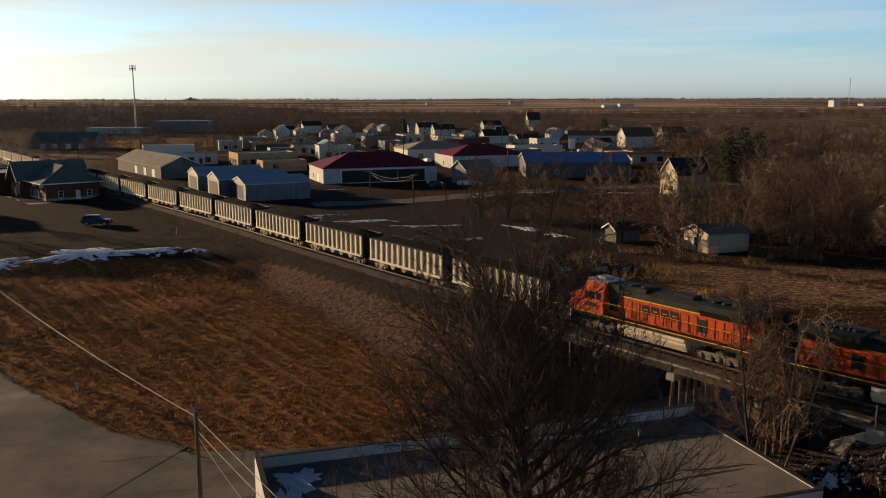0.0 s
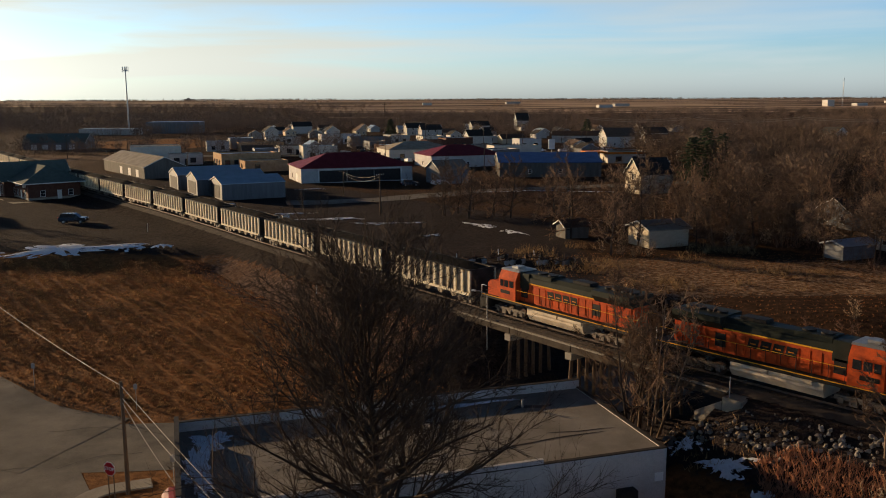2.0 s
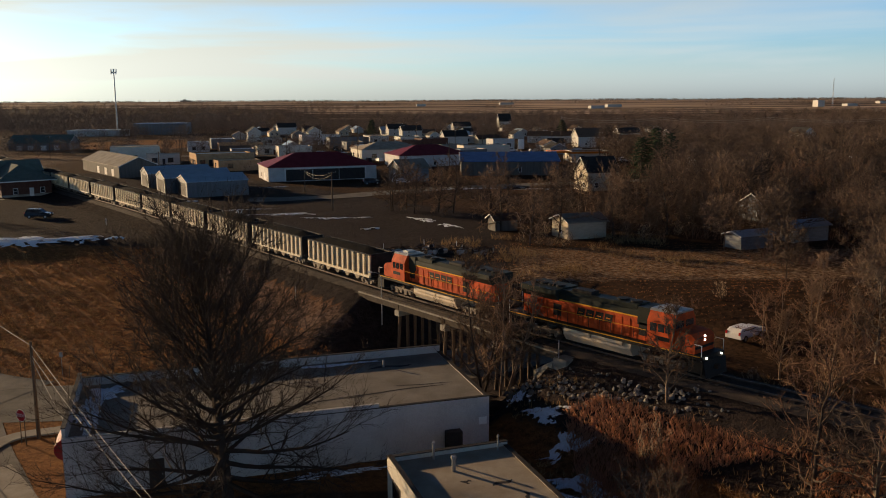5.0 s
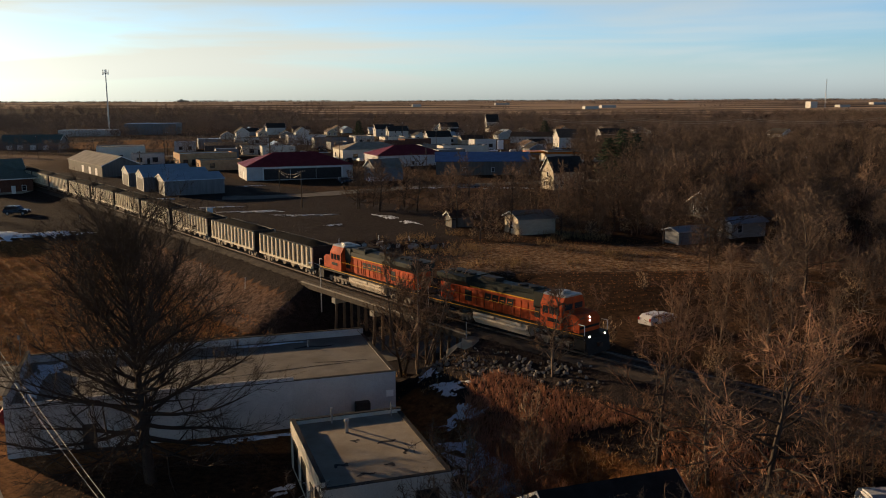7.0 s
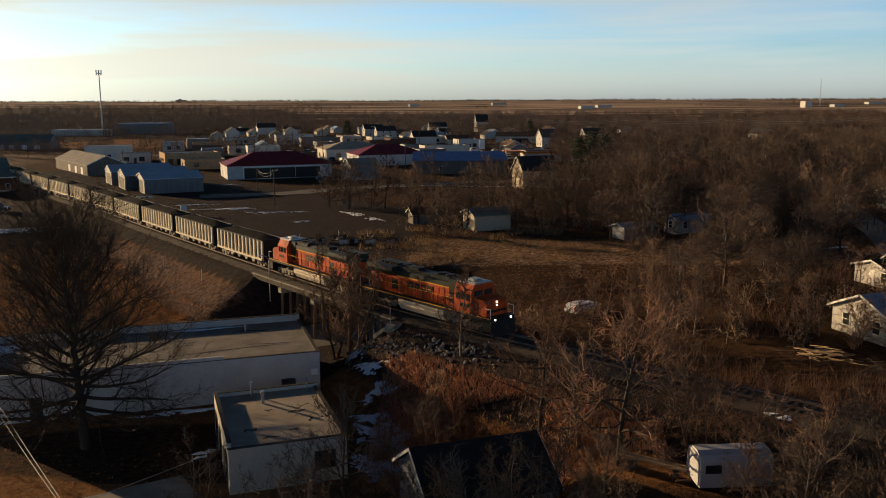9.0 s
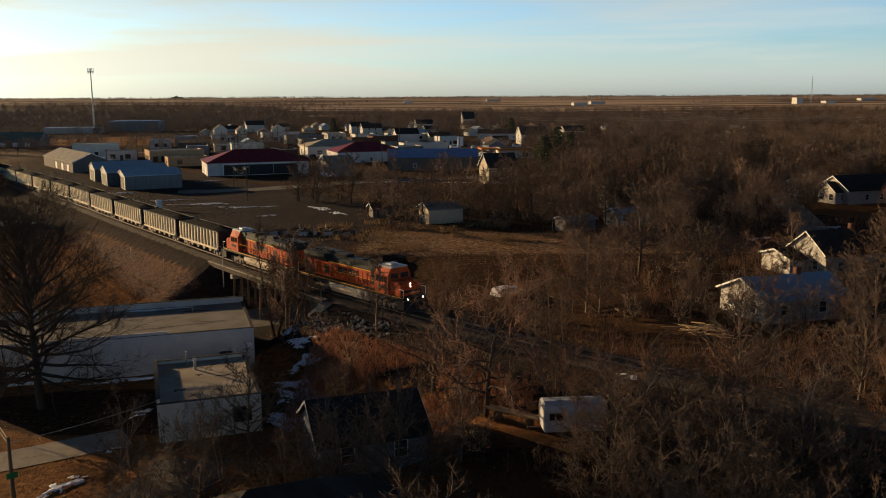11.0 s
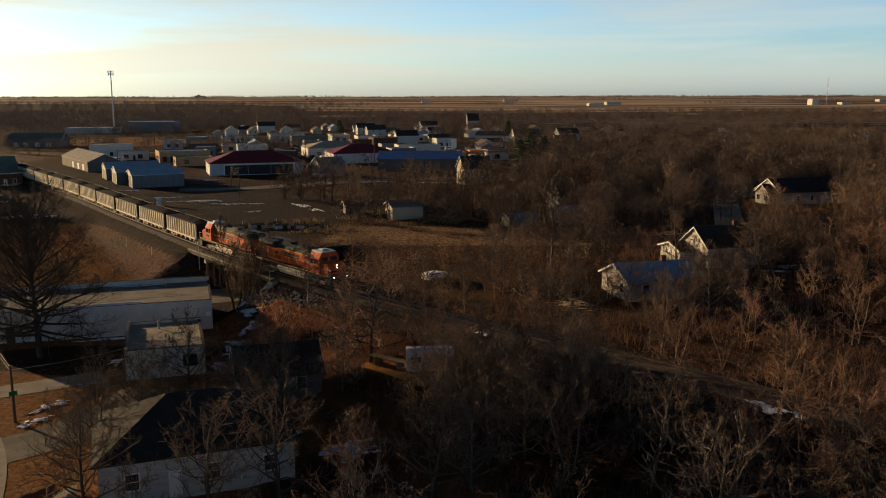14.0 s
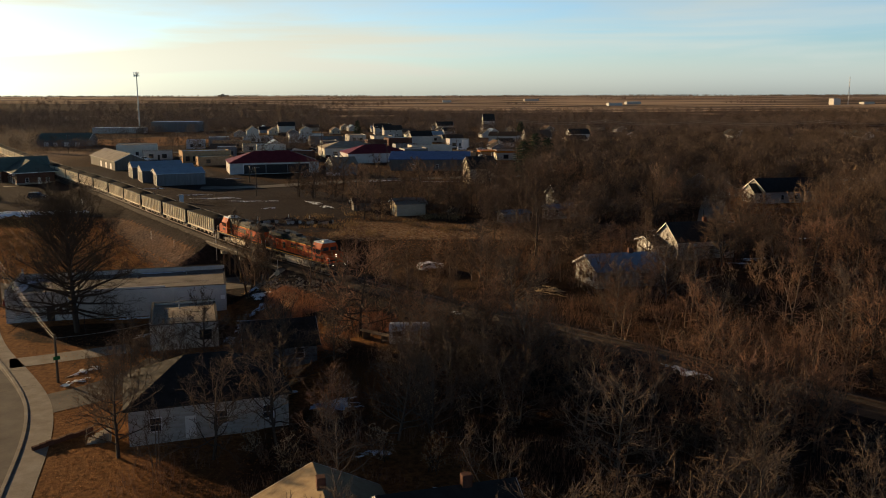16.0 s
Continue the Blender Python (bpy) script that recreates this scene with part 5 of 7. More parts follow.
def tree_meshes(seed, H, r, bare, limbs, spread_, twigs, style="oak", stems=1, thick=0.012, subs=7):
    """Trunk mesh and crown mesh data of a leafless tree. bare: clear trunk share; spread_: crown radius."""
    rng = np.random.default_rng(seed)
    wood, fine, tips, hair = [], [], [], []
    for st in range(stems):
        lean = np.array([rng.normal(0, 0.05 if stems == 1 else 0.22), rng.normal(0, 0.05 if stems == 1 else 0.22), 1.0])
        h = H * (1 if st == 0 else rng.uniform(0.7, 0.98))
        tp, tr = grow(rng, np.array([rng.normal(0, 0.25 * (stems > 1)), rng.normal(0, 0.25 * (stems > 1)), -0.4]), lean, h * 0.93, r * (1 if stems == 1 else 0.7), 9, 0.05, 0.03)
        for a, b, ra, rb in zip(tp, tp[1:], tr, tr[1:]):
            wood.append((*a, *b, ra, rb))
        tp, tr = np.array(tp), np.array(tr)
        n = max(4, int(limbs / stems))
        for k in range(n):
            f = bare + (1 - bare) * ((k + rng.uniform(0, 1)) / n) * 0.96
            q = f * (len(tp) - 1)
            i = min(int(q), len(tp) - 2)
            at = tp[i] + (tp[i + 1] - tp[i]) * (q - i)
            rr = (tr[i] + (tr[i + 1] - tr[i]) * (q - i)) * 0.55
            az = k * 2.4 + rng.uniform(-0.5, 0.5)
            g = (f - bare) / (1 - bare)
            if style == "pin":          # low limbs level or drooping, high limbs steep
                el = math.radians(-10 + 70 * g ** 0.85 + rng.normal(0, 7))
                ln = spread_ * (1.05 - 0.42 * g) * rng.uniform(0.8, 1.12)
                lift = 0.04 + 0.05 * g
            elif style == "vase":
                el = math.radians(38 + 36 * g + rng.normal(0, 7))
                ln = spread_ * (1.15 - 0.6 * g) * rng.uniform(0.75, 1.1)
                lift = 0.06
            else:
                el = math.radians(6 + 58 * g + rng.normal(0, 11))
                ln = spread_ * (1.02 - 0.36 * g) * rng.uniform(0.72, 1.15)
                lift = 0.045
            way = np.array([math.cos(az) * math.cos(el), math.sin(az) * math.cos(el), math.sin(el)])
            lp, lr = grow(rng, at, way, ln, max(rr, 0.03), 6, 0.08 if style == "pin" else 0.27 if style == "twist" else 0.16, lift)
            for a, b, ra, rb in zip(lp, lp[1:], lr, lr[1:]):
                wood.append((*a, *b, ra, rb))
            lp, lr = np.array(lp), np.array(lr)
            m = subs
            for j in range(m):
                qq = (0.25 + 0.75 * (j + rng.uniform(0, 1)) / m) * 6
                ii = min(int(qq), 5)
                b0 = lp[ii] + (lp[ii + 1] - lp[ii]) * (qq - ii)
                dirn = lp[ii + 1] - lp[ii]
                dirn = dirn / (np.linalg.norm(dirn) + 1e-9) + rng.normal(0, 0.5 if style == "pin" else 0.64, 3) + np.array([0, 0, 0.34 if style == "pin" else 0.15])
                bp, br = grow(rng, b0, dirn, ln * rng.uniform(0.22, 0.45), max(lr[ii] * 0.5, thick * 1.8), 2, 0.3, 0.05)
                for a, b, ra, rb in zip(bp, bp[1:], br, br[1:]):
                    fine.append((*a, *b, ra, max(rb, thick)))
                bp = np.array(bp)
                for w in range(twigs):
                    qq2 = rng.uniform(0.15, 1.0) * 2
                    i2 = min(int(qq2), 1)
                    c0 = bp[i2] + (bp[i2 + 1] - bp[i2]) * (qq2 - i2)
                    dd = bp[i2 + 1] - bp[i2]
                    dd = dd / (np.linalg.norm(dd) + 1e-9) + rng.normal(0, 0.5 if style == "pin" else 0.7, 3) + np.array([0, 0, 0.26 if style == "pin" else 0.1])
                    dd /= np.linalg.norm(dd)
                    tl = ln * rng.uniform(0.1, 0.24)
                    c1 = c0 + dd * tl
                    tips.append((*c0, *c1, thick * 0.8))
                    for v in range(5):
                        e0 = c0 + (c1 - c0) * rng.uniform(0.15, 0.95)
                        ee = dd + rng.normal(0, 0.55, 3) + np.array([0, 0, 0.12])
                        hair.append((*e0, *(e0 + ee / np.linalg.norm(ee) * tl * rng.uniform(0.3, 0.65)), thick * 0.62))
    return wood, fine, tips, hair


def cones(tips):
    """Pointed three-sided twigs. tips: rows of p0 (3), p1 (3), r."""
    T = np.asarray(tips, float)
    p0, p1, r = T[:, :3], T[:, 3:6], T[:, 6]
    d = p1 - p0
    d /= np.linalg.norm(d, axis=1)[:, None] + 1e-9
    ref = np.where(np.abs(d[:, 2:3]) > 0.9, np.array([[1.0, 0, 0]]), np.array([[0, 0, 1.0]]))
    u = np.cross(d, ref)
    u /= np.linalg.norm(u, axis=1)[:, None]
    v = np.cross(d, u)
    ang = np.arange(3) * 2 * np.pi / 3
    ring = p0[:, None] + (u[:, None] * np.cos(ang)[None, :, None] + v[:, None] * np.sin(ang)[None, :, None]) * r[:, None, None]
    V = np.concatenate([ring, p1[:, None]], 1).reshape(-1, 3)
    b = np.arange(len(T))[:, None] * 4
    F = np.stack([np.concatenate([b + i, b + (i + 1) % 3, b + 3], 1) for i in range(3)], 1).reshape(-1, 3)
    return V, F


def needles(tips, seed=0):
    """The finest twigs and leaf stalks: one sliver each. tips: rows of p0 (3), p1 (3), r."""
    T = np.asarray(tips, float)
    p0, p1, r = T[:, :3], T[:, 3:6], T[:, 6]
    d = p1 - p0
    w = np.cross(d, np.random.default_rng(seed).normal(0, 1, d.shape))
    w /= np.linalg.norm(w, axis=1)[:, None] + 1e-9
    V = np.stack([p0 - w * r[:, None], p0 + w * r[:, None], p1], 1).reshape(-1, 3)
    return V, np.arange(len(V)).reshape(-1, 3)


TREE_KINDS = {}


def tree_kind(key, seed, H, r, bare, limbs, spread_, twigs, bark, twig, label, style="oak", stems=1, thick=0.012, subs=6, sides=4, name="tree", group="bare trees"):
    wood, fine, tips, hair = tree_meshes(seed, H, r, bare, limbs, spread_, twigs, style, stems, thick, subs)
    V, F = tubes(wood, sides)
    a = quick_mesh("trunk", V, F, bark)
    V, F = tubes(fine, 3)
    F = np.concatenate([F[:, [0, 1, 2]], F[:, [0, 2, 3]]])
    V2, F2 = cones(tips)
    V3, F3 = needles(hair, seed)
    b = quick_mesh("crown", np.concatenate([V, V2, V3]), np.concatenate([F, F2 + len(V), F3 + len(V) + len(V2)]), twig)
    TREE_KINDS[key] = (a, b, label, name, group)


def plant(key, x, y, scale=1.0, rot=0.0, label="", z=None):
    a, b, lab, name, group = TREE_KINDS[key]
    t = thing(name, pose(x, y, gz(x, y) - 0.1 if z is None else z, 0, 0, rot), label or lab, "shrub" if name == "bush" else "tree", group)
    t.scale = (scale, scale, scale)
    share("trunk", a, t, Matrix())
    share("crown", b, t, Matrix())
    return t


tree_kind("pin", 3, 16.5, 0.42, 0.2, 74, 8.8, 11, TWIG_ELM, TWIG_ELM, "large dark bare tree with a straight trunk and drooping low limbs", "pin", thick=0.015, subs=12)
tree_kind("oak", 5, 11.0, 0.24, 0.2, 24, 5.6, 6, BARK_DARK, TWIG_RED, "bare tree with a rounded reddish-brown crown", thick=0.024)
tree_kind("oak2", 8, 12.0, 0.26, 0.2, 26, 6.2, 6, BARK_DARK, TWIG_DARK, "bare dark tree with a broad crown", thick=0.024)
tree_kind("pale", 11, 9.5, 0.15, 0.15, 20, 3.4, 6, BARK_TAN, TWIG_MID, "slender pale bare tree with upswept twigs", "vase", thick=0.026)
tree_kind("pale2", 12, 12.8, 0.17, 0.15, 30, 3.8, 6, BARK_TAN, TWIG_MID, "tall pale many-stemmed bare tree with upswept twigs", "vase", stems=3, thick=0.026)
tree_kind("clump", 14, 8.5, 0.15, 0.12, 24, 3.6, 6, BARK_TAN, TWIG_RED, "many-stemmed bare tree in the brush", "oak", stems=3, thick=0.019)
tree_kind("clump2", 17, 9.0, 0.15, 0.12, 24, 3.8, 6, BARK_TAN, TWIG_DARK, "many-stemmed dark bare tree in the brush", "oak", stems=3, thick=0.019)
tree_kind("bush", 21, 2.6, 0.04, 0.05, 22, 1.2, 4, BARK_TAN, TWIG_RED, "low reddish leafless bush in the brush", "vase", stems=6, thick=0.013, subs=3, sides=3, name="bush", group="bushes")
tree_kind("bush2", 23, 3.4, 0.05, 0.05, 22, 1.5, 4, BARK_DARK, TWIG_TAN, "tan leafless bush in the brush", "vase", stems=6, thick=0.014, subs=3, sides=3, name="bush", group="bushes")
tree_kind("silver", 41, 9.5, 0.22, 0.16, 24, 5.4, 6, BARK_GREY, TWIG_GREY, "spreading bare tree with sunlit grey twigs", thick=0.022)
tree_kind("twist", 53, 8.6, 0.2, 0.14, 26, 5.0, 6, BARK_GREY, TWIG_GREY, "spreading bare tree with crooked grey limbs", "twist", thick=0.02)
tree_kind("twist2", 59, 7.4, 0.18, 0.1, 26, 4.6, 6, BARK_GREY, TWIG_DARK, "low crooked bare tree with a dark crown", "twist", stems=2, thick=0.018)
tree_kind("ash", 47, 13.0, 0.24, 0.14, 40, 4.8, 11, BARK_DARK, TWIG_MID, "tall brown many-stemmed bare tree", "vase", stems=3, thick=0.02)
tree_kind("mid", 31, 11.5, 0.24, 0.15, 16, 5.0, 6, BARK_DARK, TWIG_MID, "bare brown tree of the town", thick=0.038, subs=6, sides=3)
tree_kind("mid2", 33, 12.5, 0.24, 0.18, 16, 5.4, 6, BARK_DARK, TWIG_DARK, "bare dark tree of the town", thick=0.038, subs=6, sides=3)
tree_kind("mid3", 35, 10.0, 0.2, 0.12, 16, 4.2, 6, BARK_TAN, TWIG_TAN, "bare tan tree of the town", "oak", thick=0.038, subs=6, sides=3)

plant("pin", -12.8, 54.0, 1.0, 200)
for x, y, sc in ((38.8, 34.6, 1.0), (41.5, 31.5, 0.85), (44.6, 40.5, 0.9), (45.5, 32.0, 0.9), (37.5, 27.1, 0.8), (15.5, 33.6, 0.7), (56.3, 47.3, 0.8), (24.4, 50.6, 0.8), (33.0, 19.0, 0.8), (50.0, 22.0, 0.9)):
    plant("silver", x, y, sc, x * 17)
for x, y, sc in ((33.8, 34.4, 0.8), (31.9, 31.0, 0.7), (35.8, 37.2, 0.7)):
    plant("twist", x, y, sc, x * 19)
for k, (x, y, sc) in enumerate(((57.0, 69.0, 0.62), (60.4, 68.2, 0.7), (64.6, 67.6, 0.66), (55.0, 72.4, 0.5), (67.0, 70.0, 0.7), (71.4, 90.5, 0.6), (76.0, 89.0, 0.62), (73.4, 86.0, 0.6), (52.4, 75.8, 0.55), (62.6, 62.0, 0.7))):
    plant(("clump", "twist2", "clump2")[k % 3], x, y, sc, x * 29)
plant("oak", 57.4, 72.6, 0.6, 40)
plant("clump", 55.4, 73.8, 0.6, 140)
plant("oak2", 81.0, 90.0, 0.85, 10)
plant("oak2", 84.5, 93.5, 0.9, 50)
plant("mid2", 79.5, 86.0, 0.75, 30)
plant("mid2", 66.5, 69.5, 0.7, 30)
plant("mid", 85.5, 95.0, 0.8, 80)
# unseen trees added west of the depot lot to cast shade on it
for x, y in ((-128, 168), (-121, 176), (-133, 158), (-118, 185), (-140, 150), (-126, 161)):
    plant("mid2", x, y, 0.95, x * 7)
plant("pale2", 5.0, 77.6, 1.0, 200, "tall pale many-stemmed tree close beside the railway bridge")
plant("ash", 3.5, 78.6, 1.0, 40, "tall brown bare tree close beside the railway bridge")
plant("pale", 16.1, 65.1, 0.8, 0, "slender pale sapling on the railway bank")
plant("oak", 21.8, 53.4, 0.92, 110)
plant("pale2", 31.6, 47.6, 0.85, 30, "thin pale many-stemmed tree beside the travel trailer")
plant("twist2", 13.7, 54.2, 0.5, 70)
plant("pale", 31.7, 37.4, 0.55, 20)
plant("oak", 26.0, 44.9, 0.98, 50, "broad bare tree with an orange-brown crown by the lumber")
for x, y, sc in ((36.3, 87.7, 0.8), (41.3, 80.5, 0.85), (30.2, 80.2, 0.7), (35.9, 72.0, 0.8), (38.8, 84.5, 0.7), (33.4, 76.6, 0.65), (43.5, 76.5, 0.75)):
    plant("pale", x, y, sc, x * 23)
plant("clump", 13.2, 38.2, 0.7, 10)
plant("clump2", 18.6, 37.2, 0.75, 70)
plant("clump", 22.8, 88.5, 0.75, 0)
plant("clump", 33.3, 91.0, 0.8, 70)
for x, y, sc, kd in ((9.2, 14.6, 0.72, "oak2"), (13.0, 13.2, 0.62, "clump2"), (17.4, 14.6, 0.7, "oak2"), (22.5, 17.2, 0.75, "oak2"), (6.2, 20.6, 0.62, "clump2"), (6.0, 24.6, 0.62, "oak2"), (8.2, 28.2, 0.66, "oak2"), (4.2, 27.6, 0.5, "clump2"), (19.8, 30.5, 0.75, "oak2"), (12.5, 31.5, 0.7, "clump2"), (27.5, 12.5, 0.7, "oak"), (4.6, 38.5, 0.6, "clump2"), (8.4, 40.6, 0.66, "oak2")):
    plant(kd, x, y, sc, x * 31)
prng = random.Random(7)


def scatter(n, x0, x1, y0, y1, kinds, lo, hi, keep=lambda x, y: True, gap=2.0):
    placed, tries = [], 0
    while len(placed) < n and tries < n * 40:
        tries += 1
        x, y = prng.uniform(x0, x1), prng.uniform(y0, y1)
        if not keep(x, y) or (y > 20 and "bush" not in kinds and bool(in_sight_line(x, y))) or any((x - a) ** 2 + (y - b) ** 2 < gap * gap for a, b in placed):
            continue
        placed.append((x, y))
        plant(prng.choice(kinds), x, y, prng.uniform(lo, hi), prng.uniform(0, 360))


SIGHT = [(75, 98, 34, 1.8, 30, -38), (60.5, 76.5, 24, 1.6, 30, -38), (114, 176, 74, 6, 32, -38), (124, 176, 74, 5, 34, -40), (30.6, 41.5, 26, 4.0, 22, -20), (92, 145, 60, 4, 32, -38),
         (37, 229, 60, 4, 8, -3), (16, 283, 70, 9, 8, -3), (25.8, 27.6, 24, 2.2, 40, -50)]


SUNLIT = [(39.5, 229, 46, 5), (73, 98, 30, 4), (116, 178, 46, 9), (112, 191, 40, 5), (58, 75, 20, 3), (22.8, 150, 30, 4), (-34, 268, 30, 12), (30.8, 41.6, 22, 3), (53, 328, 46, 8), (70, 426, 46, 8)]


def shades(x, y, hx, hy, reach, half):
    """Whether a tree here would stand between the low sun and a house at hx, hy."""
    ux, uy = -math.sin(radians(SUN_AZ)), math.cos(radians(SUN_AZ))
    u = (x - hx) * ux + (y - hy) * uy
    v = (x - hx) * uy - (y - hy) * ux
    return (u > 0) & (u < reach) & (np.abs(v) < half)


def in_sight_line(x, y):
    """Whether a tall tree here would stand before one of the houses that lie open to the south."""
    x, y = np.asarray(x, float), np.asarray(y, float)
    hit = np.zeros(x.shape, bool)
    for hx, hy, far_, half, ex, ey in SIGHT:
        ux, uy = ex - hx, ey - hy
        n_ = math.hypot(ux, uy)
        u = ((x - hx) * ux + (y - hy) * uy) / n_
        v = ((x - hx) * uy - (y - hy) * ux) / n_
        hit |= (u > 0) & (u < far_) & (np.abs(v) < half)
    for q in SUNLIT:
        hit |= shades(x, y, *q)
    return hit


def clear(x, y, r=4.5):
    """Whether a place is off the track and outside the buildings' plots."""
    d, _ = track_off(x, y)
    if abs(d[0]) < r + 1:
        return False
    for cx, cy, cr in PLOTS:
        if (x - cx) ** 2 + (y - cy) ** 2 < cr * cr * 0.85:
            return False
    return True


PLOTS = [(-11, 66, 17), (2, 53, 8.5), (15.5, 24, 9.5), (30.2, -1.5, 6.5), (16.5, 43.6, 6), (30.6, 41.5, 5.0), (61.5, 76.5, 5.5), (76, 99.5, 8), (124, 181, 11), (114, 175, 6), (112, 191, 6),
         (66, 170, 9), (22.5, 151, 5), (47.5, 138.5, 5), (58.5, 145, 5), (39.5, 229, 7), (20, 283, 18), (53, 328, 10), (70, 426, 10), (60, 468, 16), (-34, 268, 19), (-6, 318, 16), (-18, 232, 8), (-20, 352, 18), (-79, 318, 17)]


def side(x, y):
    return track_off(x, y)[0][0]


def furrow(x, y):
    return 4 < x < 46 and 106 < y < 146


# brush on the street side of the line
scatter(6, 14, 46, 24, 42, ["clump", "twist", "oak", "oak2"], 0.6, 0.85, lambda x, y: clear(x, y) and side(x, y) < -6, 3.2)
scatter(46, 20, 110, -40, 36, ["twist", "twist2", "twist", "oak2", "clump2"], 0.75, 1.1, lambda x, y: clear(x, y) and side(x, y) < -5, 3.8)
scatter(34, 10, 62, 12, 64, ["bush", "bush2"], 0.6, 1.2, lambda x, y: clear(x, y) and side(x, y) < -6, 1.8)
scatter(6, -2, 8, 22, 40, ["clump2", "bush"], 0.5, 0.75, lambda x, y: x > -1, 2.5)
# beyond the line, to the right
scatter(40, 40, 110, -30, 98, ["clump", "twist", "oak", "pale", "oak2", "twist2"], 0.75, 1.1, lambda x, y: clear(x, y) and side(x, y) > 5 and not furrow(x, y) and not (x < 64 and 42 < y < 72), 3.8)
scatter(26, 48, 125, 92, 178, ["oak", "oak2", "mid", "mid2", "mid2"], 0.8, 1.1, lambda x, y: clear(x, y) and side(x, y) > 8 and not furrow(x, y), 5)
scatter(34, 24, 80, 60, 112, ["bush", "bush2"], 0.7, 1.3, lambda x, y: clear(x, y) and side(x, y) > 5 and not furrow(x, y), 2.0)
scatter(18, 8, 66, 150, 182, ["mid2", "mid2", "mid", "bush2"], 0.6, 0.95, lambda x, y: clear(x, y), 4)
scatter(24, -12, 60, 182, 250, ["mid", "mid2", "mid2"], 0.45, 0.68, lambda x, y: clear(x, y), 4.5)
for x, y in ((-11, 185), (-6, 181), (-1, 188.5), (-8, 190), (2, 182), (9.4, 173), (39, 178), (43, 172), (13.6, 140.5), (10, 156), (19, 147), (27, 152), (33, 160), (48, 152), (52, 160)):
    plant(prng.choice(["mid", "mid2", "mid"]), x, y, prng.uniform(0.75, 1.0), prng.uniform(0, 360))
# thicket behind the yard over the line
for k, (x, y) in enumerate(((28, 147), (31, 149.5), (34.5, 148), (38, 151), (41.5, 149), (45, 152.5), (53, 150), (57, 152), (62, 150), (67, 148), (36, 155), (42, 158), (49, 157), (24, 156.5), (29, 158), (16, 152.5))):
    plant(("mid2", "clump2", "twist2")[k % 3], x, y, 0.7 + 0.05 * (k % 5), x * 37)
    plant(("bush", "bush2")[k % 2], x + 1.6, y - 2.6, 0.8 + 0.06 * (k % 4), x * 13)
for k, (x, y) in enumerate(((16.5, 139.5), (17.6, 140.8), (15.2, 141.2), (18.6, 139.2), (20.4, 142.4), (13.0, 142.5))):
    plant("bush2", x, y, 0.55 + 0.08 * (k % 3), x * 41, "pale golden dry bush beside the line")
# a hedge of trees on either foot of the railway bank
for k in range(27):
    for sd in (-1, 1, -1) if k > 5 else (-1,):
        x, y, _ = on_line(BRIDGE_B + 32 + k * 3.3 + prng.uniform(-1, 1), -sd * prng.uniform(5.0, 10.5))
        plant(prng.choice(["clump", "clump2", "oak", "bush2", "clump"]), x, y, prng.uniform(0.6, 1.0), prng.uniform(0, 360))

# ---- the rest of the town: more houses on a loose grid of streets ----
hrng = random.Random(11)
PROTO = []
for k, (w_, r_, lab) in enumerate(((WHITE_SIDING, ROOF_DARK, "small white frame house with a dark gable roof"), (WHITE_SIDING, ROOF_BROWN, "white bungalow with a brown gable roof"),
                                   (TAN_SIDING, ROOF_BROWN, "tan frame house with a brown roof"), (GREY_SIDING, ROOF_DARK, "grey frame house with a dark roof"),
                                   (WHITE_SIDING, ROOF_METAL, "white cottage with a pale metal roof"), (WHITE_SIDING, ROOF_DARK, "two-storey white house with a steep roof"))):
    two_f = k == 5
    PROTO.append((w_, r_, lab, 8 + k % 3 * 2.0, 6.4 + k % 2, 4.8 if two_f else 2.6, 2.6 if two_f else 1.9))
town_first = {}


def town_house(x, y, rot):
    k = hrng.randrange(len(PROTO))
    z = gz(x, y) - 0.05
    if k in town_first:
        copy_thing(town_first[k], pose(x, y, z, 0, 0, rot))
        return
    w_, r_, lab, L_, W_, h_, rh = PROTO[k]
    town_first[k] = build_house(x, y, rot, L_, W_, h_, rh, w_, r_, lab, "w:-1.6:0.9 w:1.6:0.9 s:-2.2:0.9 sd:0.4 s:2.6:0.9" + (" w:0:3.5 s:-2:3.5 s:2:3.5" if h_ > 4 else ""))


taken = list(PLOTS) + [(-98, 209, 16), (-61, 222, 14), (-75, 240, 18), (-94, 281, 20), (-120, 345, 14), (-192, 425, 20), (-222, 570, 25), (-190, 600, 25), (-165, 455, 50), (-185, 500, 40), (70, 426, 10)]
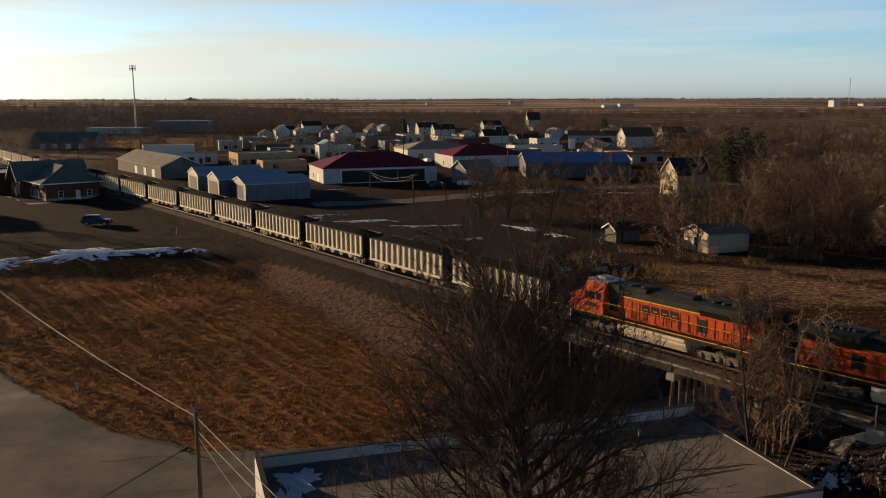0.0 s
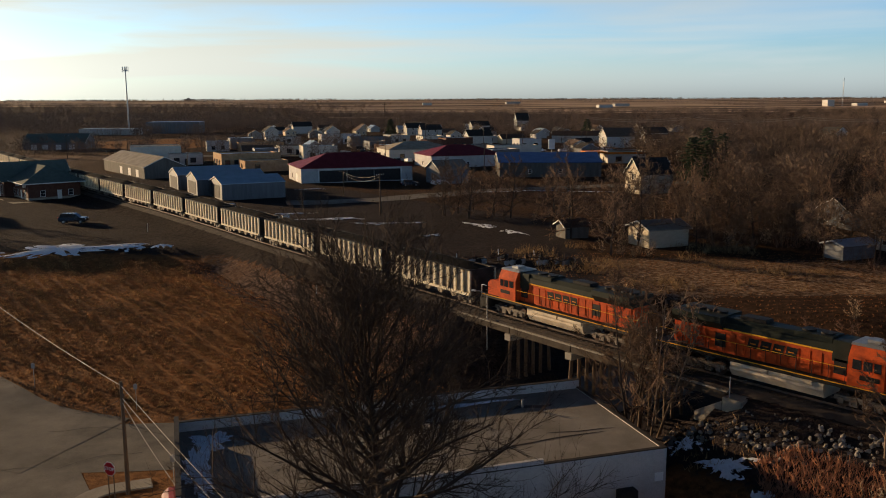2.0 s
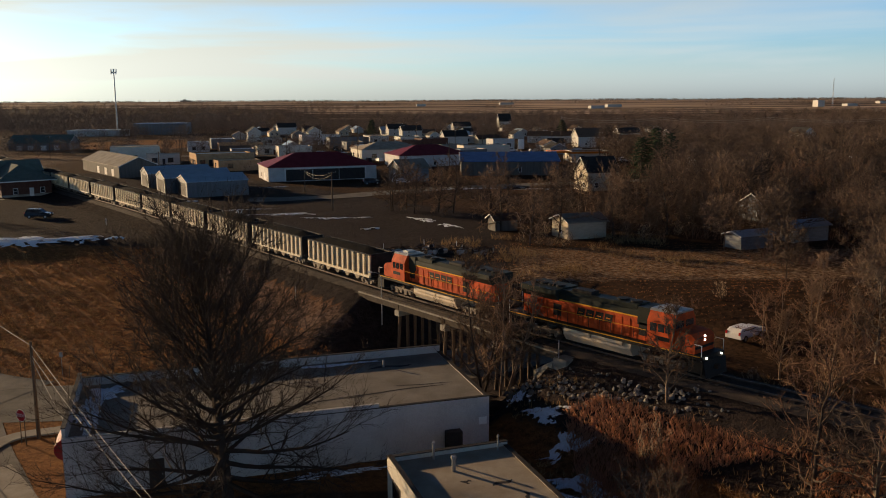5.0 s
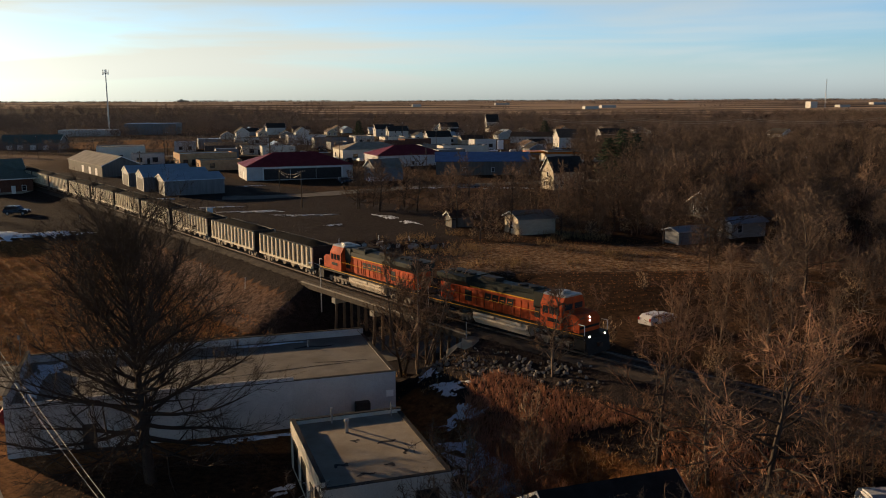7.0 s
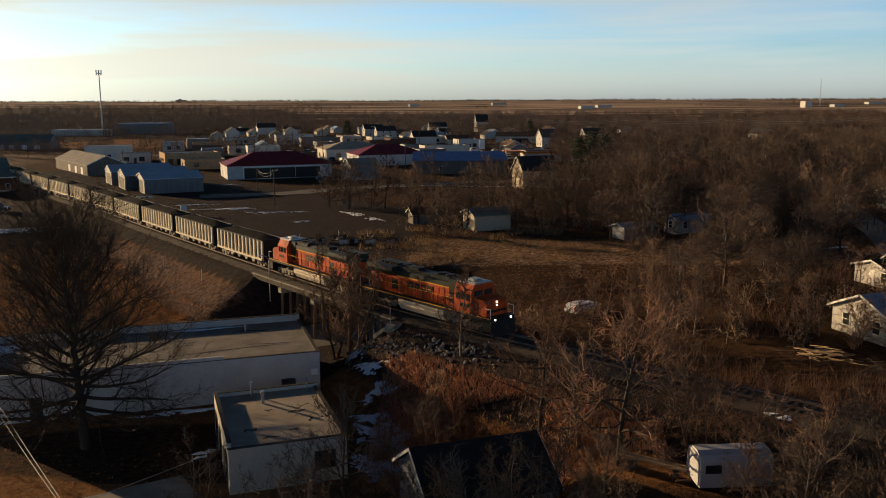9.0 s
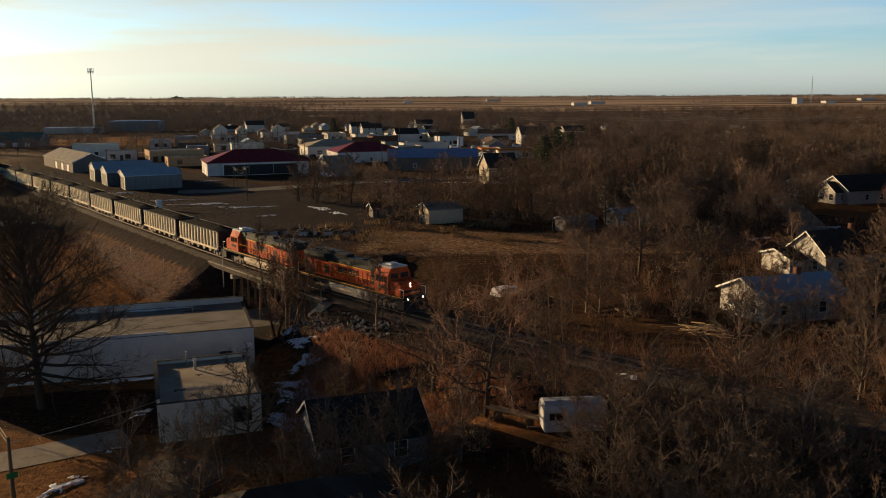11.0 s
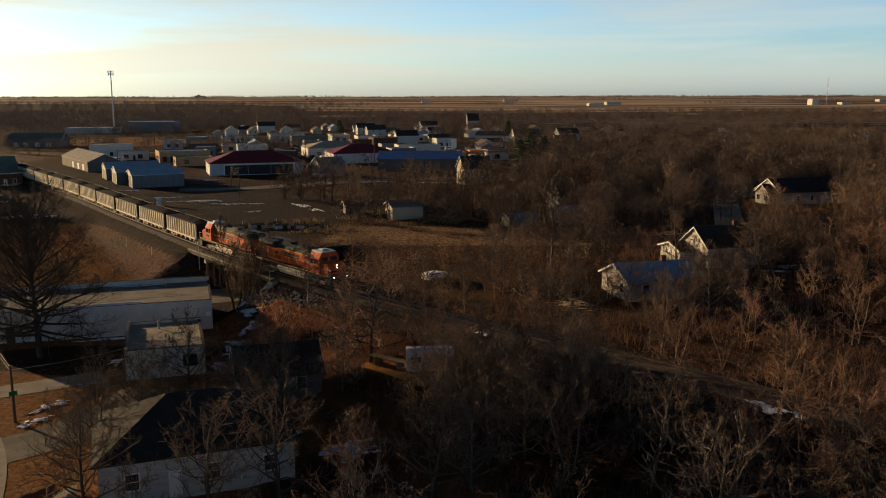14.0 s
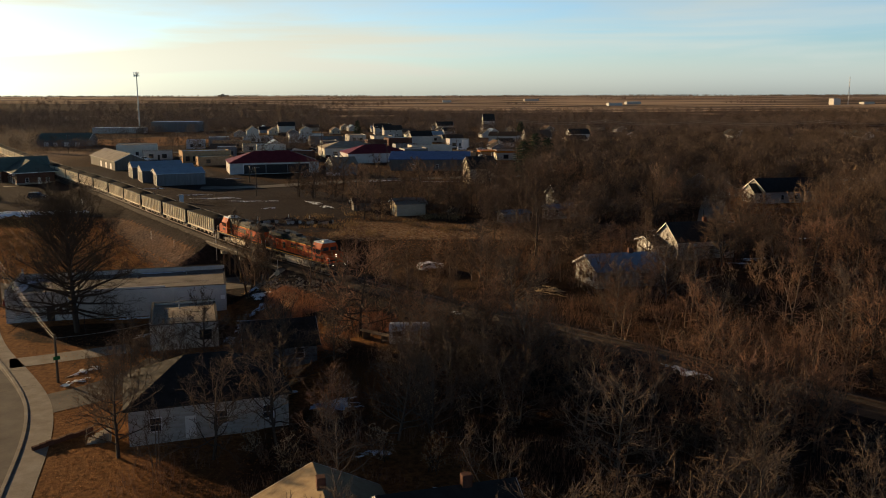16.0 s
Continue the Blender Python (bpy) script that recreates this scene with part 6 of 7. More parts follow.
# low stores and workshops between the houses
for k in range(24):
    for tries in range(60):
        x, y = (hrng.uniform(-135, 60), hrng.uniform(384, 470)) if k < 15 else (hrng.uniform(-140, 40), hrng.uniform(296, 366))
        l_, w_ = hrng.uniform(10, 20), hrng.uniform(8, 13)
        if abs(side(x, y)) > 34 and not any((x - a) ** 2 + (y - b) ** 2 < (c + 0.55 * l_) ** 2 for a, b, c in taken):
            break
    else:
        continue
    m_, lab = hrng.choice(((BRICK, "dark brick"), (CREAM_WALL, "cream"), (TAN_BRICK, "tan brick"), (WHITE_SIDING, "white"), (METAL_WALL, "grey metal"), (WHITE_WALL, "pale block")))
    r_ = hrng.choice((ROOF_TAN, ROOF_DARK, ROOF_METAL, ROOF_METAL))
    build_flat(x, y, 17 + 90 * hrng.randrange(2), l_, w_, hrng.uniform(3.2, 4.8), m_, r_, lab + " flat-roofed store of the small town", name="store", group="stores of the town",
               windows="s:-3:0.8:1.8:1.6 s:2.6:0.8:1.8:1.6 sd:0.2 w:-2:0.9:1.4:1.4 w:2:0.9:1.4:1.4 e:0:0.9:1.4:1.4", parapet=(0.4, 0.25, 0.25, 0.4))
    taken.append((x, y, 0.55 * l_))
made_h = 0
for tries in range(4000):
    if made_h >= 74:
        break
    if hrng.random() < 0.8:
        x, y = hrng.uniform(-130, 150), hrng.uniform(365, 640)
    else:
        x, y = hrng.uniform(70, 330), hrng.uniform(185, 520)
    if any((x - a) ** 2 + (y - b) ** 2 < (c + 8) ** 2 for a, b, c in taken) or abs(side(x, y)) < 30:
        continue
    town_house(x, y, 17 + 90 * hrng.randrange(4) + hrng.uniform(-3, 3))
    taken.append((x, y, 6))
    made_h += 1


# ---- far woods: one mass of small leafless trees ----
def far_woods(name, n, area, h0, h1, blades, width, material, label, seed, density=None, low=False, rows=0, sunny=False, apart=0.0):
    rng = np.random.default_rng(seed)
    x = rng.uniform(area[0], area[1], n * 3)
    y = rng.uniform(area[2], area[3], n * 3)
    if rows:
        y = np.round(y / rows) * rows + rng.normal(0, 14, n * 3) + 0.05 * x
    keep = bumpy(x, y, 90, seed) + 0.8 * bumpy(x, y, 260, seed + 3) > (density if density is not None else -0.1)
    x, y = x[keep], y[keep]
    if apart:
        kept = []
        for i in range(len(x)):
            if len(kept) >= n:
                break
            if all((x[i] - x[j]) ** 2 + (y[i] - y[j]) ** 2 > apart * apart for j in kept):
                kept.append(i)
        x, y = x[kept], y[kept]
    x, y = x[:n], y[:n]
    d, _ = track_off(x, y)
    ok = np.abs(d) > 10
    ok &= ~in_sight_line(x, y)
    for a, b, c in taken:
        ok &= (x - a) ** 2 + (y - b) ** 2 > (0.8 * c) ** 2
        if sunny:
            ok &= ~shades(x, y, a, b, 18, 4)
    x, y = x[ok], y[ok]
    z = ground_z(x, y)
    m = len(x)
    H = rng.uniform(h0, h1, m)
    base = np.stack([x, y, z - 0.2], -1)
    # a domed crown: short twigs through its volume, leaning out and up
    u = rng.normal(0, 1, (m, blades, 3))
    u /= np.linalg.norm(u, axis=-1)[..., None]
    u *= rng.uniform(0.15, 1.0, (m, blades, 1)) ** 0.45
    half = H[:, None] * rng.uniform(0.30, 0.5, m)[:, None]
    mid_z, tall = (0.48, 0.46) if low else (0.62, 0.38)
    c = base[:, None] + np.stack([u[..., 0] * half, u[..., 1] * half, H[:, None] * (mid_z + tall * u[..., 2])], -1)
    way = u * np.array([0.8, 0.8, 0.5]) + rng.normal(0, 0.5, u.shape) + np.array([0, 0, 0.35])
    way /= np.linalg.norm(way, axis=-1)[..., None]
    ln = H[:, None] * rng.uniform(0.06, 0.15, (m, blades))
    V, F = needles(np.concatenate([c - way * ln[..., None] * 0.6, c + way * ln[..., None] * 0.4, np.full((m, blades, 1), width)], -1).reshape(-1, 7), seed)
    stems = np.concatenate([base, base + np.stack([0 * H, 0 * H, H * 0.75], -1), np.full((m, 1), max(0.12, width))], -1)
    V2, F2 = cones(stems)
    V, F = np.concatenate([V, V2]), np.concatenate([F, F2 + len(V)])
    ob = new(name, quick_mesh(name, V, F, material))
    return tagged(ob, label, "woods", kind="stuff")


WOODS_A = mat("far_woods_brown", (0.24, 0.162, 0.108), (0.05, 0.037, 0.028), 0.95, scale=0.085, fine=0.3, bump=0, vary=0.2, island=True)
WOODS_B = mat("far_woods_grey", (0.10, 0.078, 0.064), (0.25, 0.17, 0.118), 0.95, scale=0.05, fine=0.3, bump=0, vary=0.2, island=True)
far_woods("woods_edge", 120, (42, 150, 92, 185), 8, 13, 1500, 0.034, WOODS_A, "bare brown wood behind the furrowed field", 15, -1.2, apart=6.0)
far_woods("woods_near_right", 360, (56, 240, 165, 345), 9, 14, 1000, 0.06, WOODS_A, "bare brown trees over the railway line", 12, -0.9, apart=6.5)
far_woods("woods_right", 620, (100, 420, 20, 420), 9, 14, 680, 0.08, WOODS_A, "bare brown woods among the houses", 2, -0.9, apart=7.0)
far_woods("woods_town", 1800, (-200, 460, 335, 760), 6, 10, 190, 0.1, WOODS_B, "bare trees along the town's streets", 3, -0.3, True, 0, True)
far_woods("woods_creek", 4600, (-1100, 1100, 700, 1250), 6, 11, 100, 0.17, WOODS_B, "belt of bare trees behind the town", 5, -0.9, True)
far_woods("woods_left", 1500, (-620, -150, 480, 800), 6, 10, 90, 0.1, WOODS_B, "bare trees beyond the railway yard", 6, -0.8, True)
far_woods("woods_right_far", 1300, (380, 1150, 250, 1100), 8, 13, 240, 0.17, WOODS_A, "wooded far side of the town", 8, -0.9, True)
far_woods("woods_far_left", 1500, (-1700, -180, 1150, 2100), 9, 14, 50, 0.3, WOODS_B, "dark woods far to the left of the plain", 19, -0.8, True)
far_woods("shelter_belts", 2600, (-2800, 3200, 1350, 4400), 5, 9, 40, 0.45, WOODS_B, "far shelter belts on the plain", 9, 0.55, True, 420)
far_woods("horizon_trees", 2400, (-3200, 3600, 3700, 4600), 6, 10, 26, 1.0, WOODS_B, "line of trees on the horizon", 23, -0.5, True, 300)


def pine(x, y, H, seed):
    rng = np.random.default_rng(seed)
    t = thing("pine_tree", pose(x, y, gz(x, y)), "dark green pine standing among bare trees", "tree", "pines")
    part("trunk", tube((0, 0, -0.3), (0, 0, H * 0.95), 0.3, 0.05, 8), BARK_DARK, t)
    tips_ = []
    for k in range(95):
        f = 0.12 + 0.86 * k / 95
        az = k * 2.4
        ln = (H * 0.36 * (1 - f) ** 0.7 + 0.5) * rng.uniform(0.75, 1.15)
        a = np.array([0, 0, f * H])
        b = a + np.array([math.cos(az) * ln, math.sin(az) * ln, -0.12 * ln + rng.normal(0, 0.15)])
        tips_.append((*a, *b, 0.05))
        for q in range(34):
            u = rng.uniform(0.25, 1.0)
            c = a + (b - a) * u
            w = rng.normal(0, 1, 3) * np.array([1, 1, 0.5]) + (b - a) / ln * 0.8
            w = w / np.linalg.norm(w) * rng.uniform(0.35, 0.75)
            tips_.append((*c, *(c + w), 0.09))
    V, F = cones(tips_)
    share("crown", quick_mesh("crown", V, F, PINE_NEEDLE), t, Matrix())


pine(58.5, 246, 15.5, 1)
pine(54.5, 245, 13, 2)
pine(62.5, 246, 14, 3)
pine(58, 241, 12.5, 6)
pine(63, 470, 12, 4)
pine(-42, 520, 11, 5)

# ---- streets ----
STREET = [(-140, 96), (-95, 88), (-60, 79), (-42, 76.5), (-26, 77.5), (-12, 81.5), (2, 88.5), (9, 93)]
ribbon("road_1", STREET, 4.6, ASPHALT, "worn grey asphalt street that runs under the railway bridge", lift=0.02)
ribbon("road_2", [(-44, 76), (-38, 66), (-31.5, 56.5), (-24.6, 45.5), (-9.5, 24.0), (-1.5, 4.5), (4, -14), (8, -30), (17, -70), (28, -120), (50, -210)], 5.0, ASPHALT, "worn pale asphalt street with cracks", lift=0.026)
ribbon("road_7", [(-86, 121), (-70, 103.2), (-62.1, 94.6), (-52.5, 85.5), (-45.5, 80.0), (-38, 77.0)], 5.6, ASPHALT, "worn asphalt where two streets meet", lift=0.038)
ribbon("road_8", [(-92, 104), (-74, 90), (-60, 80)], 8.0, ASPHALT, "worn asphalt apron of the crossing", lift=0.044)
ribbon("road_3", [(-62, 78), (-60, 60), (-58, 30)], 7.0, ASPHALT, "patched asphalt street by the field", lift=0.032)
ribbon("kerb_1", [(-33.4, 63.4), (-27.2, 56.0), (-20.4, 46.4), (-5.4, 26.6), (2.9, 7.0), (8.6, -12), (13.2, -31), (22, -70), (33, -121)], 0.16, CONCRETE, "pale concrete kerb along the street", lift=0.12, thick=0.25, category="kerb")
ribbon("kerb_2", [(-33.0, 63.6), (-34.0, 66.2), (-33.2, 68.8), (-30.3, 70.2)], 0.7, CONCRETE, "rounded concrete kerb at the street corner", lift=0.12, thick=0.25, category="kerb", step=0.5)
ribbon("pavement_1", [(-32.0, 62.9), (-26.0, 55.5), (-19.2, 45.9), (-4.1, 26.6), (4.1, 7.1), (9.8, -11.8), (14.4, -30.8), (23.2, -70), (34.2, -121)], 1.25, CONCRETE, "concrete footpath beside the kerb", lift=0.03, category="pavement", step=1.2)
ribbon("pavement_2", [(-14.6, 40.4), (-10.0, 43.0), (-3.0, 47.4)], 2.0, CONCRETE, "sunlit concrete drive to the small building", lift=0.03, category="pavement")
ribbon("pavement_3", [(-4.4, 26.6), (0.2, 31.6), (3.2, 38.0), (3.6, 43.0)], 3.0, ASPHALT, "grey gravelled drive beside the house", lift=0.028, category="pavement")
ribbon("road_4", [(-46, 208), (-30, 212), (-12, 224), (6, 236), (60, 254)], 4.0, ASPHALT, "grey street past the hall with the red roof")
ribbon("road_6", [(78, 104), (84, 119), (91.5, 140), (97, 160), (106, 190), (122, 230)], 3.0, CONCRETE, "pale concrete drive past the white houses", lift=0.08)
ribbon("road_5", [(-130, 372), (-40, 372), (60, 390), (220, 420)], 5.0, ASPHALT, "main street of the town", lift=0.08)


# ---- snow ----
def snow(x, y, length, width, rot, seed, z=None, label="patch of melting snow on the ground", lift=0.09):
    rng = np.random.default_rng(seed)
    n, rings = 56, 11
    ph = rng.uniform(0, 6.28, 6)
    V, F = [], []
    cr, sr = math.cos(radians(rot)), math.sin(radians(rot))
    for k in range(rings + 1):
        f = k / rings
        for i in range(n):
            a = i * 2 * math.pi / n
            w = 1 + 0.22 * math.sin(3 * a + ph[0]) + 0.16 * math.sin(5 * a + ph[1]) + 0.12 * math.sin(9 * a + ph[2]) + 0.09 * math.sin(14 * a + ph[3])
            px, py = math.cos(a) * length / 2 * w * f, math.sin(a) * width / 2 * w * f
            qx, qy = x + px * cr - py * sr, y + px * sr + py * cr
            V.append([qx, qy, (lift + 0.03 * math.sin(7 * qx) * math.sin(6 * qy)) * (1 - f ** 3) - 0.03 * (f > 0.95)])
    V = np.array(V)
    V[:, 2] += ground_z(V[:, 0], V[:, 1]) + 0.04 if z is None else z
    hole = bumpy(V[:, 0], V[:, 1], 0.5, seed) + 0.7 * bumpy(V[:, 0], V[:, 1], 0.23, seed + 1)
    root = list(range(len(V)))

    def top(i):
        while root[i] != i:
            root[i] = root[root[i]]
            i = root[i]
        return i

    for k in range(rings):
        for i in range(n):
            a, b = k * n + i, k * n + (i + 1) % n
            if hole[a] * (0.12 if z is not None else 0.4 if lift > 0.2 else 1.0) + 0.5 - 0.95 * (k / rings) ** 2 > 0:
                F.append((a, b, b + n, a + n))
                for q in F[-1][1:]:
                    root[top(q)] = top(a)
    pieces = {}
    for f in F:
        pieces.setdefault(top(f[0]), []).append(f)
    for fs in pieces.values():
        if len(fs) < 5:
            continue
        used = sorted({i for f in fs for i in f})
        at = {i: j for j, i in enumerate(used)}
        tagged(raw("snow_patch", V[used], [tuple(at[i] for i in f) for f in fs], SNOW), label, "snow", "snow patches")


for k, (x, y, l_, w_, r_) in enumerate(((-92, 138.0, 14, 5.0, 5), (-79.5, 138.6, 11, 4.6, -4), (-67, 141.2, 17, 5.6, 4), (-58.5, 142.0, 9, 3.6, 2), (-52.2, 142.0, 3.4, 1.6, 0))):
    snow(x, y, l_, w_, r_, 20 + k, label="long bank of old snow below the depot lot", lift=0.4)
for k, (x, y, l_, w_, r_) in enumerate(((-33, 181.6, 15, 3.4, 5), (-23, 175.5, 8, 2.4, 0), (-17.0, 176, 6, 1.8, 8), (-4, 172, 9, 2.6, -50), (1.2, 163, 7, 2.2, -55), (-42, 190, 9, 2.2, 12), (-13, 160, 5, 1.6, 30), (-60, 206, 6, 2, 20), (8, 232, 20, 2, 10), (26, 230, 14, 3, 5),
                                         (-45, 238, 8, 1.6, 20), (70, 395, 18, 3, 5), (-10, 395, 16, 3, 0), (100, 215, 8, 2, 0), (87, 96, 6, 2, 30), (106, 119, 5, 1.6, 20), (84, 92, 5, 1.2, 0), (95, 140, 7, 2, 10), (78, 128, 6, 1.4, 30))):
    snow(x, y, l_, w_, r_, 40 + k)
for k, (x, y, l_, w_, r_) in enumerate(((-8, 61.9, 8, 1.2, 17), (6.0, 72.0, 3.4, 1.6, -60), (7.6, 68.6, 3.8, 2.2, -30), (8.6, 64.6, 4.2, 2.6, 10), (8.6, 60.0, 4.4, 2.4, 10), (10.2, 55.5, 9.5, 4.6, -70), (9.6, 50.0, 6, 3.4, -50),
                                         (25.8, 27.6, 5.6, 4.0, 20), (-3.6, 52.6, 2.6, 1.2, 60), (-3.2, 44.6, 2.2, 0.8, 20), (-4.4, 38.2, 4.2, 1.5, 70), (-3.9, 34.0, 3.6, 1.4, 65), (38.2, 47.5, 3, 1.4, -20), (50.3, 37.4, 5, 1.6, -45), (55.6, 32.0, 6, 1.6, -45), (60, 26.2, 6, 1.4, -50), (31, 16, 4, 1.2, 20), (38, 9, 3, 1.0, -20), (20, 31, 2.5, 1.0, 30))):
    snow(x, y, l_, w_, r_, 70 + k, lift=0.21 if 4 <= k <= 7 else 0.09)
a0 = radians(AX)
for k, (u, v, l_, w_) in enumerate(((1.3, 5.6, 2.0, 10.5), (2.2, 10.0, 3.0, 3.4), (20, 11.3, 9, 0.8))):
    snow(-24.7 + math.cos(a0) * u - math.sin(a0) * v, 58.1 + math.sin(a0) * u + math.cos(a0) * v, l_, w_, AX, 100 + k, z=3.76, label="strip of snow along the roof's parapet", lift=0.08)


# ---- street furniture ----
def utility_pole(x, y, H, rot, label, arms=1, light=False):
    p = thing("utility_pole", pose(x, y, gz(x, y), 0, 0, rot), label, "utility pole", "utility poles")
    part("pole", tube((0, 0, -0.3), (0, 0, H), 0.16, 0.1, 10), WOOD_POLE, p)
    for k in range(arms):
        z = H - 0.35 - 0.9 * k
        ar = part("crossarm", box(-1.1, 1.1, -0.13, -0.03, z, z + 0.11), WOOD_POLE, p)
        for xx in (-1.0, -0.4, 0.4, 1.0):
            part("insulator", tube((xx, -0.08, z + 0.11), (xx, -0.08, z + 0.27), 0.045, 0.03, 8), SIGN_WHITE, ar)
    if light:
        part("lamp_arm", wire([(0, 0, H - 1.6), (0.9, 0, H - 1.2), (1.7, 0, H - 1.15)], 0.03), STEEL, p)
        part("lamp_head", box(1.6, 2.15, -0.12, 0.12, H - 1.26, H - 1.1, 0.04), STEEL, p)
    return p


def cable(a, b, sag, r=0.02):
    a, b = Vector(a), Vector(b)
    pts = [a.lerp(b, k / 16) - Vector((0, 0, sag * 4 * (k / 16) * (1 - k / 16))) for k in range(17)]
    cu = bpy.data.curves.new("overhead_wire", 'CURVE')
    cu.dimensions, cu.bevel_depth, cu.bevel_resolution = '3D', r, 1
    sp = cu.splines.new('POLY')
    sp.points.add(len(pts) - 1)
    for q, p_ in zip(sp.points, pts):
        q.co = (*p_, 1)
    cu.materials.append(WIRE)
    ob = new("overhead_wire", cu)
    return tagged(ob, "overhead wire slung between utility poles", "wire", "overhead wires")


utility_pole(-31.3, 68.6, 7.7, 30, "leaning wooden utility pole at the street corner", 0, False)
gp = utility_pole(-5.7, 34.1, 5.4, 40, "short wooden pole with a green plate by the concrete drive", 0, False)
part("green_plate", box(-0.35, 0.35, -0.2, -0.16, 2.6, 3.0), SIGN_GREEN, gp)
utility_pole(-62.5, 104, 8.8, 30, "wooden utility pole at the field's edge", 1)
cable((-31.3, 68.6, 7.4), (-62.5, 104, 8.6), 0.5)
cable((-31.3, 68.6, 7.4), (-5.7, 34.1, 5.2), 0.5)
cable((-31.3, 68.6, 6.6), (-5.8, 34.2, 4.9), 0.7)
cable((-31.3, 68.6, 6.3), (-25.2, 60.2, 4.2), 0.2)
cable((-5.7, 34.1, 5.0), (0.4, 47.0, 3.4), 0.2)
for k, (x, y, H) in enumerate(((-35, 224, 6.0), (-23.6, 188.6, 8.3), (-80, 250, 9), (56, 318, 11), (30, 300, 10), (98, 215, 9), (128, 150, 9), (-60, 340, 10), (5, 372, 10), (-110, 372, 10), (110, 390, 10), (150, 330, 10), (190, 260, 10), (-140, 395, 10), (-15, 500, 10), (60, 520, 10), (-85, 372, 10), (-36, 378, 9), (22, 384, 10), (48, 392, 9), (78, 396, 10), (-125, 330, 9), (-98, 330, 9), (-52, 300, 9), (2, 296, 9), (-100, 420, 10), (-60, 430, 10), (-20, 440, 10), (20, 450, 10), (90, 470, 10), (130, 440, 10), (-40, 560, 10), (110, 560, 10), (-160, 360, 9))):
    utility_pole(x, y, H, 20 + 30 * (k % 3), "wooden utility pole with crossarms in the town", 1)
tall = utility_pole(-33, 342, 21, 10, "tall slim wooden pole over the main street", 1)
line_poles = [(60, 452), (110, 446), (160, 435), (222, 428), (285, 420)]
for (xa, ya), (xb, yb) in zip(line_poles, line_poles[1:]):
    for dz in (0.0, -0.9):
        cable((xa, ya, gz(xa, ya) + 13.4 + dz), (xb, yb, gz(xb, yb) + 13.4 + dz), 1.6, 0.05)
for xa, ya in line_poles:
    utility_pole(xa, ya, 13.8, 78, "wooden power pole above the bare woods", 2)
cable((-35, 224, 8.3), (-23.6, 188.6, 10.6), 1.0)
cable((-35, 224, 8.0), (-23.6, 188.6, 10.2), 1.4)

# stop sign
stop = thing("stop_sign", pose(-31.9, 67.4, gz(-31.9, 67.4), 0, 0, -25), "red octagonal stop sign on twin posts at the corner", "road sign")
for xx in (-0.24, 0.24):
    part("post", tube((xx, 0.03, -0.2), (xx, 0.03, 2.2), 0.035, 0.035, 8), WOOD_POLE, stop)
bm = bmesh.new()
bmesh.ops.create_cone(bm, cap_ends=True, segments=8, radius1=0.49, radius2=0.49, depth=0.03, matrix=pose(0, -0.03, 2.3, 90, 0, 0) @ pose(0, 0, 0, 0, 0, 22.5))
plate = part("plate", bm, SIGN_WHITE, stop)
bm = bmesh.new()
bmesh.ops.create_cone(bm, cap_ends=True, segments=8, radius1=0.455, radius2=0.455, depth=0.012, matrix=pose(0, -0.053, 2.3, 90, 0, 0) @ pose(0, 0, 0, 0, 0, 22.5))
part("red_face", bm, SIGN_RED, plate)
tx = bpy.data.curves.new("word", 'FONT')
tx.body, tx.size, tx.align_x, tx.align_y, tx.extrude = "STOP", 0.34, 'CENTER', 'CENTER', 0.004
tob = bpy.data.objects.new("word_tmp", tx)
scene.collection.objects.link(tob)
bpy.context.view_layer.update()
tme = bpy.data.meshes.new_from_object(tob.evaluated_get(bpy.context.evaluated_depsgraph_get()))
bpy.data.objects.remove(tob)
tme.materials.clear()
tme.materials.append(SIGN_WHITE)
share("word", tme, plate, pose(0, -0.066, 2.3, 90, 0, 0))


def street_lamp(x, y, H, rot):
    p = thing("street_lamp", pose(x, y, gz(x, y), 0, 0, rot), "slim steel street lamp with a curved arm", "street lamp", "street lamps")
    part("pole", tube((0, 0, -0.3), (0, 0, H), 0.08, 0.06, 10), STEEL, p)
    part("arm", wire([(0, 0, H - 0.05), (0.3, 0, H + 0.3), (0.8, 0, H + 0.42), (1.3, 0, H + 0.4)], 0.035, 6), STEEL, p)
    part("lamp_head", box(1.15, 1.7, -0.12, 0.12, H + 0.33, H + 0.46, 0.04), SIGN_WHITE, p)


street_lamp(-6.6, 95.0, 4.9, 150)
for x, y in ((-28.6, 69.6), (-36.2, 84.2), (-47, 89.2)):
    p = thing("sign_post", pose(x, y, gz(x, y)), "bare steel sign post at the kerb", "post", "posts")
    part("post", tube((0, 0, -0.2), (0, 0, 2.3), 0.03, 0.03, 6), STEEL, p)
    part("small_plate", box(-0.16, 0.16, -0.05, -0.03, 1.8, 2.25), STEEL, p)
for x, y, h in ((-25.5, 113.5, 1.7), (-60, 158, 1.4), (-17.2, 103.2, 1.5)):
    p = thing("marker_stake", pose(x, y, gz(x, y), 3, 4, 0), "thin pale marker stake on the bank", "post", "posts")
    part("stake", tube((0, 0, -0.2), (0, 0, h), 0.04, 0.03, 6), SIGN_WHITE, p)

cab = thing("signal_cabinet", pose(-39.6, 172.2, gz(-39.6, 172.2), 0, 0, 20), "white steel signal cabinet beside the track", "cabinet")
part("case", box(-0.6, 0.6, -0.45, 0.45, 0.2, 2.0, 0.04), SIGN_WHITE, cab)
part("lid", box(-0.68, 0.68, -0.52, 0.52, 2.0, 2.12, 0.02), STEEL, cab)
part("plinth", box(-0.7, 0.7, -0.5, 0.5, -0.2, 0.2), CONCRETE, cab)


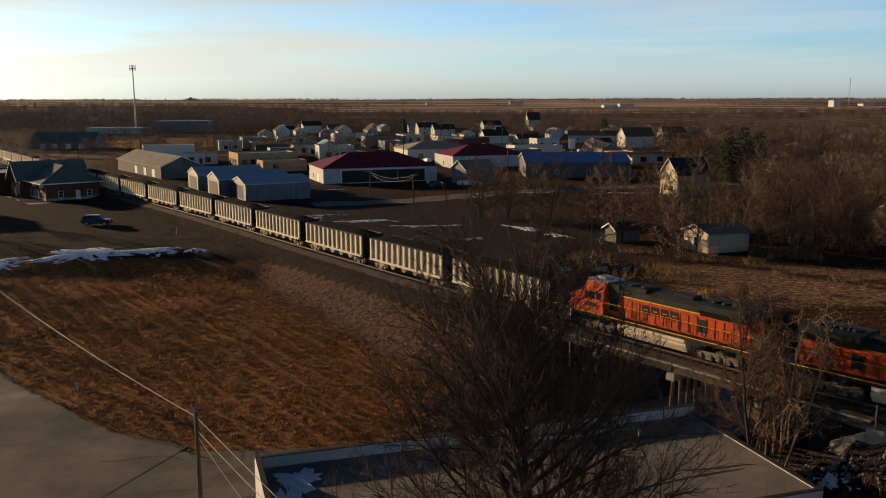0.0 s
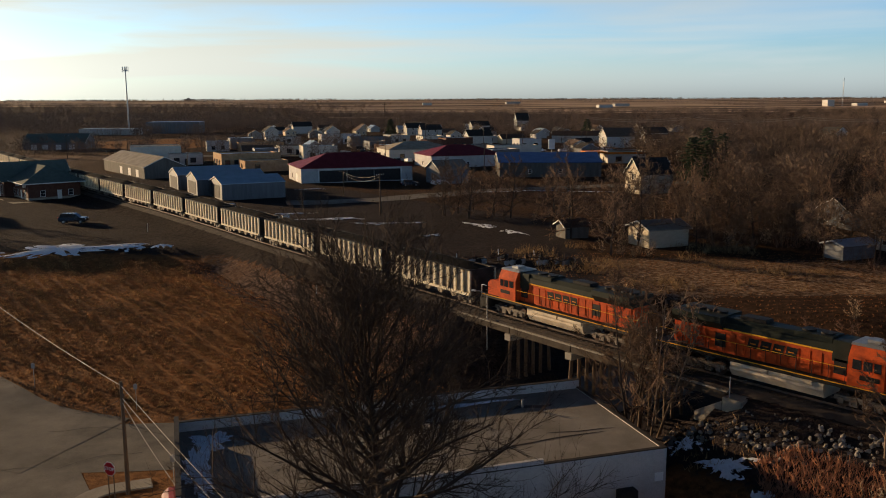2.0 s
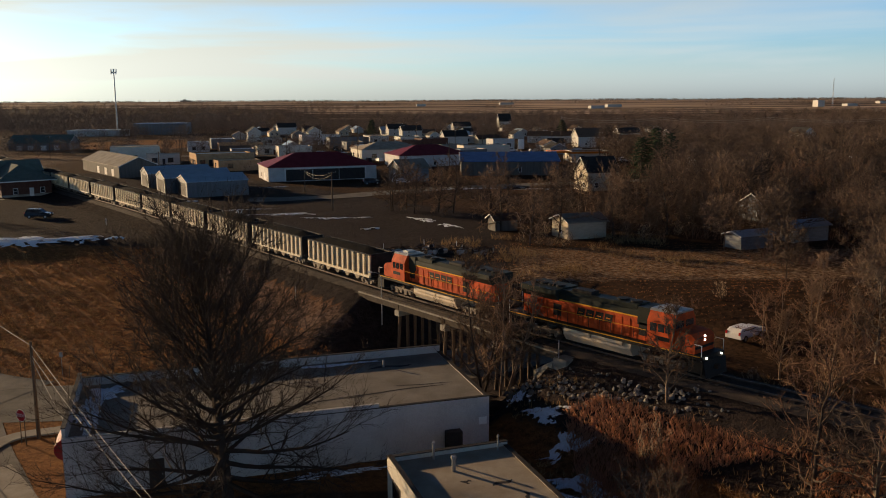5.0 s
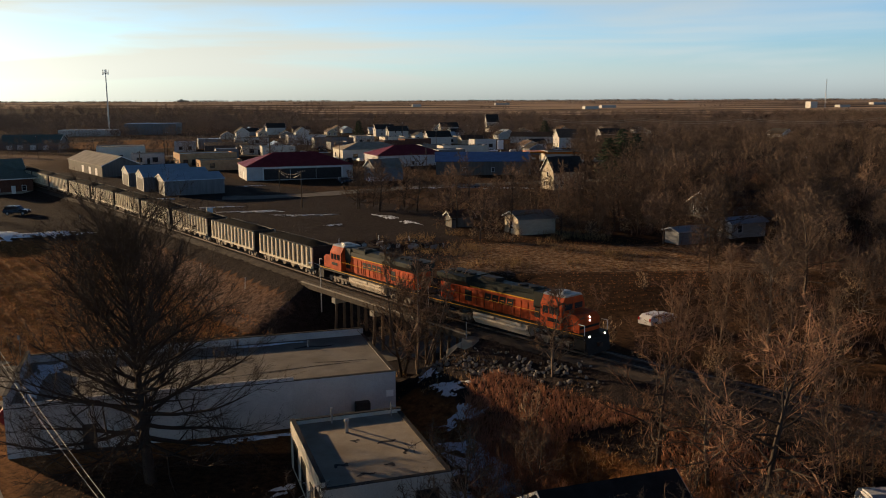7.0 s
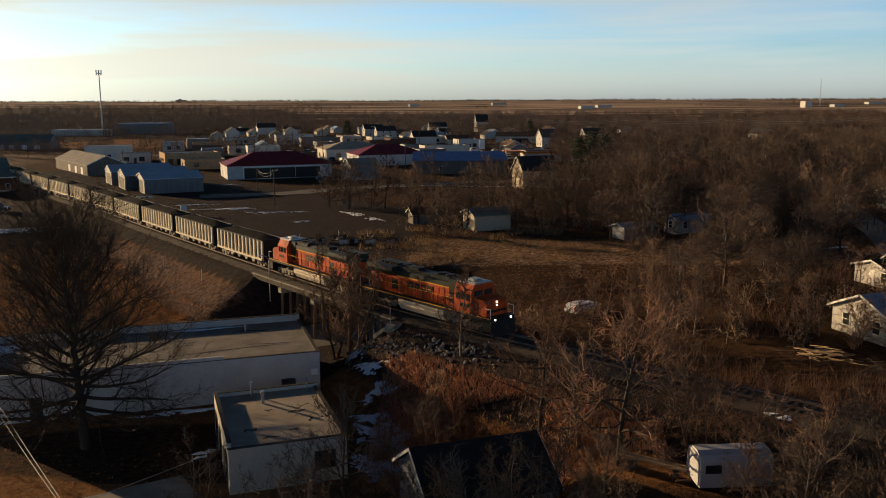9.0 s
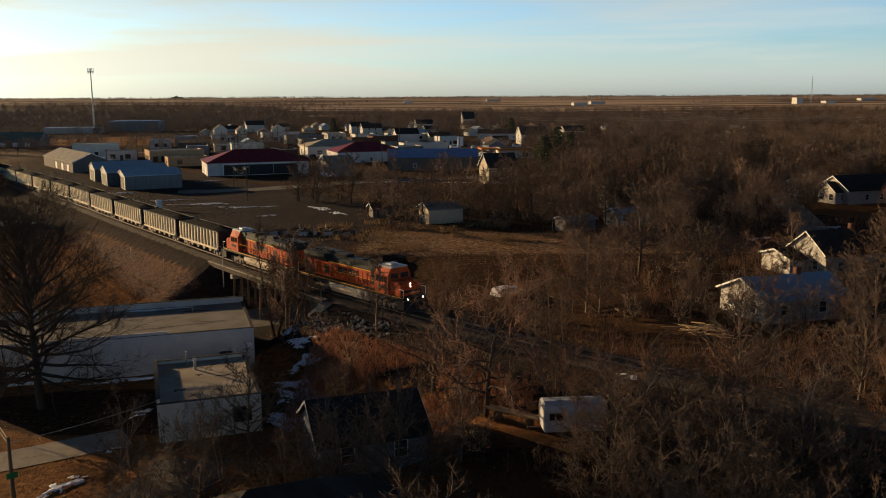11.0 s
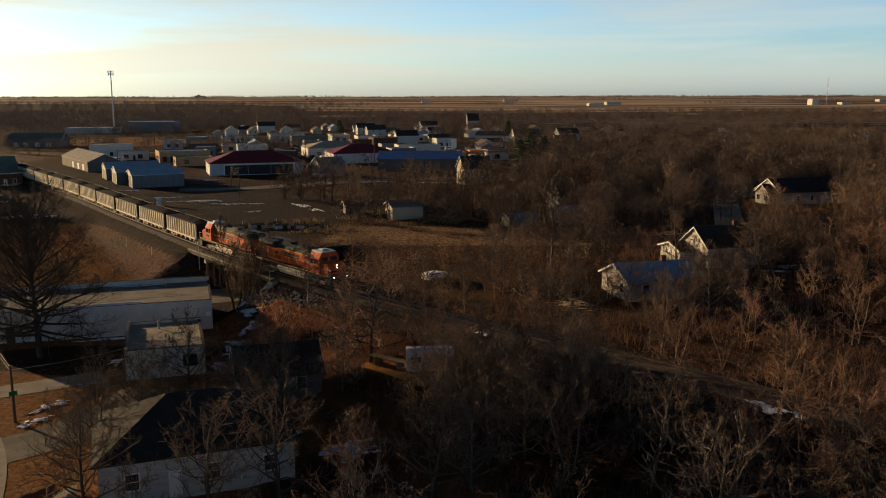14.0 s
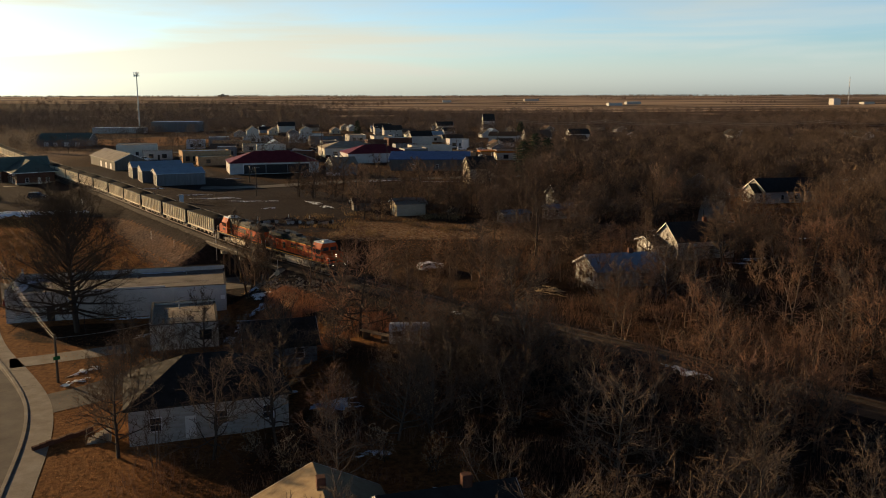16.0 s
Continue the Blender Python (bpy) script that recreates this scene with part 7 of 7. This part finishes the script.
def parked_car(x, y, rot, paint, label, suv=True, z=None, name="car"):
    c = thing(name, pose(x, y, gz(x, y) + 0.02 if z is None else z, 0, 0, rot), label, "car", "parked cars")
    top = 1.8 if suv else 1.45
    prof = [(-2.35, 0.4), (2.35, 0.4), (2.38, 0.85), (2.2, 1.05), (1.15, 1.15), (0.55, top - 0.06), (0.2, top), (-1.9, top), (-2.25, 1.2), (-2.38, 1.0)]
    bm = extrude(prof, -0.92, 0.92)
    for v in bm.verts:
        if v.co.z > 1.16:
            v.co.y *= 0.84
    bmesh.ops.bevel(bm, geom=list(bm.edges), offset=0.04, segments=1, affect='EDGES')
    body = part("body", bm, paint, c)
    for s in (-1, 1):
        part("side_glass", box(-1.8, 0.55, s * 0.85 - 0.02, s * 0.85 + 0.02, 1.2, top - 0.16), GLASS_DARK, c)
        for xx in (-1.45, 1.5):
            w = part("wheel", tube((xx, s * 0.72, 0.36), (xx, s * 0.94, 0.36), 0.36, 0.36, 18), TYRE, c)
            part("rim", tube((xx, s * 0.93, 0.36), (xx, s * 0.955, 0.36), 0.22, 0.2, 12), STEEL, w)
        part("headlight", box(2.3, 2.4, s * 0.68 - 0.16, s * 0.68 + 0.16, 0.78, 0.95), SIGN_WHITE, c)
        part("tail_light", box(-2.41, -2.32, s * 0.75 - 0.1, s * 0.75 + 0.1, 0.85, 1.15), SIGN_RED, c)
    part("windshield", extrude([(1.12, 1.17), (1.17, 1.17), (0.62, top - 0.1), (0.57, top - 0.1)], -0.7, 0.7), GLASS_DARK, c)
    return c


parked_car(-76.5, 168.0, 3, PAINT_BLACK, "black sport utility car parked on the depot lot")
parked_car(31.5, 93.0, 40, PAINT_WHITE, "grey car parked under the bare trees", False)
parked_car(41, 331, 10, PAINT_WHITE, "white van by the filling station")
for k, (x, y, r) in enumerate(((-20, 246, 20), (-12, 249, 20), (8, 345, 20), (-30, 382, 5), (10, 384, 5), (40, 388, 10), (-70, 380, 5), (-118, 226, 40), (22, 340, 100), (92, 196, 20), (66, 322, 10), (-52, 378, 5), (-44, 379, 5), (-8, 383, 5), (30, 388, 10), (52, 396, 10), (60, 397, 10), (-90, 378, 5), (-28, 330, 110), (-24, 333, 110), (14, 322, 20), (-60, 330, 20), (-106, 318, 30), (36, 352, 100), (-48, 404, 5), (4, 406, 5))):
    parked_car(x, y, r, PAINT_BLACK if k % 3 == 0 else PAINT_WHITE, ("dark" if k % 3 == 0 else "pale") + " car parked along the street", k % 2 == 0)

# white travel trailer with lumber before it
tr = thing("travel_trailer", pose(32.3, 41.6, gz(32.3, 41.6), 0, 0, 4) @ Matrix.Diagonal((0.84, 0.9, 0.9, 1)), "white travel trailer with a rounded roof in a wooded yard", "trailer")
bm = extrude([(-1.2, 0.5), (1.2, 0.5), (1.2, 2.3), (0.95, 2.72), (0.4, 2.9), (-0.4, 2.9), (-0.95, 2.72), (-1.2, 2.3)], -2.7, 2.9)
bmesh.ops.bevel(bm, geom=[e for e in bm.edges if abs(e.verts[0].co.y - e.verts[1].co.y) < 0.01], offset=0.12, segments=2, affect='EDGES')
part("shell", bm, PAINT_WHITE, tr).matrix_basis = pose(0, 0, 0, 0, 0, 90)
for s in (-1, 1):
    for xx in (-0.6, 0.35):
        part("wheel", tube((xx, s * 1.0, 0.35), (xx, s * 1.2, 0.35), 0.35, 0.35, 16), TYRE, tr)
    part("window", box(-2.4, -1.2, s * 1.2 - 0.02, s * 1.2 + 0.02, 1.5, 2.1), GLASS_DARK, tr)
part("drawbar", extrude([(-2.9, 0.45), (-4.1, 0.45), (-4.1, 0.55), (-2.9, 0.6)], -0.08, 0.08), RUST, tr)
lum = thing("lumber_stack", pose(28.0, 43.4, gz(28.0, 43.4), 0, 0, -35), "pale timber beams on trestles before the trailer", "lumber")
for k in range(4):
    part("beam", box(-2.2 - 0.2 * (k % 2), 2.2 + 0.15 * k, -0.3 + k * 0.17, -0.16 + k * 0.17, 0.8, 0.95, 0.01), LUMBER, lum)
for xx in (-1.4, 1.4):
    part("trestle", box(xx - 0.06, xx + 0.06, -0.5, 0.6, -0.1, 0.8), WOOD_POLE, lum)

pile = thing("brush_pile", pose(50.2, 68.9, gz(50.2, 68.9), 0, 0, -45), "heap of pale cut branches on the dark yard", "brush pile")
pr = random.Random(4)
for k in range(70):
    px, py, a, ln = pr.gauss(0, 1.5), pr.gauss(0, 0.8), pr.uniform(-0.7, 0.7), pr.uniform(0.8, 2.4)
    h = max(0.08, 1.0 - 0.35 * abs(px) - 0.5 * abs(py)) * pr.uniform(0.2, 1.0)
    part("branch", tube((px - ln * math.cos(a) / 2, py - ln * math.sin(a) / 2, h - 0.1), (px + ln * math.cos(a) / 2, py + ln * math.sin(a) / 2, h + pr.uniform(-0.1, 0.35)), 0.045, 0.02, 5), LUMBER, pile)

# masts
tw = thing("cell_tower", pose(-240.6, 653, gz(-240.6, 653)), "tall steel monopole with antenna panels at its head", "mast")
part("pole", tube((0, 0, -0.5), (0, 0, 45.5), 0.62, 0.34, 14), STEEL, tw)
part("platform", tube((0, 0, 42.6), (0, 0, 43.1), 1.7, 1.7, 12), STEEL, tw)
for k in range(9):
    a = k * 2 * math.pi / 9
    part("antenna_panel", box(-0.22, 0.22, -0.12, 0.12, 41.6, 45.4, 0.03), SIGN_WHITE, tw).matrix_basis = pose(2.1 * math.cos(a), 2.1 * math.sin(a), 0, 0, 0, math.degrees(a) + 90)
mst = thing("radio_mast", pose(804, 1825, gz(804, 1825)), "thin lattice radio mast on the horizon", "mast")
bm = bmesh.new()
for k in range(3):
    a = k * 2.094
    tube((1.6 * math.cos(a), 1.6 * math.sin(a), -1), (0.5 * math.cos(a), 0.5 * math.sin(a), 58), 0.22, 0.16, 5, bm)
for k in range(26):
    z0, z1 = k * 2.2, k * 2.2 + 2.2
    r0, r1 = 1.6 - 1.1 * z0 / 58, 1.6 - 1.1 * z1 / 58
    for q in range(3):
        a, b = q * 2.094, (q + 1) * 2.094
        tube((r0 * math.cos(a), r0 * math.sin(a), z0), (r1 * math.cos(b), r1 * math.sin(b), z1), 0.1, 0.1, 4, bm)
part("lattice", bm, STEEL, mst)
el = thing("grain_elevator", pose(-1290, 4420, gz(-1290, 4420)), "grain elevator far off on the plain", "elevator")
for k in range(6):
    part("silo", tube((k * 9 - 22, 0, -4), (k * 9 - 22, 0, 7), 4.5, 4.5, 14), CONCRETE, el)
part("headhouse", box(-10, 4, -4, 4, 7, 12), CONCRETE, el)
for x, y, L_, H_ in ((330, 1900, 30, 6), (395, 2050, 34, 6), (786, 1850, 15, 13), (870, 1890, 24, 5), (-60, 2400, 24, 6), (180, 2500, 40, 5), (1150, 2300, 40, 6)):
    build_flat(x, y, 8, L_, 20, H_, WHITE_SIDING, ROOF_METAL, "white farm building far out on the plain", name="farm_building", parapet=(0, 0, 0, 0), group="farm buildings")
sg = thing("tall_sign", pose(32.1, 366, gz(32.1, 366), 0, 0, 10), "white lit sign board on a tall post", "sign")
part("post", tube((0, 0, -0.3), (0, 0, 4.0), 0.15, 0.12, 8), STEEL, sg)
part("board", box(-1.3, 1.3, -0.15, 0.15, 2.6, 6.6, 0.04), SIGN_WHITE, sg)

# scrap machinery beyond the tracks
for k, (x, y, r) in enumerate(((-6.5, 135, 10), (-3.0, 137, 60), (-1.2, 134, 25), (2.0, 136, 80), (3.4, 133.6, 15), (-9, 133, 40), (6.0, 134, 50))):
    q = thing("farm_implement", pose(x, y, gz(x, y), 0, 0, r), "rusty farm implement frame with discs and wheels", "implement", "old implements")
    part("frame", wire([(-1.6, -0.7, 0.8), (1.6, -0.7, 0.8), (1.6, 0.7, 0.8), (-1.6, 0.7, 0.8), (-1.6, -0.7, 0.8), (-2.8, 0, 0.6)], 0.07, 6), RUST, q)
    for j in range(4):
        part("disc", tube((-1.3 + j * 0.85, -0.72, 0.45), (-1.3 + j * 0.85, -0.66, 0.45), 0.45, 0.4, 14), STEEL, q)
    for s in (-1, 1):
        part("wheel", tube((0.4, s * 0.95, 0.45), (0.4, s * 1.12, 0.45), 0.45, 0.45, 14), TYRE, q)
    part("seat_post", wire([(0, 0, 0.8), (0.1, 0.1, 1.5 + 0.1 * (k % 3))], 0.05, 6), SIGN_WHITE if k % 2 else RUST, q)


# ---- grass, brush and stones ----
def tufts(name, n, area, keep, h0, h1, w, material, label, seed, blades=3, category="grass", lean=0.5):
    rng = np.random.default_rng(seed)
    x, y = rng.uniform(area[0], area[1], n), rng.uniform(area[2], area[3], n)
    k = keep(x, y)
    x, y = x[k], y[k]
    z = ground_z(x, y)
    m = len(x)
    b = np.stack([x, y, z - 0.02], -1)[:, None] + np.concatenate([rng.normal(0, 0.06, (m, blades, 2)), np.zeros((m, blades, 1))], -1)
    d = np.concatenate([rng.normal(0, lean, (m, blades, 2)) + np.array([0.25, -0.15]) * lean, np.ones((m, blades, 1))], -1)
    d /= np.linalg.norm(d, axis=-1)[..., None]
    t = b + d * rng.uniform(h0, h1, (m, blades))[..., None]
    T = np.concatenate([b, t, np.full((m, blades, 1), w)], -1).reshape(-1, 7)
    V, F = cones(T)
    return tagged(new(name, quick_mesh(name, V, F, material)), label, category, kind="stuff")


def field_edge(x):
    """Where the field begins above the street."""
    return np.interp(x, [-85, -70, -58.4, -49.2, -42.7, -36.3, -29, -21, -8, 6], [126, 110.5, 98.9, 90, 85, 82.3, 81.8, 82.8, 88.5, 97])


def field_keep(x, y):
    d, s = track_off(x, y)
    edge = field_edge(x)
    rows = 0.55 * np.sin(d * 2 * np.pi / 1.05 + 1.2 * bumpy(x, y, 6, 12)) + 1.1 * bumpy(x, y, 0.4, 13) + 0.3 * bumpy(x, y, 9, 14)
    return (d < -9) & (y > edge + 1.2) & (y + 0.1 * (x + 60) < 138) & (rows > -0.1)


def lawn_keep(x, y):
    d, s = track_off(x, y)
    k = (d < -9) & (x < 26) & (y < 74)
    for a, b, c in PLOTS[:6]:
        k &= (x - a) ** 2 + (y - b) ** 2 > (c * 0.8) ** 2
    cl = catmull([(-44, 76), (-38, 66), (-31.5, 56.5), (-24.6, 45.5), (-9.5, 24.0), (-1.5, 4.5), (4, -14), (8, -30)])
    near = np.min((x[:, None] - cl[None, :, 0]) ** 2 + (y[:, None] - cl[None, :, 1]) ** 2, axis=1)
    return k & (near > 7.6 ** 2) & (x > np.interp(y, [-30, 30, 76], [0, -6, -34]))


tufts("field_grass", 90000, (-85, 6, 82, 142), field_keep, 0.1, 0.3, 0.032, GRASS_DRY, "rank dry brown grass of the sloping field", 1, 2)
def clump_keep(x, y):
    d, s = track_off(x, y)
    swath = np.sin(d * 2 * np.pi / 2.1 + 1.5 * bumpy(x, y, 9, 12)) + 1.3 * bumpy(x, y, 0.55, 15) + 0.8 * bumpy(x, y, 1.3, 16)
    return (d < -11) & (y > field_edge(x) + 1.4) & (y + 0.1 * (x + 60) < 137) & (swath > 0.35)


tufts("field_clumps", 90000, (-85, 6, 82, 142), clump_keep, 0.12, 0.28, 0.034, GRASS_GOLD, "pale golden clumps of rank grass in the field", 51, 3, lean=0.7)


def verge_keep(x, y):
    e = field_edge(x)
    return (y > e - 0.5) & (y < e + 1.0 + 0.6 * bumpy(x, y, 3, 2)) & (bumpy(x, y, 0.7, 3) > -0.4)


tufts("verge_weeds", 26000, (-80, 0, 78, 122), verge_keep, 0.12, 0.5, 0.03, TWIG_DARK, "dark weeds along the field's verge", 31, 2)
crk = random.Random(9)
for k in range(16):
    x, y = crk.uniform(-58, -30), crk.uniform(64, 84)
    a = radians(crk.choice((17, 107)) + crk.uniform(-12, 12))
    if k > 10:
        x, y = crk.uniform(-30, -12), 0
        y = 30 - (x + 12) * 1.35
    pts_ = [(x, y)]
    for q in range(5):
        a += crk.uniform(-0.6, 0.6)
        pts_.append((pts_[-1][0] + 1.2 * math.cos(a), pts_[-1][1] + 1.2 * math.sin(a)))
    ribbon("crack", pts_, 0.03, DARK_TRIM, "dark tar-filled crack in the street", lift=0.052, category="crack", step=1.0)

tufts("lawn_grass", 9000, (-30, 26, -10, 74), lawn_keep, 0.06, 0.2, 0.03, GRASS_DRY, "short dry winter lawn", 2)
tufts("tall_grass", 3600, (-4, 40, 116, 148), lambda x, y: (track_off(x, y)[0] > 12) & (bumpy(x, y, 6, 5) + 0.5 * bumpy(x, y, 2, 7) > 0.35), 0.6, 1.5, 0.03, GRASS_TALL, "tall tan grass at the furrowed field's edge", 3)
tufts("bank_grass", 5000, (2, 40, 44, 82), lambda x, y: (np.abs(track_off(x, y)[0]) > 4.5) & (np.abs(track_off(x, y)[0]) < 16) & (bumpy(x, y, 4, 8) > 0.1), 0.25, 0.7, 0.03, GRASS_TALL, "sunlit dry grass on the railway bank", 4)
rs = np.random.default_rng(21)
tufts("field_stubble", 9000, (4, 46, 98, 142), lambda x, y: (track_off(x, y)[0] > 16) & (np.abs(((y + 0.06 * x + 1.2 * np.sin(x / 14)) / 1.6) % 1 - 0.5) < 0.2), 0.08, 0.2, 0.04, GRASS_DRY, "rows of brown stubble in the furrowed field", 9, 2)
brush_keep = lambda x, y: (np.abs(track_off(x, y)[0]) > 6) & (bumpy(x, y, 8, 4) + 0.5 * bumpy(x, y, 3, 6) > 0.0) & ~((x > 4) & (x < 44) & (y > 98) & (y < 146)) & (np.hypot(x - 30.6, y - 41.5) > 6) & (np.hypot(x - 16.5, y - 43.6) > 6) & (np.hypot(x - 15.5, y - 24) > 9)
tufts("bank_brush", 15000, (9, 30, 46, 68), lambda x, y: (np.abs(track_off(x, y)[0]) > 5.5) & (track_off(x, y)[0] < 0) & (bumpy(x, y, 5, 18) > -0.5), 0.25, 0.9, 0.03, RED_BRUSH, "low reddish brush on the bank", 41, 3, "brush", 0.4)
tufts("thicket_stems", 9000, (11, 75, -10, 72), brush_keep, 0.8, 2.6, 0.016, TWIG_RED, "thicket of thin reddish stems under the trees", 5, 3, "brush", 0.28)
tufts("thicket_stems_far", 8000, (40, 130, 30, 150), brush_keep, 1.0, 3.2, 0.03, TWIG_RED, "reddish underbrush of the woods", 6, 3, "brush", 0.28)


def stone_mesh(seed):
    rng = random.Random(seed)
    bm = bmesh.new()
    bmesh.ops.create_icosphere(bm, subdivisions=1, radius=0.5)
    for v in bm.verts:
        v.co *= rng.uniform(0.62, 1.2)
        v.co.z *= 0.7
        v.co.x *= 1.25
    me = bpy.data.meshes.new("stone")
    bm.to_mesh(me)
    bm.free()
    me.materials.append(STONE)
    return me


rip = thing("riprap", pose(0, 0, 0), "heap of broken pale stone at the foot of the abutment", "stones", kind="structure")
stones = [stone_mesh(k) for k in range(5)]
rr_ = random.Random(3)
made = 0
while made < 290:
    if made < 225:
        u = rr_.uniform(0, 17)
        x = np.interp(u, [0, 9, 17], [4.6, 10.8, 18.6]) + rr_.gauss(0, 0.55)
        y = np.interp(u, [0, 9, 17], [75.2, 68.9, 64.4]) + rr_.gauss(0, 0.65)
    else:
        x, y, _ = on_line(BRIDGE_B + rr_.uniform(1, 16), rr_.uniform(3.2, 6.0))
    sc = rr_.uniform(0.22, 0.46) if made < 225 else rr_.uniform(0.15, 0.3)
    share("stone", stones[made % 5], rip, pose(x, y, gz(x, y) + 0.12 * sc, rr_.uniform(0, 360), rr_.uniform(0, 360), 0) @ Matrix.Diagonal((sc, sc, sc, 1)))
    made += 1
